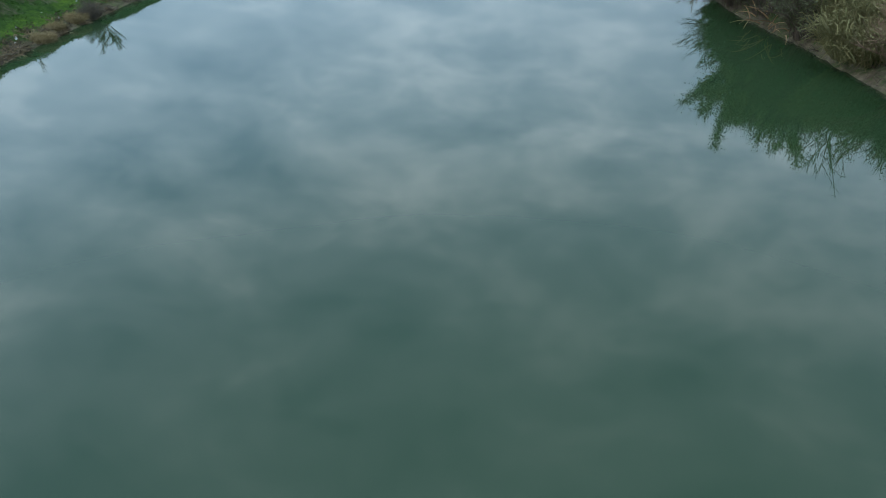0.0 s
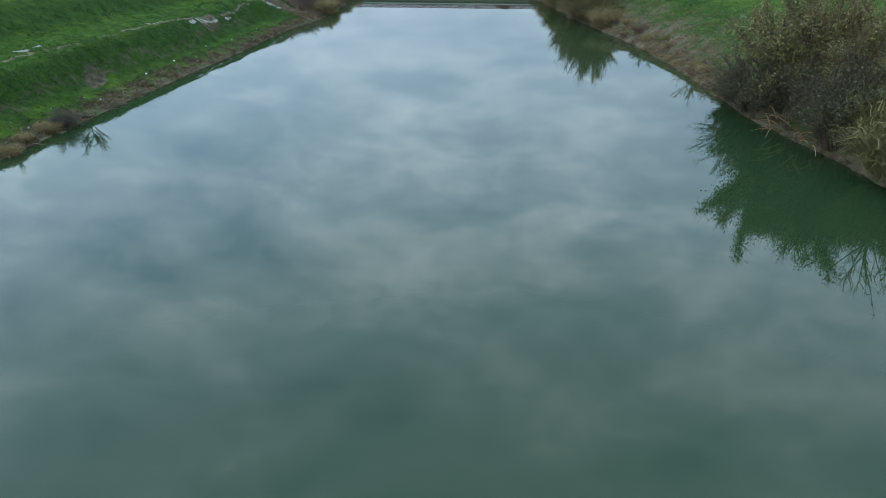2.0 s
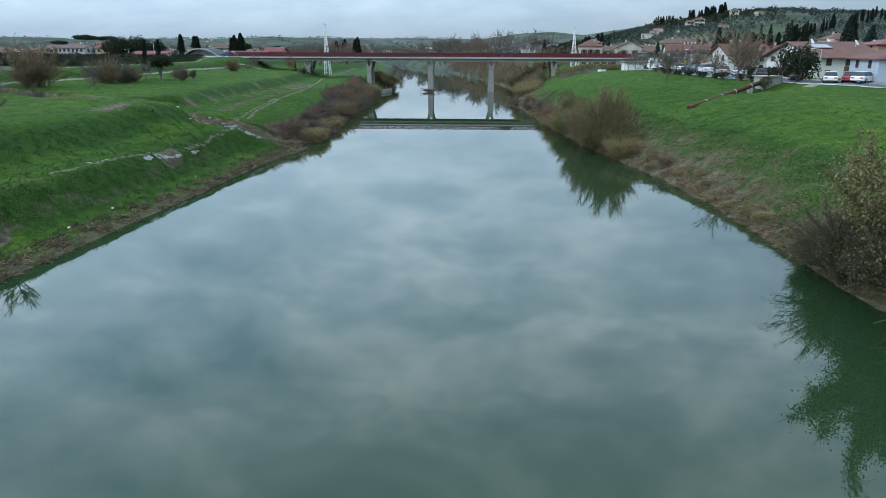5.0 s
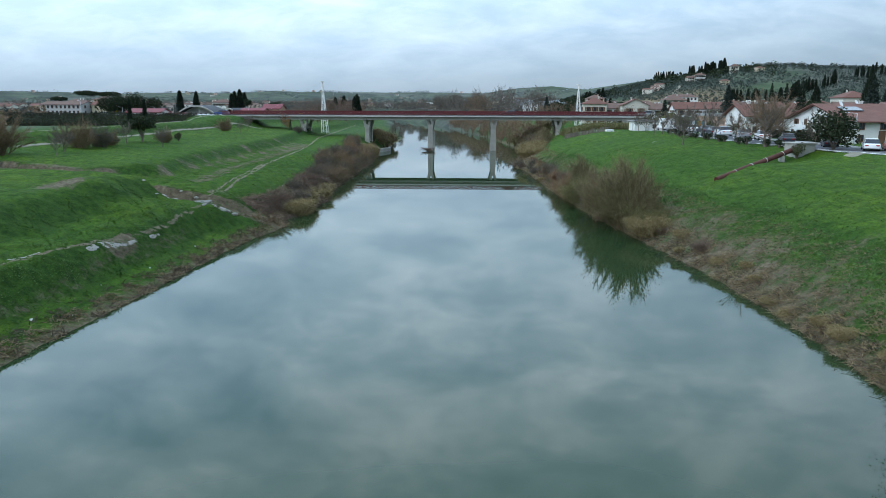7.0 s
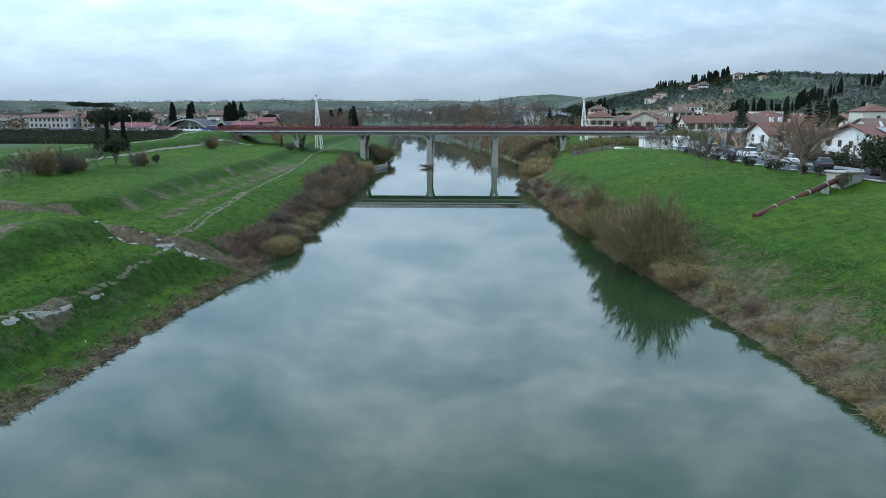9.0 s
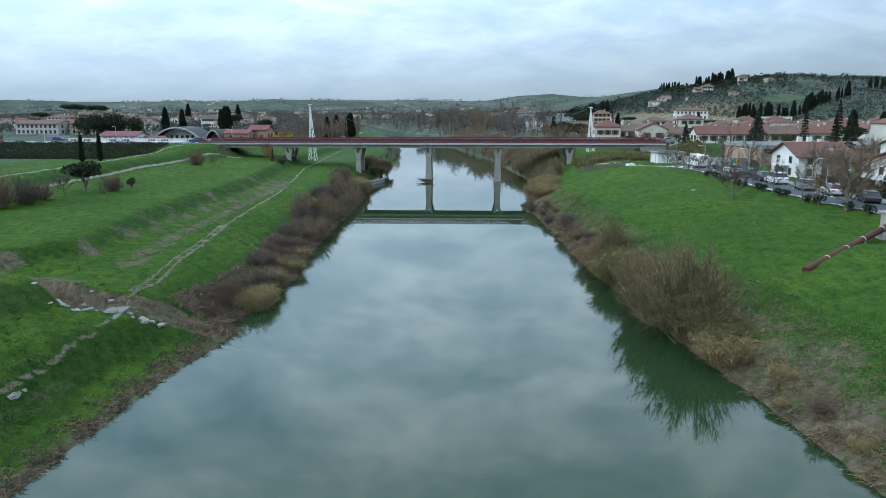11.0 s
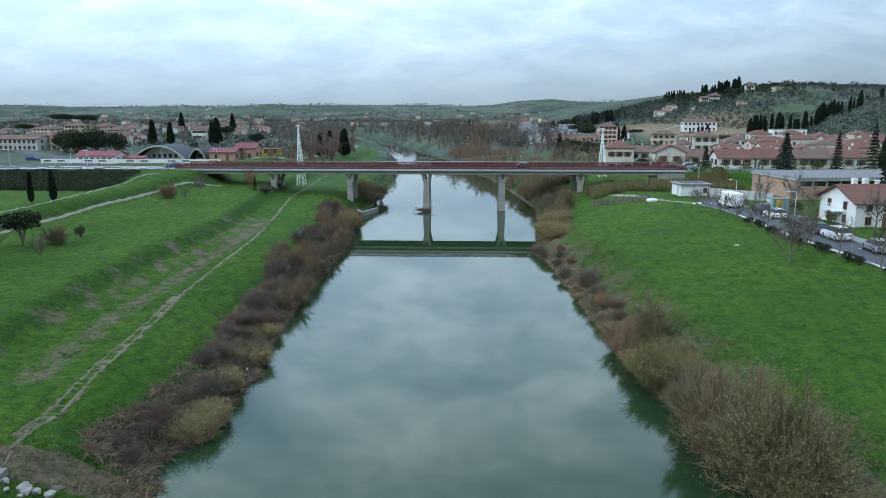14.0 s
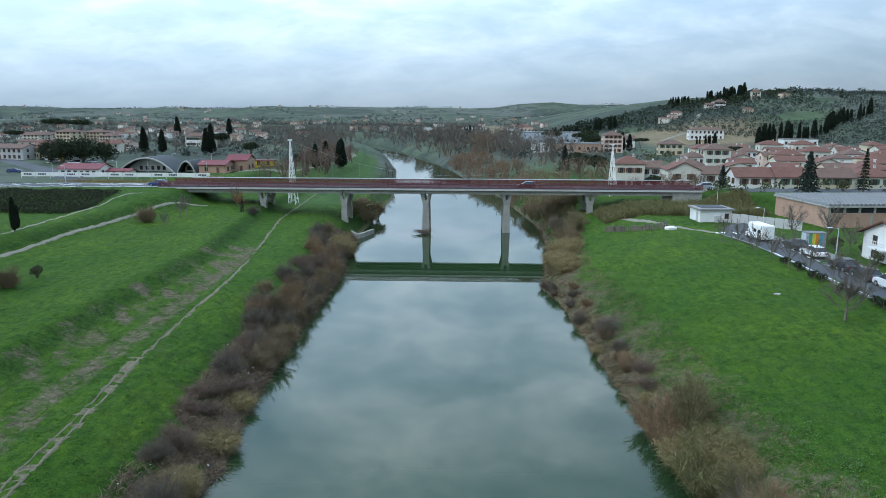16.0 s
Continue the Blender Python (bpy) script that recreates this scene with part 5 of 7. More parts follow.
GREYROOF = material("grey_ribbed_roof", (0.19, 0.19, 0.19), 0.8, var=0.25, scale=0.5, fine=6, bump=0.2)
GLASS = material("dark_window_glass", (0.035, 0.04, 0.05), 0.12, var=0.2, bump=0, spec=0.6)
WOODFRAME = material("brown_window_wood", (0.15, 0.085, 0.05), 0.7, var=0.25, bump=0.05)
GREENSHUT = material("green_shutter_paint", (0.06, 0.12, 0.08), 0.7, var=0.25, bump=0.05)
ORANGE = material("orange_door_paint", (0.55, 0.25, 0.04), 0.6, var=0.15, bump=0.05)
DARKWOOD = material("old_fence_wood", (0.20, 0.17, 0.14), 0.9, var=0.35, fine=15, bump=0.2)
HEDGE = material("dark_hedge_leaves", (0.045, 0.05, 0.028), 0.95, island=0.7, bump=0, dark=(0.016, 0.02, 0.012))
WMESH = {}


def framed(bm, xs, zs, holes, y0, y1):
    """A slab with rectangular holes, as one closed shape."""
    v = [[bm.verts.new((x, y0, z)) for x in xs] for z in zs]
    fs = [bm.faces.new((v[j][i], v[j][i + 1], v[j + 1][i + 1], v[j + 1][i])) for j in range(len(zs) - 1) for i in range(len(xs) - 1) if (i, j) not in holes]
    r = bmesh.ops.extrude_face_region(bm, geom=fs)
    for q in r["geom"]:
        if isinstance(q, bmesh.types.BMVert):
            q.co.y = y1
    bmesh.ops.recalc_face_normals(bm, faces=bm.faces[:])
    return bm


def window_meshes():
    def keep(key, name, bm, mat):
        me = bpy.data.meshes.new(name)
        bm.to_mesh(me)
        me.materials.append(mat)
        WMESH[key] = me

    bm = framed(bmesh.new(), (-0.55, -0.46, -0.04, 0.04, 0.46, 0.55), (-0.12, 0.05, 1.25, 1.35), ((1, 1), (3, 1)), -0.08, 0.05)
    keep("frame", "window", bm, WOODFRAME)
    bm.free()
    bm = bmesh.new(); box(bm, -0.5, 0.5, -0.02, 0.04, 0, 1.3)
    keep("pane", "pane", bm, GLASS)
    bm.free()
    # a louvred leaf: one saw-toothed outline drawn out across its width
    bm = bmesh.new()
    edge = [(0.02, 0.0), (0.02, 1.3)] + [q for k in range(9, 0, -1) for q in ((-0.04, k * 0.1444), (-0.075, (k - 0.75) * 0.1444))]
    a = [bm.verts.new((-0.24, y, z)) for y, z in edge]
    b = [bm.verts.new((0.24, y, z)) for y, z in edge]
    bm.faces.new(a); bm.faces.new(b[::-1])
    for i in range(len(edge)):
        j = (i + 1) % len(edge)
        bm.faces.new((a[j], a[i], b[i], b[j]))
    bmesh.ops.recalc_face_normals(bm, faces=bm.faces[:])
    keep("shutter_green", "shutter", bm, GREENSHUT)
    keep("shutter_brown", "shutter", bm, WOODFRAME)
    bm.free()


window_meshes()


def window_part(parent, x, y, z, turn, shutters="", size=1.0):
    w = new("window", WMESH["frame"])
    w.parent = parent
    w.matrix_basis = pose(x, y, z, 0, 0, turn) @ Matrix.Diagonal((size, 1, size, 1))
    p = new("pane", WMESH["pane"])
    p.parent = w
    if shutters:
        for sx in (-0.82, 0.82):
            s = new("shutter", WMESH["shutter_" + shutters])
            s.parent = w
            s.location = (sx, 0, 0)


def house(x, y, turn, w, d, eave, rise, wall, roof, label, hip=False, cols=3, storeys=2, shutters="", over=0.5, chimney=True, sides=True, name="house", z=None, category="house", group=""):
    """A house with its front towards -y before it is turned; w along the ridge."""
    zz = float(np.min(height(np.array([x - w / 3, x, x + w / 3]), np.array([y, y, y])))) - 0.15 if z is None else z
    h = empty(name, pose(x, y, zz, 0, 0, turn), label, category, group)
    hw, hd = w / 2, d / 2
    bm = bmesh.new()
    v = [bm.verts.new(c) for c in ((-hw, -hd, -0.5), (hw, -hd, -0.5), (hw, hd, -0.5), (-hw, hd, -0.5), (-hw, -hd, eave), (hw, -hd, eave), (hw, hd, eave), (-hw, hd, eave))]
    for q in ((0, 1, 5, 4), (2, 3, 7, 6)):
        bm.faces.new([v[i] for i in q])
    if hip:
        bm.faces.new([v[i] for i in (1, 2, 6, 5)]); bm.faces.new([v[i] for i in (3, 0, 4, 7)])
    else:
        a, b = bm.verts.new((-hw, 0, eave + rise)), bm.verts.new((hw, 0, eave + rise))
        bm.faces.new((v[1], v[2], v[6], b, v[5])); bm.faces.new((v[3], v[0], v[4], a, v[7]))
    part("wall", bm, wall, h)
    # roof: slabs with thickness
    bm = bmesh.new()
    ow, od = hw + over, hd + over
    drop = rise * over / hd
    inset = min(hd, hw - 0.4) if hip else 0
    ridge = [(-(ow if not hip else hw - inset), 0, eave + rise + 0.12), ((ow if not hip else hw - inset), 0, eave + rise + 0.12)]
    e = [(-ow, -od, eave - drop + 0.12), (ow, -od, eave - drop + 0.12), (ow, od, eave - drop + 0.12), (-ow, od, eave - drop + 0.12)]
    tv = [bm.verts.new(c) for c in e + ridge]
    lv = [bm.verts.new((c[0], c[1], c[2] - 0.16)) for c in e + ridge]
    fs = [(0, 1, 5, 4), (2, 3, 4, 5)] + ([(1, 2, 5), (3, 0, 4)] if hip else [])
    for f in fs:
        bm.faces.new([tv[i] for i in f]); bm.faces.new([lv[i] for i in f[::-1]])
    rim = [(0, 1), (1, 2), (2, 3), (3, 0)] if hip else [(0, 1), (1, 5), (5, 2), (2, 3), (3, 4), (4, 0)]
    for i, j in rim:
        bm.faces.new((tv[j], tv[i], lv[i], lv[j]))
    part("roof", bm, roof, h)
    if chimney:
        bm = bmesh.new()
        cx = w * 0.18
        box(bm, cx - 0.24, cx + 0.24, 0.5, 0.95, eave + rise * 0.4, eave + rise + 0.45)
        box(bm, cx - 0.32, cx + 0.32, 0.42, 1.03, eave + rise + 0.45, eave + rise + 0.54)
        part("chimney", bm, wall, h)
    sh = eave / storeys
    for s in range(storeys):
        for c in range(cols):
            px = (c + 0.5) / cols * (w - 1.2) - (w - 1.2) / 2
            zz = s * sh + min(0.95, sh * 0.3)
            if s == 0 and c == cols // 2:
                bm = bmesh.new()
                box(bm, px - 0.5, px + 0.5, -hd - 0.05, -hd + 0.05, 0, 2.1, 0.02)
                part("door", bm, WOODFRAME, h)
            else:
                window_part(h, px, -hd - 0.02, zz, 0, shutters, min(1.0, sh * 0.42))
        if sides == "left":
            window_part(h, -hw - 0.02, 0, s * sh + 0.95, -90, shutters)
        elif sides:
            for px in ((-d * 0.22, d * 0.22) if d > 6 else (0,)):
                window_part(h, -hw - 0.02, px, s * sh + min(0.95, sh * 0.3), -90, shutters, min(1.0, sh * 0.42))
                window_part(h, hw + 0.02, px, s * sh + min(0.95, sh * 0.3), 90, shutters, min(1.0, sh * 0.42))
    return h


def flat_building(x, y, turn, w, d, hgt, wall, roof, label, name="building", cols=4, storeys=1, z=None, category="building"):
    zz = ground_z(x, y) - 0.1 if z is None else z
    h = empty(name, pose(x, y, zz, 0, 0, turn), label, category)
    bm = bmesh.new()
    box(bm, -w / 2, w / 2, -d / 2, d / 2, -0.5, hgt)
    part("wall", bm, wall, h)
    bm = bmesh.new()
    box(bm, -w / 2 - 0.25, w / 2 + 0.25, -d / 2 - 0.25, d / 2 + 0.25, hgt, hgt + 0.3, 0.03)
    part("roof", bm, roof, h)
    for s in range(storeys):
        for c in range(cols):
            window_part(h, (c + 0.5) / cols * w - w / 2, -d / 2 - 0.02, s * hgt / storeys + hgt / storeys * 0.35, 0)
    return h


# ---- the white house, the apartment block and their neighbours ----
def white_house():
    h = house(56.8, 171.2, 3, 8.6, 9.0, 3.7, 1.9, WHITE, TERRA, "white two-storey house with a terracotta gable roof behind the street", cols=3, storeys=2, over=0.7)
    bm = bmesh.new()
    box(bm, -4.3 - 1.3, -4.3, -1.6, 1.6, 1.9, 2.05)
    part("balcony_slab", bm, WHITE, h)
    bm = bmesh.new()
    for k in range(9):
        box(bm, -5.57, -5.53, -1.6 + k * 0.4 - 0.02, -1.6 + k * 0.4 + 0.02, 2.05, 2.95)
    box(bm, -5.59, -5.51, -1.62, 1.62, 2.95, 3.02)
    part("balcony_railing", bm, WHITE, h)
    bm = bmesh.new()
    box(bm, 1.2, 3.2, -3.2, -2.3, 4.1, 4.75, 0.02)
    part("dormer", bm, GREYW, h, "low roof dormer with glass")
    for k in (-2.2, -0.6):
        bm = bmesh.new()
        box(bm, k, k + 0.7, 0.3, 0.9, 5.0, 6.5, 0.03)
        part("chimney", bm, WHITE, h)


white_house()


def apartment_block():
    h = house(60.5, 145.0, -2, 10, 20, 3.5, 2.3, WHITE, TERRA, "large white apartment house with a broad low gable and balconies", cols=3, storeys=2, over=0.9, sides=False, z=8.1)
    # the broad gable towards the street
    for k, (y, z) in enumerate(((-7.5, 0.5), (-4.2, 0.5), (-1.0, 0.5), (2.4, 0.5), (5.8, 0.5), (8.4, 0.5), (-7.0, 2.3), (-3.4, 2.3), (0.4, 2.3), (3.6, 2.3), (7.2, 2.3))):
        window_part(h, -5.02, y, z, -90, "brown" if k % 3 == 1 else "", 0.85)
    for y0, y1 in ((-8.4, -2.2), (0.6, 6.6)):
        bm = bmesh.new()
        box(bm, -6.3, -5.0, y0, y1, 1.78, 1.9)
        box(bm, -6.33, -6.23, y0, y1, 1.9, 2.6)
        part("balcony", bm, WHITE, h)
    bm = bmesh.new()
    box(bm, -3.5, -0.5, -5.2, -2.8, 4.80, 4.90)
    bmesh.ops.rotate(bm, verts=bm.verts, cent=(-2, -4, 4.85), matrix=Matrix.Rotation(math.atan2(2.3, 10), 3, "X"))
    bmesh.ops.translate(bm, verts=bm.verts, vec=(0, 0, 0.3))
    part("solar_panel", bm, GLASS, h, "dark blue solar panel")
    for (px, py, pz) in ((-3, -3, 5.5), (2, 2.5, 5.6), (3.6, -4, 5.3)):
        bm = bmesh.new()
        bmesh.ops.create_cone(bm, cap_ends=True, segments=12, radius1=0.05, radius2=0.5, depth=0.18, matrix=pose(px, py, pz + 0.4, 60, 0, 40))
        rod(bm, (px, py, pz - 0.6), (px, py, pz + 0.4), 0.03)
        part("satellite_dish", bm, WHITEPAINT, h, "white satellite dish")


apartment_block()
house(60.0, 119.5, -6, 11, 9, 3.5, 1.4, BLUEW, TERRA, "pale blue three-window house with a tiled roof", cols=3, storeys=2, hip=True)
house(93, 172, -8, 20, 12, 5.6, 1.5, BRICK, REDROOF, "orange brick apartment house with a red roof", cols=5, storeys=3, hip=True)
house(85, 180, -8, 18, 11, 4.6, 1.5, WHITE, TERRA2, "white house with a long weathered roof", cols=4, storeys=2)
house(84, 126, -8, 13, 10, 4.4, 2.2, CREAM, TERRA, "cream house with a terracotta roof beside the street", cols=3, storeys=2)


def sports_hall():
    h = empty("sports_hall", pose(63.6, 207.5, 6.7, 0, 0, 5), "long pinkish brick hall with a ribbed grey roof", "hall")
    L, D, H = 37.0, 18.0, 4.7
    bm = bmesh.new(); box(bm, 0, L, 0, D, -0.5, 3.1); part("wall", bm, BRICK, h)
    bm = bmesh.new(); box(bm, 0.1, L - 0.1, 0.12, D - 0.1, 3.1, H - 0.6); part("window_band", bm, GLASS, h)
    for k in range(14):
        bm = bmesh.new()
        x = 0.1 + k * (L - 0.6) / 13
        box(bm, x, x + 0.4, -0.06, 0.3, 3.1, H - 0.6)
        part("mullion", bm, CONCRETE, h)
    bm = bmesh.new(); box(bm, -0.35, L + 0.35, -0.5, D + 0.4, H - 0.6, H - 0.3, 0.03); part("eave", bm, CONCRETE, h)
    for k in range(46):
        bm = bmesh.new()
        x = -0.3 + k * (L + 0.2) / 46
        prism(bm, ((x, H - 0.3), (x + 0.8, H - 0.3), (x + 0.6, H + 0.12), (x + 0.2, H + 0.12)), -0.4, D + 0.3)
        part("roof_rib", bm, GREYROOF, h)
    bm = bmesh.new(); box(bm, -0.03, 0.02, -0.02, D, 3.1, H - 0.6); part("gable_wall", bm, BRICK, h)
    bm = bmesh.new(); box(bm, 11.5, 15.0, -0.08, 0.05, 0, 2.6, 0.03); part("door", bm, ORANGE, h, "orange hall door")
    for x in (0.0, 8.0, 16.5, 25.0, 33.5):
        bm = bmesh.new(); box(bm, x, x + 0.4, -0.1, 0.1, -0.4, 3.1); part("pilaster", bm, CONCRETE, h)


sports_hall()


def pump_kiosk():
    h = empty("pump_kiosk", pose(43.0, 213.4, ground_z(45, 214) - 0.1, 0, 0, 3), "low white utility building with a flat overhanging roof", "building")
    bm = bmesh.new(); box(bm, 0, 5.9, 0, 5.4, -0.6, 2.4); part("wall", bm, WHITE, h)
    bm = bmesh.new(); box(bm, -0.4, 6.3, -0.4, 5.8, 2.4, 2.75, 0.03); part("roof", bm, PAVING, h)
    bm = bmesh.new(); box(bm, 0.6, 5.3, 0.8, 4.8, 2.755, 2.85); part("roof_felt", bm, ASPHALT, h)
    bm = bmesh.new(); box(bm, -0.05, 0.03, 1.2, 2.1, 0, 2.0); part("door", bm, GREYW, h)
    window_part(h, 5.0, -0.02, 0.9, 0, "", 0.7)
    bm = bmesh.new(); box(bm, 2.6, 3.6, -0.7, 0, 0, 1.5, 0.04); part("meter_cabinet", bm, GREYW, h)


pump_kiosk()


def valve_house():
    h = empty("valve_house", pose(41.9, 121.2, 7.3, 0, 0, 12), "small weathered concrete valve house with a flat slab roof", "utility hut")
    bm = bmesh.new(); box(bm, 0, 2.7, 0, 2.3, -1.2, 1.7, 0.03); part("wall", bm, CONCRETE, h)
    bm = bmesh.new(); box(bm, -0.22, 2.92, -0.22, 2.52, 1.7, 1.86, 0.03); part("roof", bm, CONCRETE, h)
    bm = bmesh.new(); box(bm, -0.03, 0.02, 0.5, 0.85, 0.5, 1.4); part("slot_window", bm, GLASS, h)


valve_house()


def outfall_pipe():
    a, b = Vector((42.1, 121.9, 8.35)), Vector((29.5, 113.1, ground_z(29.5, 113.1) + 0.1))
    p = empty("outfall_pipe", pose(0, 0, 0), "large rusted steel pipe running down the grass slope", "pipe")
    bm = bmesh.new(); rod(bm, a, b, 0.31, sides=20); part("tube", bm, RUST, p, smooth_faces=False)
    d = (b - a).normalized()
    for t in (0.18, 0.4, 0.58, 0.78):
        c = a.lerp(b, t)
        bm = bmesh.new(); rod(bm, c - d * 0.04, c + d * 0.04, 0.335, sides=20); part("clamp_ring", bm, GALV, p, "pale steel clamp ring")
        zg = ground_z(c.x, c.y)
        bm = bmesh.new(); box(bm, c.x - 0.2, c.x + 0.2, c.y - 0.5, c.y + 0.5, zg - 0.4, c.z - 0.25); part("saddle", bm, CONCRETE, p)


outfall_pipe()


def drain_mouth():
    x, y = 34.9, 158.6
    z = ground_z(x, y)
    h = empty("drain_mouth", pose(x, y, z - 0.72, 0, 0, 35), "open concrete drain mouth sunk in the slope", "drain")
    for n, b in (("headwall", (-0.9, 0.9, 0.7, 0.9, -0.6, 0.55)), ("side_wall", (-0.9, -0.72, -0.9, 0.7, -0.6, 0.4)), ("side_wall", (0.72, 0.9, -0.9, 0.7, -0.6, 0.4)), ("lid", (-0.9, 0.9, 0.1, 0.7, 0.42, 0.55))):
        bm = bmesh.new(); box(bm, *b, 0.02); part(n, bm, CONCRETE, h)
    # a solid dark panel stands in for the shade of the hole
    bm = bmesh.new(); box(bm, -0.7, 0.7, 0.5, 0.69, -0.5, 0.4); part("opening", bm, GLASS, h, "dark panel standing for the shade inside the drain")


drain_mouth()


# ---- the ford of the side stream ----
STONE = material("pale_limestone", (0.30, 0.285, 0.25), 0.9, var=0.3, scale=1.2, fine=9, bump=0.3)

WEATHERED = material("weathered_slab", (0.17, 0.165, 0.145), 0.9, var=0.45, scale=1.1, fine=8, bump=0.3, coord="World")


def boulder(x, y, r, g, flat=0.7, label="pale limestone boulder in the stream bed"):
    bm = bmesh.new()
    bmesh.ops.create_icosphere(bm, subdivisions=1, radius=r)
    for v in bm.verts:
        v.co *= g.uniform(0.72, 1.18)
        v.co.z *= flat
    ob = part("boulder", bm, STONE)
    ob.matrix_basis = pose(x, y, max(ground_z(x, y), 0.2) + r * flat * 0.3, 0, 0, g.uniform(0, 360))
    tagged(ob, label, "rock", "boulders at the ford")


def ford():
    g = np.random.default_rng(3)
    z = ground_z(-28.2, 105.2)
    slab = empty("ford_slab", pose(-28.15, 104.9, max(z, 2.75), 2, -2, 4), "cracked grey concrete slabs across the side stream", "slab")
    for x0, x1, y0, y1, lift in ((-0.9, 0.9, -1.5, -0.1, 0.0), (-0.85, 0.88, -0.06, 1.55, 0.05)):
        bm = bmesh.new()
        box(bm, x0, x1, y0, y1, -0.35 + lift, 0.12 + lift, 0.03)
        part("concrete_slab", bm, WEATHERED, slab)
    for k in range(16):
        boulder(-32.0 + g.normal() * 0.9, 107.2 + g.normal() * 0.45, g.uniform(0.16, 0.40), g)
    for k in range(11):
        boulder(-26.5 + g.normal() * 0.55, 105.8 + g.normal() * 0.4, g.uniform(0.18, 0.42), g)
    for k in range(12):
        boulder(-31.3 + g.normal() * 1.2, 104.6 + g.normal() * 0.5, g.uniform(0.25, 0.5), g, 0.25, "flat pale stone lying in the stream bed")

ford()


# ---- suspended pipe crossing behind the bridge ----
def pipe_crossing():
    yb, z = 258.0, 10.9
    p = empty("pipe_crossing", pose(0, 0, 0), "thin white pipe hung from cables between two lattice masts", "pipe bridge")
    bm = bmesh.new(); rod(bm, (-72, yb, z), (58, yb, z), 0.11, sides=10); part("pipe", bm, GALV, p)
    for (mx, ex) in ((-46.3, -1), (35.0, 1)):
        m = empty("mast", pose(mx, yb, 0)); m.parent = p
        zb, top = ground_z(mx, yb) - 0.4, 20.4 if mx < 0 else 19.6
        for sy in (-1, 1):
            bm = bmesh.new()
            rod(bm, (-0.5, sy * 1.7, zb), (0, sy * 0.28, top), 0.12, 0.07)
            part("leg", bm, WHITEPAINT, m)
            bm = bmesh.new()
            rod(bm, (1.3, sy * 1.7, zb), (0, sy * 0.28, top), 0.12, 0.07)
            part("leg", bm, WHITEPAINT, m)
        bm = bmesh.new()
        for k in range(9):
            t0, t1 = k / 9, (k + 1) / 9
            q = lambda t, sy, sx: Vector((sx * (1 - t), sy * (1.7 - 1.42 * t), zb + (top - zb) * t))
            for sx in (-0.5, 1.3):
                rod(bm, q(t0, -1, sx), q(t1, 1, sx), 0.045, sides=4); rod(bm, q(t1, -1, sx), q(t1, 1, sx), 0.045, sides=4)
            for sy in (-1, 1):
                rod(bm, q(t0, sy, -0.5), q(t1, sy, 1.3), 0.04, sides=4)
        part("lattice", bm, WHITEPAINT, m)
        bm = bmesh.new(); box(bm, -0.5, 0.5, -0.5, 0.5, top, top + 0.25); part("cap", bm, WHITEPAINT, m)
        bm = bmesh.new(); rod(bm, (ex * 0, 0, top), (ex * 24, 0, 8.5), 0.011, sides=4); part("back_stay", bm, GALV, m)
    # hanging cable
    n = 24
    xs = np.linspace(-46.3, 35.0, n)
    t = (xs - xs[0]) / (xs[-1] - xs[0])
    zs = 20.4 + (19.6 - 20.4) * t - 4 * 8.3 * t * (1 - t)
    for k in range(n - 1):
        bm = bmesh.new(); rod(bm, (xs[k], yb, zs[k]), (xs[k + 1], yb, zs[k + 1]), 0.011, sides=4); part("cable", bm, GALV, p)
        if k % 2:
            bm = bmesh.new(); rod(bm, (xs[k], yb, z), (xs[k], yb, zs[k]), 0.007, sides=4); part("hanger", bm, GALV, p)


pipe_crossing()


# ---- driftwood at the pier, and the broken landing under the bridge ----
def driftwood():
    s = Soup(33)
    n = 60
    b = np.stack([s.r.uniform(-12.2, -9.8, n), s.r.uniform(238.6, 240.2, n), s.r.uniform(0.0, 0.7, n)], 1)
    tip = b + np.stack([s.r.uniform(-2.6, 1.6, n), s.r.uniform(-1.2, 0.6, n), s.r.uniform(-0.4, 0.8, n)], 1)
    s.tubes(bezier(b, (b + tip) / 2 + [0, 0, 0.2], tip, 4), np.linspace(0.07, 0.02, 4)[None] * np.ones((n, 1)))
    tagged(s.out("driftwood", TWIG_PURPLE), "dark driftwood caught against the bridge pier", "driftwood", kind="stuff")


driftwood()
l = empty("landing_wall", pose(0, 0, 0), "broken concrete revetment slabs below the bridge pier", "revetment")
for a, b in (((-31, 243.5), (-25.2, 231.5)), ((-25.2, 231.5), (-22.8, 239))):
    bm = bmesh.new()
    d = Vector((b[0] - a[0], b[1] - a[1], 0)); n = Vector((-d.y, d.x, 0)).normalized() * 0.3
    q = [bm.verts.new((x, y, zz)) for zz in (-0.5, 1.0) for x, y in ((a[0] - n.x, a[1] - n.y), (b[0] - n.x, b[1] - n.y), (b[0] + n.x, b[1] + n.y), (a[0] + n.x, a[1] + n.y))]
    for f in ((0, 1, 2, 3), (7, 6, 5, 4), (0, 4, 5, 1), (1, 5, 6, 2), (2, 6, 7, 3), (3, 7, 4, 0)):
        bm.faces.new([q[i] for i in f])
    part("slab_wall", bm, CONCRETE, l)


# ---- vehicles ----
TYRE = material("tyre_rubber", (0.03, 0.03, 0.03), 0.9, var=0.2, bump=0.05)
RIM = material("alloy_rim", (0.5, 0.5, 0.52), 0.35, 0.8, var=0.1, bump=0)
LAMP_W = material("headlamp_glass", (0.75, 0.77, 0.8), 0.15, var=0.05, bump=0, spec=0.6)
LAMP_R = material("tail_lamp_glass", (0.45, 0.02, 0.02), 0.2, var=0.05, bump=0, spec=0.6)


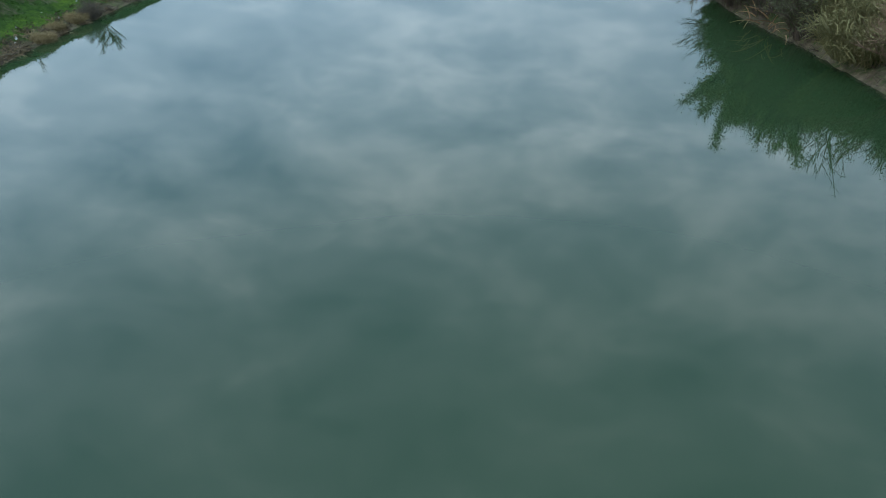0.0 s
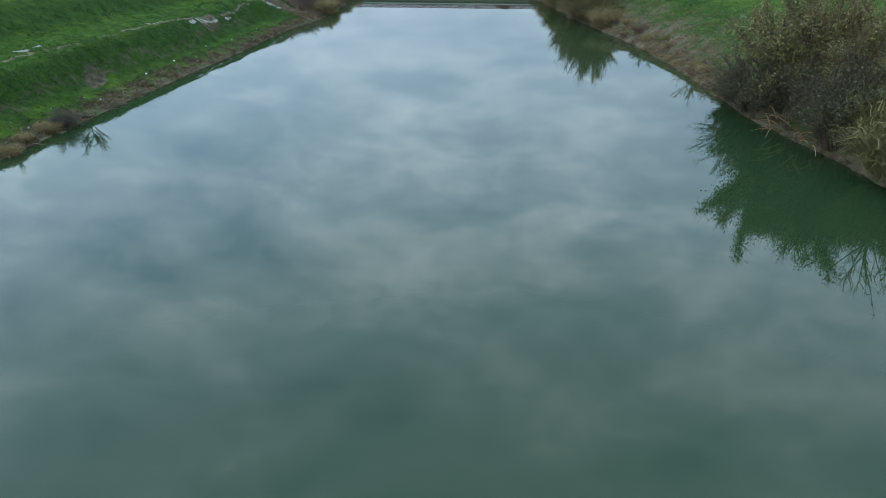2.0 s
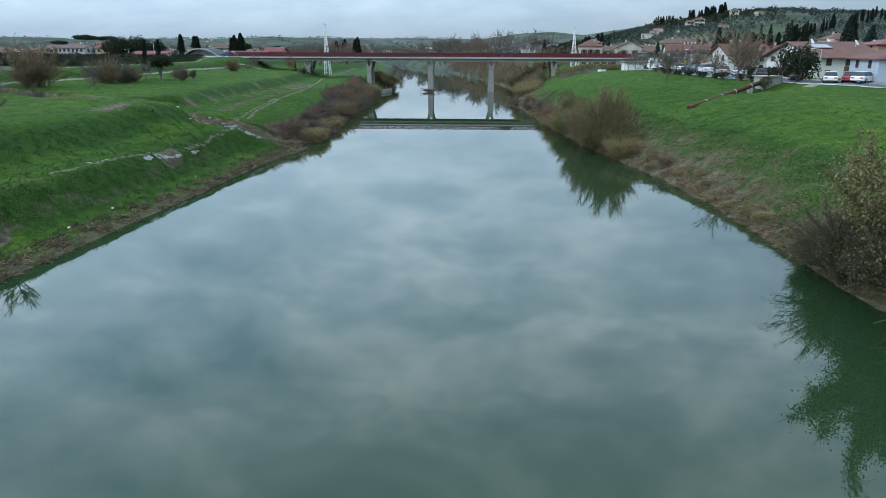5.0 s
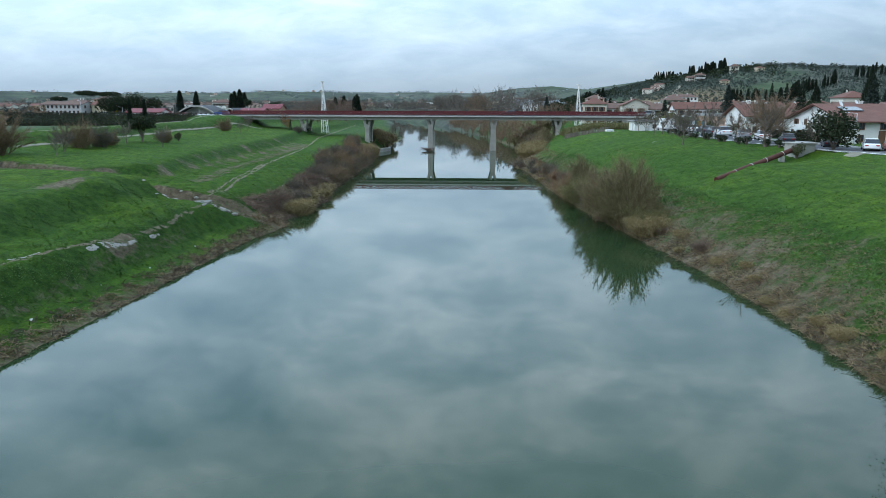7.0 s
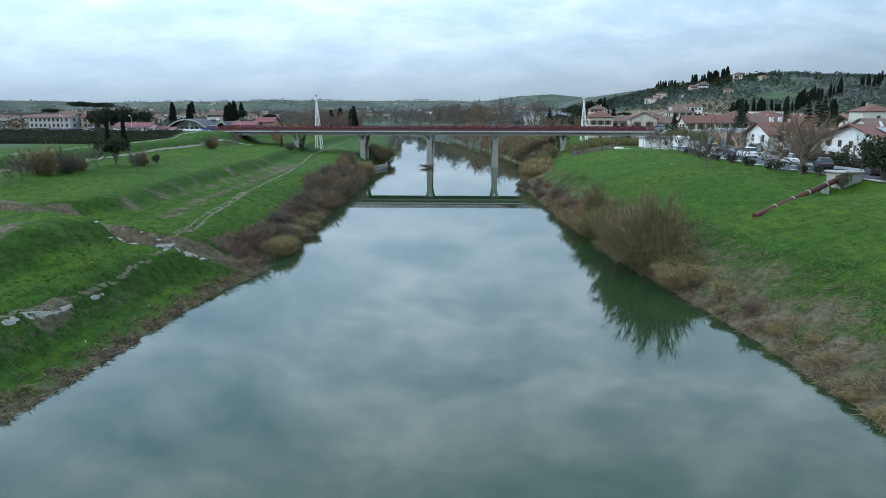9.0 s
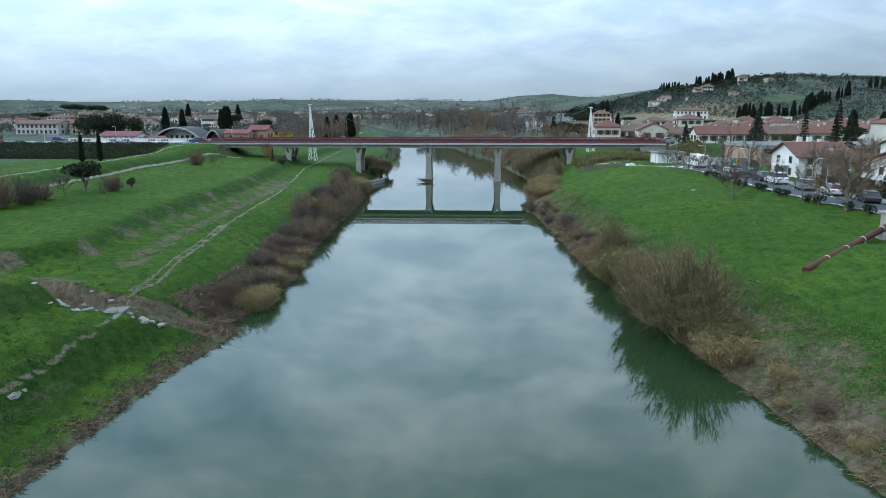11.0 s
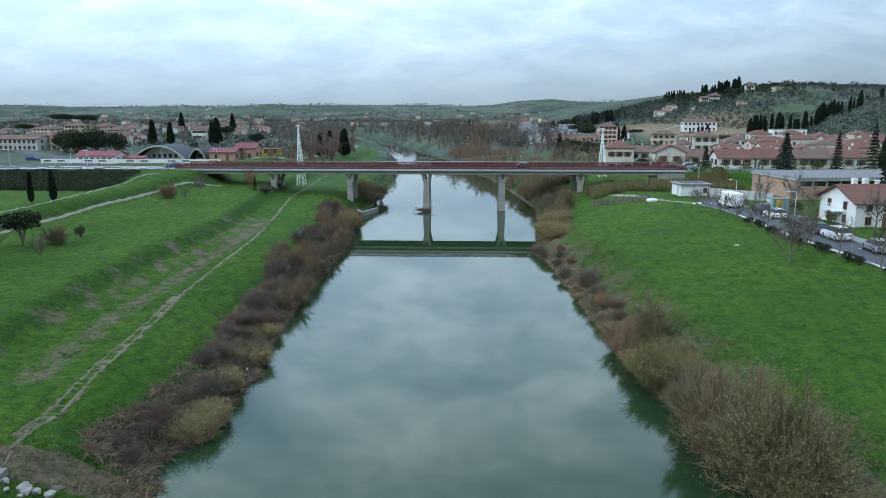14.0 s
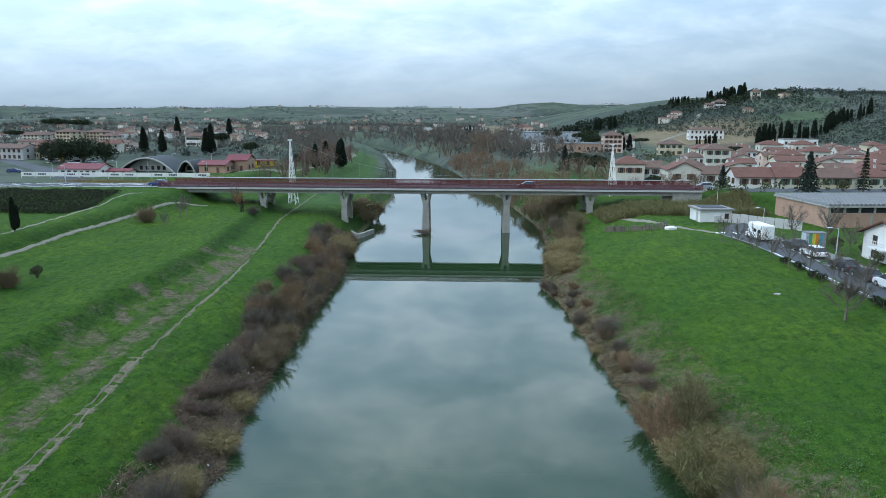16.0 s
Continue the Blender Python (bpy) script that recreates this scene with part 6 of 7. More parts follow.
def car(key, colour, label, L=4.2, W=1.75, H=1.48, suv=0.0):
    c = empty("car", pose(0, 0, 0), label, "car")
    paint = material("car_paint_" + key, colour, 0.3, 0.1, var=0.08, bump=0, spec=0.6)
    hl, hw = L / 2, W / 2
    prof = [(-hl, 0.35), (-hl + 0.05, 0.78 + suv), (-hl + 0.25, 0.95 + suv), (hl - 1.05, 0.92 + suv), (hl - 0.2, 0.78 + suv * 0.8), (hl, 0.6), (hl, 0.32), (hl - 0.3, 0.24), (-hl + 0.3, 0.24)]
    bm = bmesh.new()
    a = [bm.verts.new((x, -hw if 0.3 < z < 0.9 else -hw + 0.06, z)) for x, z in prof]
    b = [bm.verts.new((x, hw if 0.3 < z < 0.9 else hw - 0.06, z)) for x, z in prof]
    bm.faces.new(a); bm.faces.new(b[::-1])
    for i in range(len(prof)):
        j = (i + 1) % len(prof)
        bm.faces.new((a[j], a[i], b[i], b[j]))
    bmesh.ops.bevel(bm, geom=list(bm.edges), offset=0.045, segments=1, affect="EDGES")
    part("body", bm, paint, c)
    z0, z1 = 0.93 + suv, H + suv
    bm = bmesh.new()
    lo = ((-hl + 0.22, -hw + 0.07), (hl - 1.1, -hw + 0.07), (hl - 1.1, hw - 0.07), (-hl + 0.22, hw - 0.07))
    hi = ((-hl + 0.62, -hw + 0.25), (hl - 1.85, -hw + 0.25), (hl - 1.85, hw - 0.25), (-hl + 0.62, hw - 0.25))
    v0 = [bm.verts.new((x, y, z0)) for x, y in lo]; v1 = [bm.verts.new((x, y, z1 - 0.05)) for x, y in hi]
    for i in range(4):
        j = (i + 1) % 4
        bm.faces.new((v0[i], v0[j], v1[j], v1[i]))
    bm.faces.new(v1); bm.faces.new(v0[::-1])
    part("glasshouse", bm, GLASS, c, "dark car windows")
    bm = bmesh.new()
    box(bm, -hl + 0.58, hl - 1.82, -hw + 0.22, hw - 0.22, z1 - 0.07, z1, 0.03)
    part("roof_panel", bm, paint, c)
    for sx in (-hl + 0.75, hl - 0.8):
        for sy in (-hw + 0.1, hw - 0.1):
            bm = bmesh.new(); rod(bm, (sx, sy - 0.1, 0.32), (sx, sy + 0.1, 0.32), 0.32, sides=14)
            wh = part("wheel", bm, TYRE, c)
            bm = bmesh.new(); s = 1 if sy > 0 else -1
            rod(bm, (sx, sy + s * 0.1, 0.32), (sx, sy + s * 0.125, 0.32), 0.19, sides=10); part("rim", bm, RIM, wh)
    for sx, mt, nm in ((hl - 0.05, LAMP_W, "headlight"), (-hl + 0.03, LAMP_R, "tail_light")):
        for sy in (-hw + 0.3, hw - 0.3):
            bm = bmesh.new(); box(bm, sx - 0.06, sx + 0.06, sy - 0.18, sy + 0.18, 0.62 + suv * 0.6, 0.76 + suv * 0.6, 0.02); part(nm, bm, mt, c)
    PROTO["car_" + key] = c


car("white", (0.78, 0.78, 0.78), "small white parked hatchback")
car("dark", (0.035, 0.04, 0.05), "dark grey parked car")
car("grey", (0.30, 0.31, 0.33), "silver grey parked car")
car("red", (0.30, 0.02, 0.03), "dark red parked car")
car("blue", (0.03, 0.06, 0.20), "dark blue car on the road", 4.4)
car("suv", (0.76, 0.77, 0.78), "white sport utility car parked at the kerb", 4.4, 1.82, 1.55, 0.15)


def park(key, x, y, turn, z=None, label=""):
    zz = ground_z(x, y) + 0.11 if z is None else z
    tagged(copy_thing(PROTO["car_" + key], pose(x, y, zz, 0, 0, turn)), label, group="cars" if z is None else "")


for key, x, y, tn in (("dark", 45.5, 180.0, 92), ("white", 45.4, 174.6, 91), ("dark", 45.1, 166.3, 92), ("dark", 45.1, 161.4, 88), ("suv", 45.2, 156.6, 90), ("grey", 45.6, 148.6, 84), ("white", 46.4, 142.8, 80), ("dark", 47.4, 136.5, 75),
                      ("dark", 48.6, 126.5, 70), ("white", 49.9, 119.2, 66), ("red", 52.0, 118.4, 64), ("white", 53.2, 117.0, 40), ("dark", 58.2, 108.0, 70), ("grey", 61.0, 100.0, 72), ("grey", 46.0, 192.5, 95)):
    park(key, x, y, tn)
park("blue", -74.0, 242.6, 178, 10.2)
park("dark", 12.5, 242.7, 180, 10.37, "dark car crossing the bridge")
park("grey", 53.0, 243.0, 180, 10.37, "grey car at the end of the bridge")
for key, x, y, tn in (("white", -172, 360, 40), ("grey", -165, 352, 20), ("dark", -158, 356, 100), ("white", -182, 372, 10), ("grey", -190, 385, 60), ("white", -150, 340, 30), ("dark", -146, 346, 0), ("grey", -140, 337, 90),
                      ("white", -98, 335, 0), ("grey", -95, 341, 60), ("white", -91, 338, 90), ("dark", -100, 346, 20), ("red", -88, 345, 0), ("blue", -150, 305, 25), ("white", 36, 520, 0), ("grey", 42, 522, 0), ("dark", 30, 525, 0)):
    park(key, x, y, tn)


def camper_van():
    c = empty("camper_van", pose(43.9, 188.6, ground_z(43.9, 188.6) + 0.11, 0, 0, 96) @ Matrix.Diagonal((0.85, 0.9, 0.9, 1)), "white camper van parked at the end of the street", "camper van")
    bm = bmesh.new(); box(bm, -3.0, 1.4, -1.12, 1.12, 0.5, 2.85, 0.12); part("living_cabin", bm, WHITEPAINT, c)
    bm = bmesh.new(); box(bm, 0.9, 2.2, -1.08, 1.08, 1.95, 2.9, 0.2); part("sleeping_alcove", bm, WHITEPAINT, c)
    bm = bmesh.new(); prism(bm, ((1.4, 0.4), (3.0, 0.4), (3.0, 1.0), (2.4, 1.2), (1.9, 1.95), (1.4, 1.95)), -0.95, 0.95); part("driver_cab", bm, WHITEPAINT, c)
    bm = bmesh.new(); prism(bm, ((1.96, 1.86), (2.43, 1.22), (2.48, 1.24), (2.0, 1.9)), -0.85, 0.85); part("windscreen", bm, GLASS, c)
    for x in (-2.0, -0.5):
        for s in (-1, 1):
            bm = bmesh.new(); box(bm, x - 0.45, x + 0.45, s * 1.13 - 0.02, s * 1.13 + 0.02, 1.5, 2.05); part("side_window", bm, GLASS, c)
    for sx in (-1.7, 2.2):
        for sy in (-0.9, 0.9):
            bm = bmesh.new(); rod(bm, (sx, sy - 0.12, 0.35), (sx, sy + 0.12, 0.35), 0.35, sides=14); part("wheel", bm, TYRE, c)


camper_van()


def painted_container():
    c = empty("recycling_shelter", pose(47.6, 181.6, ground_z(48.4, 178.6), 0, 0, -6) @ Matrix.Diagonal((0.75, 0.8, 0.9, 1)), "metal shelter painted in rainbow stripes", "shelter")
    cols = ((0.45, 0.5, 0.52), (0.06, 0.28, 0.16), (0.55, 0.45, 0.05), (0.55, 0.22, 0.03), (0.10, 0.28, 0.34), (0.25, 0.25, 0.26))
    for k, q in enumerate(cols):
        bm = bmesh.new(); box(bm, k * 0.62, k * 0.62 + 0.6, 0, 2.2, 0, 2.3, 0.02)
        part("striped_panel", bm, material("stripe_paint", q, 0.6, var=0.15, bump=0.05), c)
    bm = bmesh.new(); box(bm, -0.1, 3.85, -0.1, 2.3, 2.3, 2.4); part("roof", bm, GREYROOF, c)


painted_container()


# ---- lamps, fences ----
def street_lamp(x, y, turn, h=4.4, z=None, group="street lamps"):
    if "lamp" not in PROTO:
        r = empty("street_lamp", pose(0, 0, 0), "grey steel street lamp with a single arm", "street lamp")
        bm = bmesh.new(); rod(bm, (0, 0, -0.3), (0, 0, 6.5), 0.09, 0.05, 8); part("pole", bm, GALV, r)
        bm = bmesh.new(); rod(bm, (0, 0, 6.45), (1.0, 0, 6.6), 0.035, sides=6); part("arm", bm, GALV, r)
        bm = bmesh.new(); box(bm, 0.85, 1.45, -0.14, 0.14, 6.55, 6.68, 0.03); part("lamp_head", bm, LAMP_W, r)
        PROTO["lamp"] = r
    zz = ground_z(x, y) if z is None else z
    ob = copy_thing(PROTO["lamp"], pose(x, y, zz, 0, 0, turn))
    ob.matrix_basis = pose(x, y, zz, 0, 0, turn) @ Matrix.Diagonal((1, 1, h / 6.5, 1))
    tagged(ob, group=group)


for x, y, t in ((48.3, 198, 180), (47.3, 172.5, 180), (47.6, 147, 180), (51.5, 126, 150), (52.5, 232, 180), (-100, 249, 270), (-122, 251, 270), (-128, 290, 200), (-119, 297, 200), (-113, 300, 180), (-103, 300, 0), (-150, 262, 200), (-84, 300, 180), (-112, 340, 0), (-99, 345, 0)):
    street_lamp(x, y, t)


def allotment_fence():
    f = empty("allotment_fence", pose(0, 0, 0), "rough grey wooden fence round small garden plots", "fence")
    pts = [(25.5, 214), (28, 208.5), (31.5, 204.5), (34.5, 205.5), (35.5, 209)]
    seg = []
    for a, b in zip(pts, pts[1:]):
        n = int(math.hypot(b[0] - a[0], b[1] - a[1]) / 0.42)
        seg += [(a[0] + (b[0] - a[0]) * k / n, a[1] + (b[1] - a[1]) * k / n) for k in range(n)]
    bm = bmesh.new(); box(bm, -0.16, 0.16, -0.03, 0.03, -0.2, 1.05)
    me = bpy.data.meshes.new("board"); bm.to_mesh(me); bm.free(); me.materials.append(DARKWOOD)
    for x, y in seg:
        o = new("board", me); o.parent = f
        o.matrix_basis = pose(x, y, ground_z(x, y), rng.uniform(-6, 6), rng.uniform(-5, 5), rng.uniform(-15, 50)) @ Matrix.Diagonal((1, 1, rng.uniform(0.8, 1.15), 1))
    bm = bmesh.new(); box(bm, -0.9, 0.9, -0.6, 0.6, 0, 0.55, 0.1)
    t = part("tarpaulin_heap", bm, WHITEPAINT); t.matrix_basis = pose(34.6, 203.2, ground_z(34.6, 203.2) - 0.05, 0, 0, 20)
    tagged(t, "white tarpaulin heap beside the garden fence", "tarpaulin")


allotment_fence()


def hall_fence():
    f = empty("screen_fence", pose(0, 0, 0), "pale grey mesh fence along the hall grounds", "fence")
    a, b = Vector((47.8, 214.5, 0)), Vector((57.5, 203.5, 0))
    for k in range(9):
        p, q = a.lerp(b, k / 9), a.lerp(b, (k + 0.94) / 9)
        z = ground_z(p.x, p.y)
        bm = bmesh.new()
        r = bmesh.ops.create_cube(bm, size=1.0)
        d = q - p
        m = Matrix.Translation(((p + q) / 2) + Vector((0, 0, z + 0.85))) @ Matrix.Rotation(math.atan2(d.y, d.x), 4, "Z") @ Matrix.Diagonal((d.length, 0.05, 1.9, 1))
        bmesh.ops.transform(bm, matrix=m, verts=bm.verts)
        part("fence_panel", bm, GREYW, f)


hall_fence()


# ---- trees along the street and on the meadow ----
for x, y, s in ((37.6, 186.5, 0.85), (38.0, 181.5, 0.9), (38.3, 176, 0.95), (39.0, 172.3, 0.9), (39.6, 168.6, 1.0), (40.0, 164.2, 0.95), (40.1, 158.8, 1.0), (40.6, 153.6, 1.05), (40.8, 147, 1.0), (41.6, 140.5, 1.0), (43, 132, 1.0), (45.5, 124, 1.0)):
    plant("street", x, y, s, rng.uniform(0, 360), group="street trees")
for y in (170.5, 167, 163, 161, 157, 155, 151, 149.5, 145, 143, 138, 136, 131, 128):
    plant("hedge_ball", float(np.interp(y, [r[0] for r in ROAD_X], [r[1] for r in ROAD_X])) - 3.8, y, rng.uniform(0.55, 0.8), rng.uniform(0, 360), group="roadside bushes")
plant("field", 35.8, 147.8, 0.85, 40, label="bare spreading tree alone on the grass slope")
plant("wide", 42.0, 131.0, 0.95, 70)
plant("wide", 45.0, 136.5, 0.8, 190)
plant("holm", 46.6, 121.5, 0.95, 10, label="dense dark evergreen tree beside the driveway")
plant("small_green", 42.0, 121.0, 0.8, 50, group="bushes by the valve house")
for x, y in ((52, 156), (55, 158.5), (50, 151.5), (53, 162), (51, 176), (49.5, 190), (52, 184)):
    plant("street", x, y, rng.uniform(1.0, 1.35), rng.uniform(0, 360), group="garden trees")
for x, y, s in ((50.5, 179, 0.9), (53, 176, 0.8), (51.2, 170, 0.8), (63.5, 161, 1.3), (66, 160, 1.1), (60.5, 160.5, 1.2), (57, 152, 1.1), (55.5, 146, 1.2)):
    plant("small_green", x, y, s, rng.uniform(0, 360), group="garden bushes")
# western meadow
for x, y, k, s in ((-57.7, 130.6, "field", 0.62), (-59.5, 138, "brown", 1.3), (-58.5, 142.2, "brown_b", 1.2), (-58.9, 146.4, "brown", 0.75), (-59.0, 152, "field", 0.6), (-58.5, 156.9, "oak", 1.0), (-55.5, 159.5, "brown", 0.8),
                   (-51.6, 149.6, "street", 0.75), (-55.1, 164.6, "small_green", 0.75), (-55.3, 124.7, "street", 0.7), (-61.7, 121.4, "brown", 1.8), (-57.5, 114, "field", 0.7), (-61.4, 208.6, "brown", 1.0), (-57.9, 215.9, "street", 0.9), (-55.8, 203.7, "street", 0.7),
                   (-59.0, 221.4, "street", 0.9), (-52.0, 233.5, "rust_tree", 1.0), (-49.5, 228, "spruce_slim", 0.3), (-38.4, 77.3, "field", 0.62), (-47.6, 229, "brown_b", 0.7), (-53.5, 236, "street", 1.0), (-52, 62, "field", 0.9), (-47.5, 77, "field", 0.8)):
    plant(k, x, y, s, rng.uniform(0, 360), group="meadow trees")
for x, y in ((-72.0, 180.7), (-69.8, 183), (-71.2, 186)):
    plant("cypress", x, y, 0.36 if y > 185 else 0.5, rng.uniform(0, 360), tall=1.1, group="cypresses on the levee")


def leaf_bank(name, label, mat, seed, n, pick, size, category="hedge"):
    s = Soup(seed)
    x, y, z = pick(s.r, n)
    s.leaves(np.stack([x, y, z], 1), s.r.uniform(0.5, 1.3, len(x)) * size)
    tagged(s.out(name, mat), label, category, kind="stuff")


def slope_hedge(g, n):
    x, y = g.uniform(-150, -76, n), g.uniform(213, 229, n)
    y = np.maximum(y, 213 + (x + 76) * -0.04)
    return x, y, height(x, y) + g.uniform(0, 1.0, n) * (0.9 + 0.4 * wavy(x, y, 9, 1.0))


leaf_bank("hedge", "dark brown-green bramble hedge below the approach road", HEDGE, 201, 60000, slope_hedge, 0.3)
leaf_bank("garden_hedge", "dark clipped hedge before the apartment house", HEDGE, 202, 5000, lambda g, n: (g.uniform(51.2, 52.6, n), g.uniform(134, 158, n), 8.2 + g.uniform(0, 1.5, n)), 0.3)
bank_cover("reed_bed", "tall half-green reeds beside the eastern abutment", REED_GREEN, 203, 22000, lambda g, n: (g.uniform(27, 60, n), g.uniform(222, 238, n)), 2.3, 0.07, 0.5, 2.6, "reeds")
bank_cover("reed_bed", "dry reeds behind the bridge approach", REED, 204, 15000, lambda g, n: (g.uniform(-115, -70, n), g.uniform(262, 276, n)), 1.6, 0.07, 0.5, 2.4, "reeds")


# ---- the town on the east side ----
T2 = "terracotta roofed town houses"
for x, y, tn, w, d, e, r, wall, roof, hip, cols, st, lab in (
        (44.0, 280, -5, 8, 8, 7.0, 1.8, CREAM, TERRA, True, 3, 2, "cream villa with a hipped terracotta roof"),
        (51.5, 287, -5, 7, 8, 5.4, 1.6, WHITE, TERRA2, False, 2, 2, "small white house with a tiled gable roof"),
        (54.0, 264, 84, 9, 8, 6.6, 1.9, CREAM, TERRA, False, 3, 2, "cream house with its gable to the river"),
        (60.5, 268, -6, 8, 8, 5.4, 1.7, WHITE, TERRA2, False, 2, 2, "white house with a tiled roof"),
        (69.0, 257, -4, 9, 8, 5.4, 1.9, WHITE, TERRA, False, 3, 2, "white terraced house under a long tiled roof")):
    house(x, y, tn, w, d, e, r, wall, roof, lab, hip=hip, cols=cols, storeys=st, shutters="brown", group=T2)
for x, y, tn, w, d, e, r, wall, roof, hip, cols, st, lab in (
        (78.4, 256, -4, 9, 8, 5.4, 1.9, CREAM, TERRA, False, 3, 2, "cream terraced house under a long tiled roof"),
        (87.5, 255, -4, 8, 8, 5.2, 1.8, OCHRE, TERRA2, False, 3, 2, "ochre house at the end of the terrace"),
        (98.0, 258, -6, 10, 9, 5.8, 1.9, CREAM, TERRA, True, 3, 2, "cream house with a hipped roof"),
        (112.0, 283, -8, 10, 9, 5.6, 1.9, WHITE, TERRA, True, 3, 2, "white house with a hipped tiled roof"),
        (86.0, 333, -4, 9, 9, 8.2, 1.8, CREAM, TERRA2, True, 3, 3, "three-storey cream house with a shallow roof")):
    house(x, y, tn, w, d, e, r, wall, roof, lab, hip=hip, cols=cols, storeys=st, shutters="green", group=T2)
flat_building(164, 440, -8, 16, 9, 7.0, WHITE, PAVING, "long white flat-roofed building above the tiled roofs", cols=6, storeys=2)
flat_building(178, 420, -8, 22, 10, 4.2, GREYW, GREYROOF, "low grey flat-roofed building", cols=5)
house(74, 452, -4, 10, 9, 9.0, 2.0, ROSE, TERRA2, "pink four-storey apartment house", hip=True, cols=4, storeys=4, shutters="brown")
house(98.0, 430, -10, 12, 9, 5.6, 1.8, OCHRE, TERRA2, "yellow house with green shutters beside the fields", hip=True, cols=4, storeys=2, shutters="green")
house(88.0, 490, -4, 12, 8, 5.5, 1.8, WHITE, TERRA2, "white farmhouse with a tiled roof", cols=4)
house(143.0, 516, -8, 20, 9, 6.0, 1.6, WHITE, TERRA2, "long white villa at the foot of the hill", hip=True, cols=8, storeys=2)
flat_building(50, 522, -3, 40, 18, 8.5, BLUEW, GREYROOF, "grey-blue industrial building with a flat roof", cols=10)
flat_building(27, 520, -3, 8, 10, 10.5, WHITE, PAVING, "white office tower beside the factory", cols=3, storeys=3)
flat_building(52, 450, -3, 30, 12, 4.6, BRICK, GREYROOF, "low red brick warehouse", cols=7)
flat_building(36, 444, -3, 9, 10, 5.4, WHITE, GREYROOF, "white shed beside the warehouse", cols=2)
flat_building(-14, 760, 0, 60, 20, 7, WHITE, PAVING, "long pale factory hall in the distance", cols=10)
flat_building(26, 790, 0, 26, 16, 8, OCHRE, PAVING, "ochre factory hall in the distance", cols=5)
house(47, 700, -6, 16, 11, 9, 2, ROSE, TERRA, "pink house above the factories", hip=True, cols=4)


def town_fill():
    """Rows of similar houses behind the first ones."""
    g = random.Random(12)
    walls, roofs = (CREAM, WHITE, CREAM, OCHRE, ROSE), (TERRA, TERRA2, TERRA)
    protos = []
    for k in range(7):
        lab = ("cream", "white", "pale cream", "ochre", "rose")[k % 5] + " town house with a " + ("hipped" if k % 2 else "gabled") + " terracotta roof"
        h = house(0, 0, 0, g.uniform(8.5, 13), g.uniform(8, 10), g.choice((5.2, 5.6, 6.4, 7.6)), g.uniform(1.5, 2.0), walls[k % 5], roofs[k % 3], lab, hip=bool(k % 2), cols=3, storeys=2, shutters="", sides="left", z=0)
        PROTO["house%d" % k] = h
        protos.append("house%d" % k)
    distant = []
    for k in range(5):
        lab = ("cream", "white", "pale cream", "ochre", "rose")[k] + " country house with a tiled roof"
        PROTO["far%d" % k] = house(0, 0, 0, g.uniform(8.5, 14), g.uniform(8, 10), g.choice((5.2, 5.6, 6.4)), g.uniform(1.5, 2.0), walls[k], roofs[k % 3], lab, hip=bool(k % 2), cols=2, storeys=2, sides=False, chimney=False, z=0)
        distant.append("far%d" % k)
    spots = []
    for row in range(7):
        y = 296 + row * 19
        x = 66 + row * 7
        while x < 205 + row * 12:
            spots.append((x + g.uniform(-2, 2), y + g.uniform(-3, 3), g.choice((-6, -8, 84, -4))))
            x += g.uniform(13.5, 17.5)
    for x, y in ((118, 252), (132, 262), (146, 258), (127, 280), (142, 284), (108, 236), (124, 228), (140, 236), (110, 190), (122, 172), (104, 150), (118, 205), (100, 130), (112, 112), (150, 205)):
        spots.append((x, y, g.choice((-8, 82))))
    for x, y in ((200, 600), (242, 640), (246, 560), (148, 607), (141, 600), (153, 612), (186, 640), (82, 640), (68, 660)):
        spots.append((x, y, g.choice((-10, 20, -30))))
    for k in range(95):
        y = g.uniform(600, 1500)
        x = g.uniform(-0.62, 0.14) * (y - 80) - 20
        if float(at(y, SHORE_L)) - 40 < x < float(at(y, SHORE_R)) + 40:
            x -= 130
        spots.append((x, y, g.uniform(-40, 40)))
    for k in range(60):
        y = g.uniform(1700, 2700)
        spots.append((g.uniform(-0.65, 0.4) * y, y, g.uniform(-40, 40)))
    for k in range(34):
        y = g.uniform(395, 640)
        spots.append((-150 - g.uniform(0, 0.5) * (y - 80), y, g.uniform(-30, 30)))
    for x, y, tn in spots:
        if 48 < x < 100 and 245 < y < 272 or 64 < x < 100 and 440 < y < 500 or -215 < x < -60 and y < 380:
            continue
        o = copy_thing(PROTO[g.choice(protos if y < 440 else distant)], pose(x, y, ground_z(x, y) - 0.25, 0, 0, tn))
        k = 0.85 if y < 440 else (0.55 if x > 130 else 0.7)
        o.matrix_basis = pose(x, y, ground_z(x, y) - 0.25, 0, 0, tn) @ Matrix.Diagonal((k, k, k, 1))
        tagged(o, group=T2)


town_fill()
house(193, 640, -12, 9, 7, 5.5, 1.4, WHITE, TERRA2, "white hilltop villa with rows of windows", hip=True, cols=6, storeys=2)
house(185, 637, -12, 6, 6, 4.2, 1.2, CREAM, TERRA2, "lower cream wing of the hilltop villa", cols=4, storeys=2)
house(229, 662, -12, 7, 6, 6.0, 1.8, CREAM, TERRA2, "old cream house among cypresses on the hilltop", hip=True, cols=3, storeys=2)

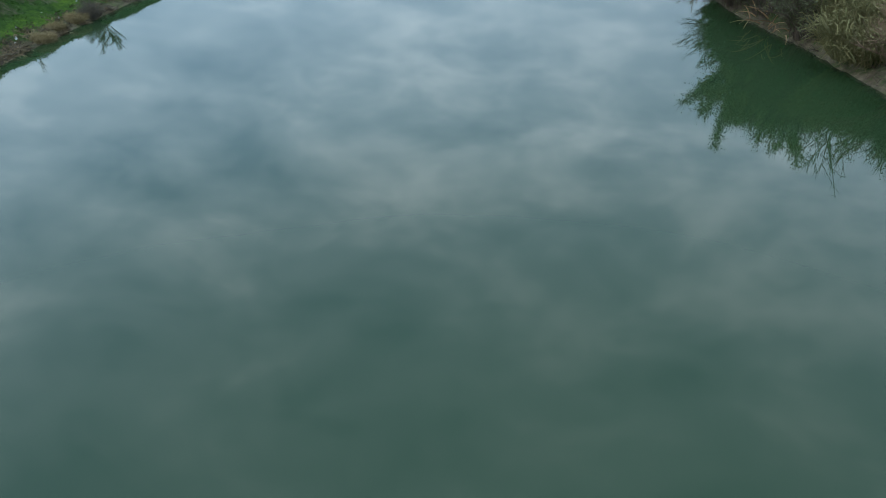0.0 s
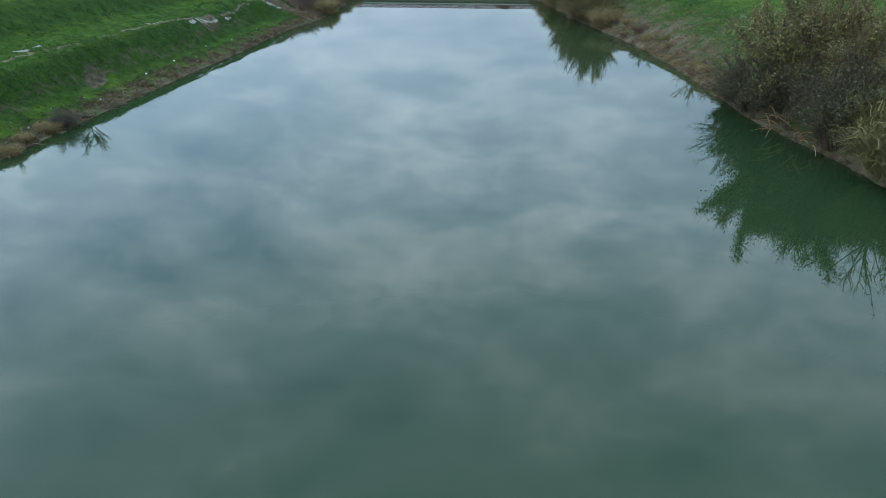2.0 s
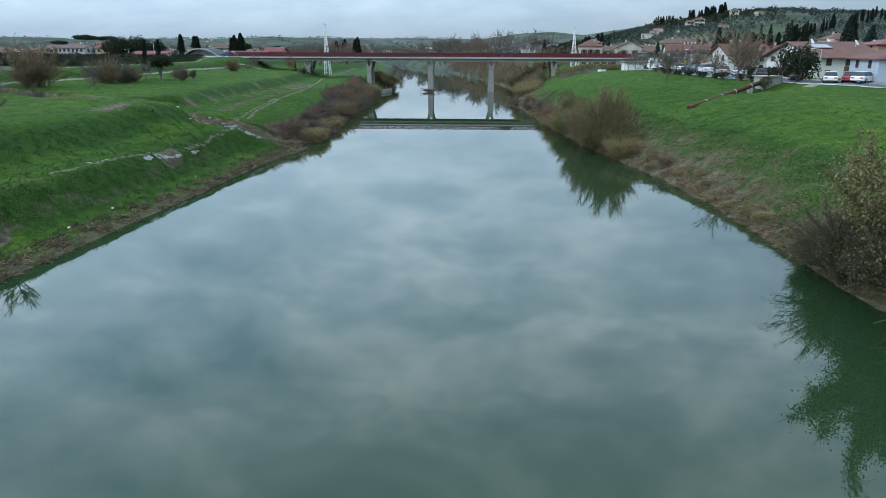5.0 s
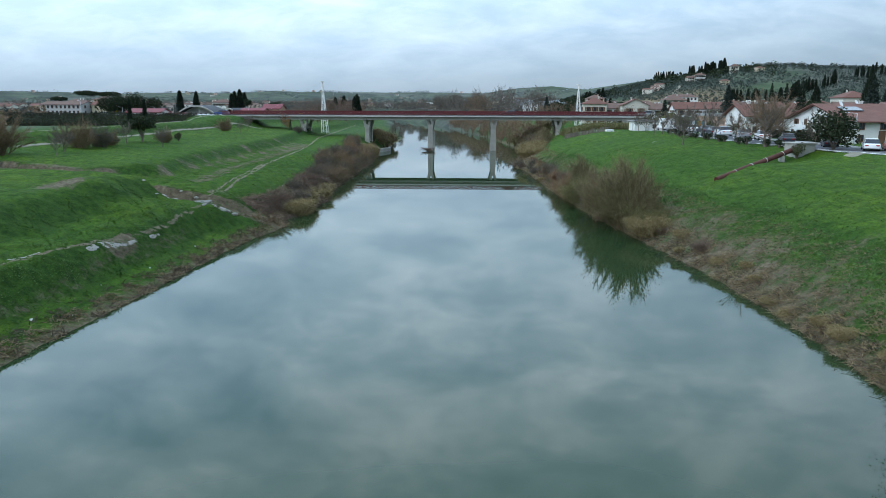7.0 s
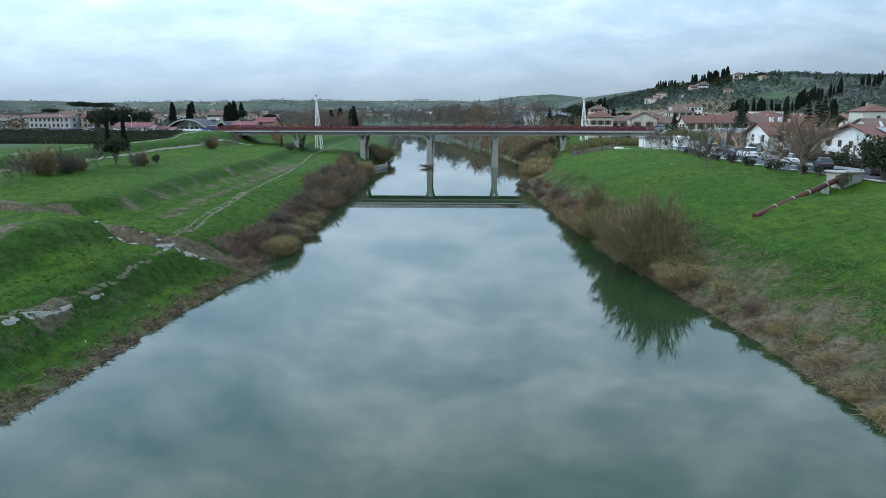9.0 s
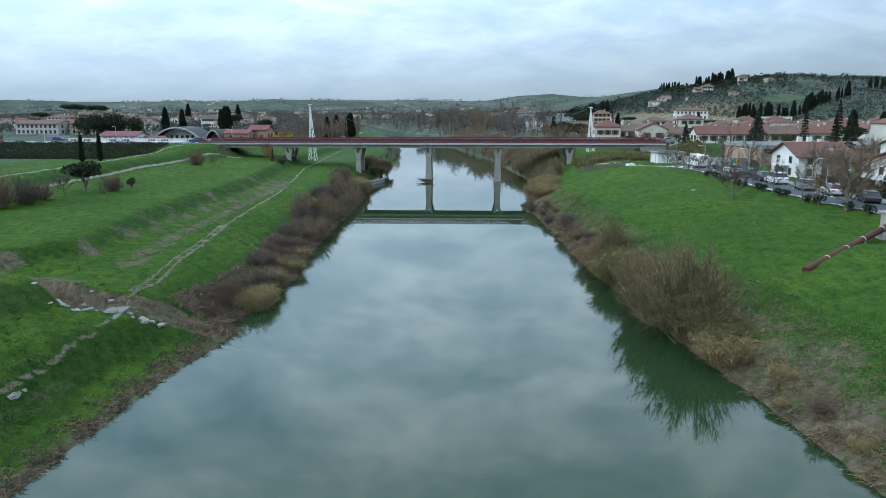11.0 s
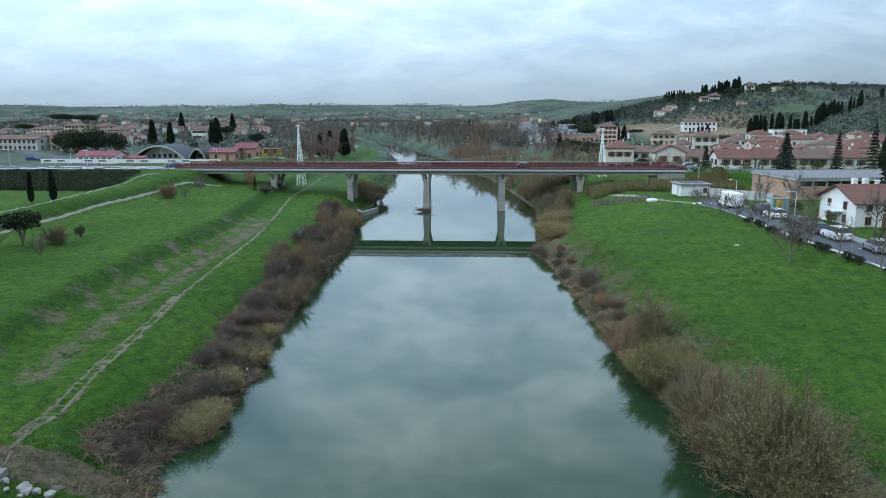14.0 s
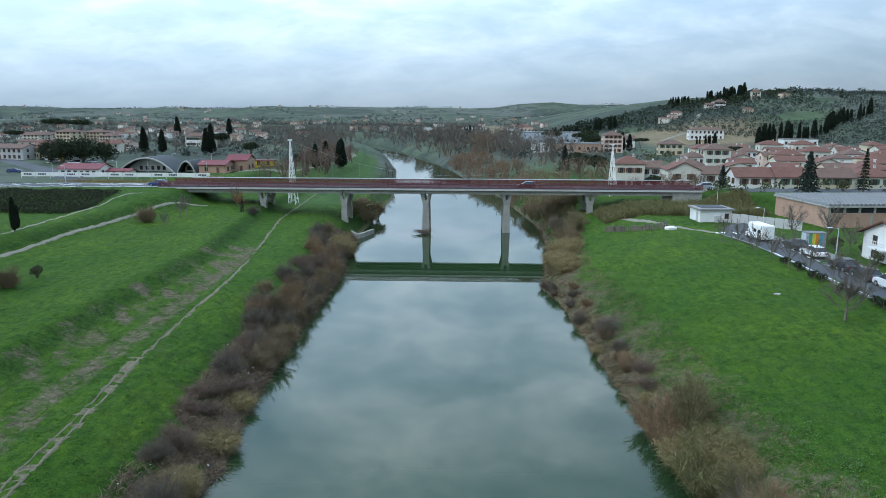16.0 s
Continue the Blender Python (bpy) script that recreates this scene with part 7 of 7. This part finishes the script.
# ---- the western side ----
house(-121, 296, -2, 13, 8, 2.8, 1.3, WHITE, REDROOF, "low white clubhouse with a red metal roof", cols=6, storeys=1, chimney=False, name="clubhouse")
house(-110, 297, -2, 7, 4, 1.9, 0.6, CREAM, REDROOF, "small open shelter with a red roof", cols=2, storeys=1, chimney=False, sides=False, name="shelter")
house(-85.5, 313, -2, 9, 8, 3.0, 1.2, BRICK, REDROOF, "brick changing room with a red roof", cols=2, storeys=1, chimney=False)
house(-79.5, 320, -2, 7, 8, 4.0, 1.6, BRICK, REDROOF, "taller brick hall with a red gable roof", cols=2, storeys=1, chimney=False)
YELLOW = material("yellow_panel", (0.60, 0.45, 0.03), 0.6, var=0.15, bump=0.05)
flat_building(-74, 330, -2, 7, 4, 2.0, YELLOW, REDROOF, "yellow kiosk beside the sports ground", cols=2)
house(-196, 372, -8, 22, 10, 5.0, 1.4, GREYW, TERRA2, "long grey building with small windows", cols=9, storeys=2, chimney=False)
house(-179, 374, -8, 8, 8, 5.0, 1.6, OCHRE, TERRA, "ochre house at the end of the long building", cols=2)
for x, y, w, e in ((-266, 505, 12, 6.2), (-250, 512, 11, 8.0), (-238, 525, 11, 7.5), (-222, 509, 9, 5.6), (-278, 530, 12, 6)):
    house(x, y, -10, w, 11, e, 2.0, CREAM if w != 11 else OCHRE, TERRA2, "cream apartment block with a shallow tiled roof", hip=True, cols=4, storeys=4, shutters="brown", name="apartment_block", group="western apartment blocks")
house(-162, 496, -6, 13, 8, 6.2, 1.8, WHITE, TERRA2, "white country house with a hipped roof", hip=True, cols=6, storeys=2, shutters="green")


SHELL = material("dark_roofing_felt", (0.07, 0.072, 0.078), 0.85, var=0.3, scale=0.8, fine=8, bump=0.15)


def vaulted_pavilion():
    p = empty("vaulted_pavilion", pose(-105.5, 309, 7.6, 0, 0, -2), "concrete pavilion of two low vaulted shells", "pavilion")
    for x0, x1, rise, d in ((-12.5, 7.5, 5.2, 14), (8.1, 14.5, 4.2, 14)):
        n = 20
        arc = [(x0 + (x1 - x0) * k / n, rise * (1 - (2 * k / n - 1) ** 2)) for k in range(n + 1)]
        for nm, a, b, th, mat in (("shell", 0.5, d, 0.35, SHELL), ("front_rib", -0.2, 0.25, 0.5, DECKCON)):
            bm = bmesh.new()
            prism(bm, arc + [(x, z - th) for x, z in arc[::-1]], a, b)
            part(nm, bm, mat, p)
        bm = bmesh.new()
        inner = [(x, max(z - 0.4, -0.3)) for x, z in arc[2:-2]]
        prism(bm, inner + [(inner[-1][0], -0.4), (inner[0][0], -0.4)], 5.0, 5.3)
        part("end_wall", bm, WHITE, p)
        for k in range(5):
            window_part(p, x0 + (x1 - x0) * (0.3 + 0.1 * k), 4.97, 0.8, 0, "", 0.9)


vaulted_pavilion()


def banner_fence():
    f = empty("banner_fence", pose(0, 0, 0), "long white advertising banner on a low fence", "banner fence")
    dark = material("banner_lettering", (0.05, 0.06, 0.09), 0.7, var=0.1, bump=0)
    for k in range(13):
        x = -136 + k * 4.45
        z = 8.3
        bm = bmesh.new(); box(bm, x + 0.05, x + 4.4, 286.96, 287.04, z, z + 1.25); part("banner_panel", bm, WHITEPAINT, f)
        bm = bmesh.new(); box(bm, x - 0.05, x + 0.05, 286.9, 287.1, 7.3, z + 1.35); part("post", bm, GALV, f)
        if k % 3 != 2:
            bm = bmesh.new()
            for q in range(5):
                box(bm, x + 0.9 + q * 0.5, x + 1.25 + q * 0.5, 286.90, 286.955, z + 0.4, z + 0.9)
            part("lettering", bm, dark, f, "dark bars of unreadable lettering")


banner_fence()


def box_truck():
    c = empty("box_truck", pose(-160, 354, ground_z(-160, 354), 0, 0, 10), "grey box truck with a yellow cab", "truck")
    bm = bmesh.new(); box(bm, -1.0, 5.0, -1.2, 1.2, 1.0, 3.6, 0.05); part("cargo_box", bm, GREYW, c)
    bm = bmesh.new(); box(bm, -3.0, -1.1, -1.1, 1.1, 0.6, 2.9, 0.15); part("cab", bm, YELLOW, c)
    for sx in (-2.1, 3.4):
        for sy in (-0.95, 0.95):
            bm = bmesh.new(); rod(bm, (sx, sy - 0.15, 0.5), (sx, sy + 0.15, 0.5), 0.5, sides=12); part("wheel", bm, TYRE, c)


box_truck()

# ---- trees of town, plain and hill ----
for k, x, y, s in (("spruce", 75.5, 240.5, 0.95), ("spruce", 61.2, 254, 0.72), ("spruce_slim", 88.0, 241, 0.85), ("spruce_slim", 97.5, 243, 1.0), ("small_green", 84.5, 243, 1.2), ("oak", 100, 240, 1.1), ("cypress_b", 106, 252, 1.0), ("cypress_b", 120, 262, 1.1),
                   ("cypress", 92, 262, 0.7), ("pine", 104, 372, 0.8), ("pine", 112, 382, 0.75), ("oak", 88, 345, 1.0), ("cypress_b", 47, 283, 0.6), ("oak", 49.5, 272, 0.9), ("oak", 57.5, 272, 0.8), ("wide", 49, 254, 0.8), ("wide", 56, 256, 0.7),
                   ("spruce", 72, 160, 1.0), ("spruce_slim", 78, 200, 1.0), ("spruce_slim", 70, 190, 0.9), ("cypress_b", 88, 190, 1.2), ("spruce", 101, 205, 1.2), ("spruce", 104, 212, 1.1), ("wide", 80, 195, 0.8),
                   ("spruce", 33, 330, 0.95), ("oak", 37, 322, 1.6), ("oak", 41, 312, 1.5), ("wide", 34, 300, 0.9), ("wide", 40, 290, 0.9), ("wide", 30, 310, 0.8), ("wide", 8, 430, 1.5), ("wide", 4, 452, 1.4),
                   ("pine", 46, 478, 1.2), ("pine", 62, 480, 1.1), ("oak", 66, 470, 2.0), ("oak", 70, 500, 2.4), ("cypress_b", 80, 455, 1.0), ("cypress_b", 84, 456, 0.9), ("pine", 92, 465, 0.8)):
    plant(k, x, y, s, rng.uniform(0, 360), group="town trees")
for k, x, y, s in (("holm", -164, 349, 1.7), ("holm", -157, 345, 1.8), ("holm", -150, 347, 1.9), ("holm", -143, 350, 1.6), ("pine", -262, 478, 1.1), ("pine", -310, 600, 1.8), ("pine", -295, 605, 1.7), ("cypress_b", -160, 420, 1.2), ("cypress_b", -150, 418, 1.1), ("cypress_b", -125, 408, 1.0),
                   ("cypress_b", -123, 410, 1.25), ("cypress_b", -154, 494, 1.3), ("oak", -147, 493, 1.8), ("cypress_b", -58, 340, 0.9), ("cypress_b", -55, 345, 1.0), ("cypress_b", -50, 350, 1.1), ("cypress_b", -52, 356, 1.0), ("oak", -63, 330, 1.2), ("oak", -101, 400, 1.4),
                   ("cypress_b", -260, 700, 1.6), ("cypress_b", -210, 690, 1.5), ("cypress_b", -148, 470, 1.1), ("wide", -150, 232, 1.3), ("wide", -160, 240, 1.2), ("wide", -140, 226, 1.1), ("wide", -170, 250, 1.3), ("oak", -158, 228, 1.5)):
    plant(k, x, y, s, rng.uniform(0, 360), group="trees of the western plain")


def cypress_row(a, b, n, size, jitter=1.0, group="cypress row on the hill"):
    for k in range(n):
        t = (k + rng.uniform(-0.25, 0.25)) / max(1, n - 1)
        x, y = a[0] + (b[0] - a[0]) * t + rng.uniform(-jitter, jitter), a[1] + (b[1] - a[1]) * t + rng.uniform(-jitter, jitter)
        plant(rng.choice(("cypress", "cypress_b", "cypress")), x, y, 0.85 * size * rng.uniform(0.75, 1.2), rng.uniform(0, 360), group=group)


cypress_row((160, 476), (236, 542), 30, 1.15, 2.5)
cypress_row((168, 690), (188, 700), 12, 0.95)
cypress_row((196, 668), (232, 690), 26, 1.25, 6)
cypress_row((238, 545), (262, 560), 12, 1.1, 3)
cypress_row((300, 600), (345, 620), 14, 1.0, 6)
cypress_row((60, 610), (110, 640), 22, 1.0, 10)
cypress_row((-20, 690), (5, 700), 14, 1.0, 5)
cypress_row((128, 482), (140, 484), 9, 0.7, 2)


def clumps(name, label, mat, seed, spots, r0, r1, n, squash=0.8, category="trees"):
    """Round-headed far trees as clouds of leaves."""
    s = Soup(seed)
    g = s.r
    x, y = spots(g)
    r = g.uniform(r0, r1, len(x))
    z = height(x, y) + r * squash * 0.75
    k = np.repeat(np.arange(len(x)), n)
    d = g.normal(size=(len(k), 3)); d /= np.linalg.norm(d, axis=1, keepdims=True)
    c = np.stack([x, y, z], 1)[k] + d * (r[k] * g.uniform(0.5, 1.05, len(k)))[:, None] * [1, 1, squash]
    s.leaves(c, r[k] * g.uniform(0.3, 0.62, len(k)))
    tagged(s.out(name, mat), label, category, kind="stuff")


def orchard(x0, x1, y0, y1, step, seed):
    def spots(g):
        xs, ys = np.meshgrid(np.arange(x0, x1, step), np.arange(y0, y1, step * 1.15))
        x, y = xs.ravel() + g.normal(size=xs.size) * 0.9, ys.ravel() + g.normal(size=xs.size) * 0.9
        keep = (wavy(x, y, 150, seed) > -0.72) & ~((x > 100) & (x < 200) & (y > 470) & (y < 600) & (x - 90 < (605 - y) * 0.95)) & (height(x, y) > 9.5)
        return x[keep], y[keep]
    return spots


clumps("olive_grove", "silvery olive trees in rows on the hillside", SILVER, 301, orchard(105, 460, 490, 760, 4.7, 2.0), 1.4, 2.3, 34, category="olive trees")
clumps("hill_woods", "dark evergreen trees on the hilltop", EVERGREEN, 302, lambda g: (np.concatenate([g.normal(215, 22, 90), g.uniform(120, 420, 90)]), np.concatenate([g.normal(672, 12, 90), g.uniform(600, 760, 90)])), 2.5, 4.5, 40)
clumps("plain_hedges", "dark hedges and evergreen clumps on the plain", HAZYLEAF, 303, lambda g: off_river(g.uniform(-700, 70, 2600), 400 + np.floor(g.uniform(0, 1, 2600) ** 1.3 * 26) * 34 + g.normal(size=2600) * 5), 1.2, 3.0, 30)
clumps("town_gardens", "green garden shrubs between the houses", LEAF_GREEN, 304, lambda g: (g.uniform(56, 220, 330), g.uniform(235, 440, 330)), 0.9, 2.2, 30)
clumps("plain_scrub", "grey-brown scrub and vines of the plain", TWIG_GREY, 305, lambda g: off_river(g.uniform(-700, 90, 3600), g.uniform(390, 1300, 3600)), 1.2, 3.0, 22)
def ridge_woods(g):
    y = g.uniform(1300, 2900, 15000)
    x = g.uniform(-0.68, 0.6, 15000) * y
    keep = wavy(x, y, 330, 5.0) + 0.5 * wavy(x, y, 90, 1.0) + g.normal(size=15000) * 0.2 > 0.42
    return x[keep], y[keep]


clumps("far_woods", "dark woods on the far hills", HAZYLEAF, 306, ridge_woods, 2.2, 4.6, 16)
clumps("far_woods", "dark pines along the low ridge", CYPRESS, 307, lambda g: (g.uniform(30, 120, 160), g.uniform(640, 760, 160)), 2.5, 5.0, 36)
clumps("meadow_scrub", "brown scrub along the western road", TWIG_BROWN, 308, lambda g: (g.uniform(-190, -120, 90), g.uniform(205, 240, 90)), 1.0, 2.6, 40)


def vine_rows():
    s = Soup(311)
    g = s.r
    for k in range(26):
        y = 420 + k * 7.5
        x = np.arange(-330, -60, 1.6)
        x = x[(x < at(np.full(x.shape, y), SHORE_L) - 60) & (wavy(x, np.full(x.shape, y), 130, 4) > 0.1)]
        if len(x):
            s.blades(np.stack([x, y + 0 * x, height(x, y + 0 * x)], 1), np.stack([0 * x, 0 * x, 1 + 0 * x], 1) + g.normal(size=(len(x), 3)) * 0.3, g.uniform(1.0, 1.8, len(x)), 0.6)
    tagged(s.out("vine_rows", TWIG_GREY), "rows of bare vines on the plain", "vines", kind="stuff")


vine_rows()
strip("lane", ((118, 520), (150, 560), (157, 585), (170, 610)), 3.0, GRAVEL, "pale lane climbing the hill to the villa", "lane", 0.25, 0.03, seed=31)

# ---- the patterns that were copied are cleared away ----
for pattern in PROTO.values():
    for ob in (*pattern.children_recursive, pattern):
        bpy.data.objects.remove(ob)
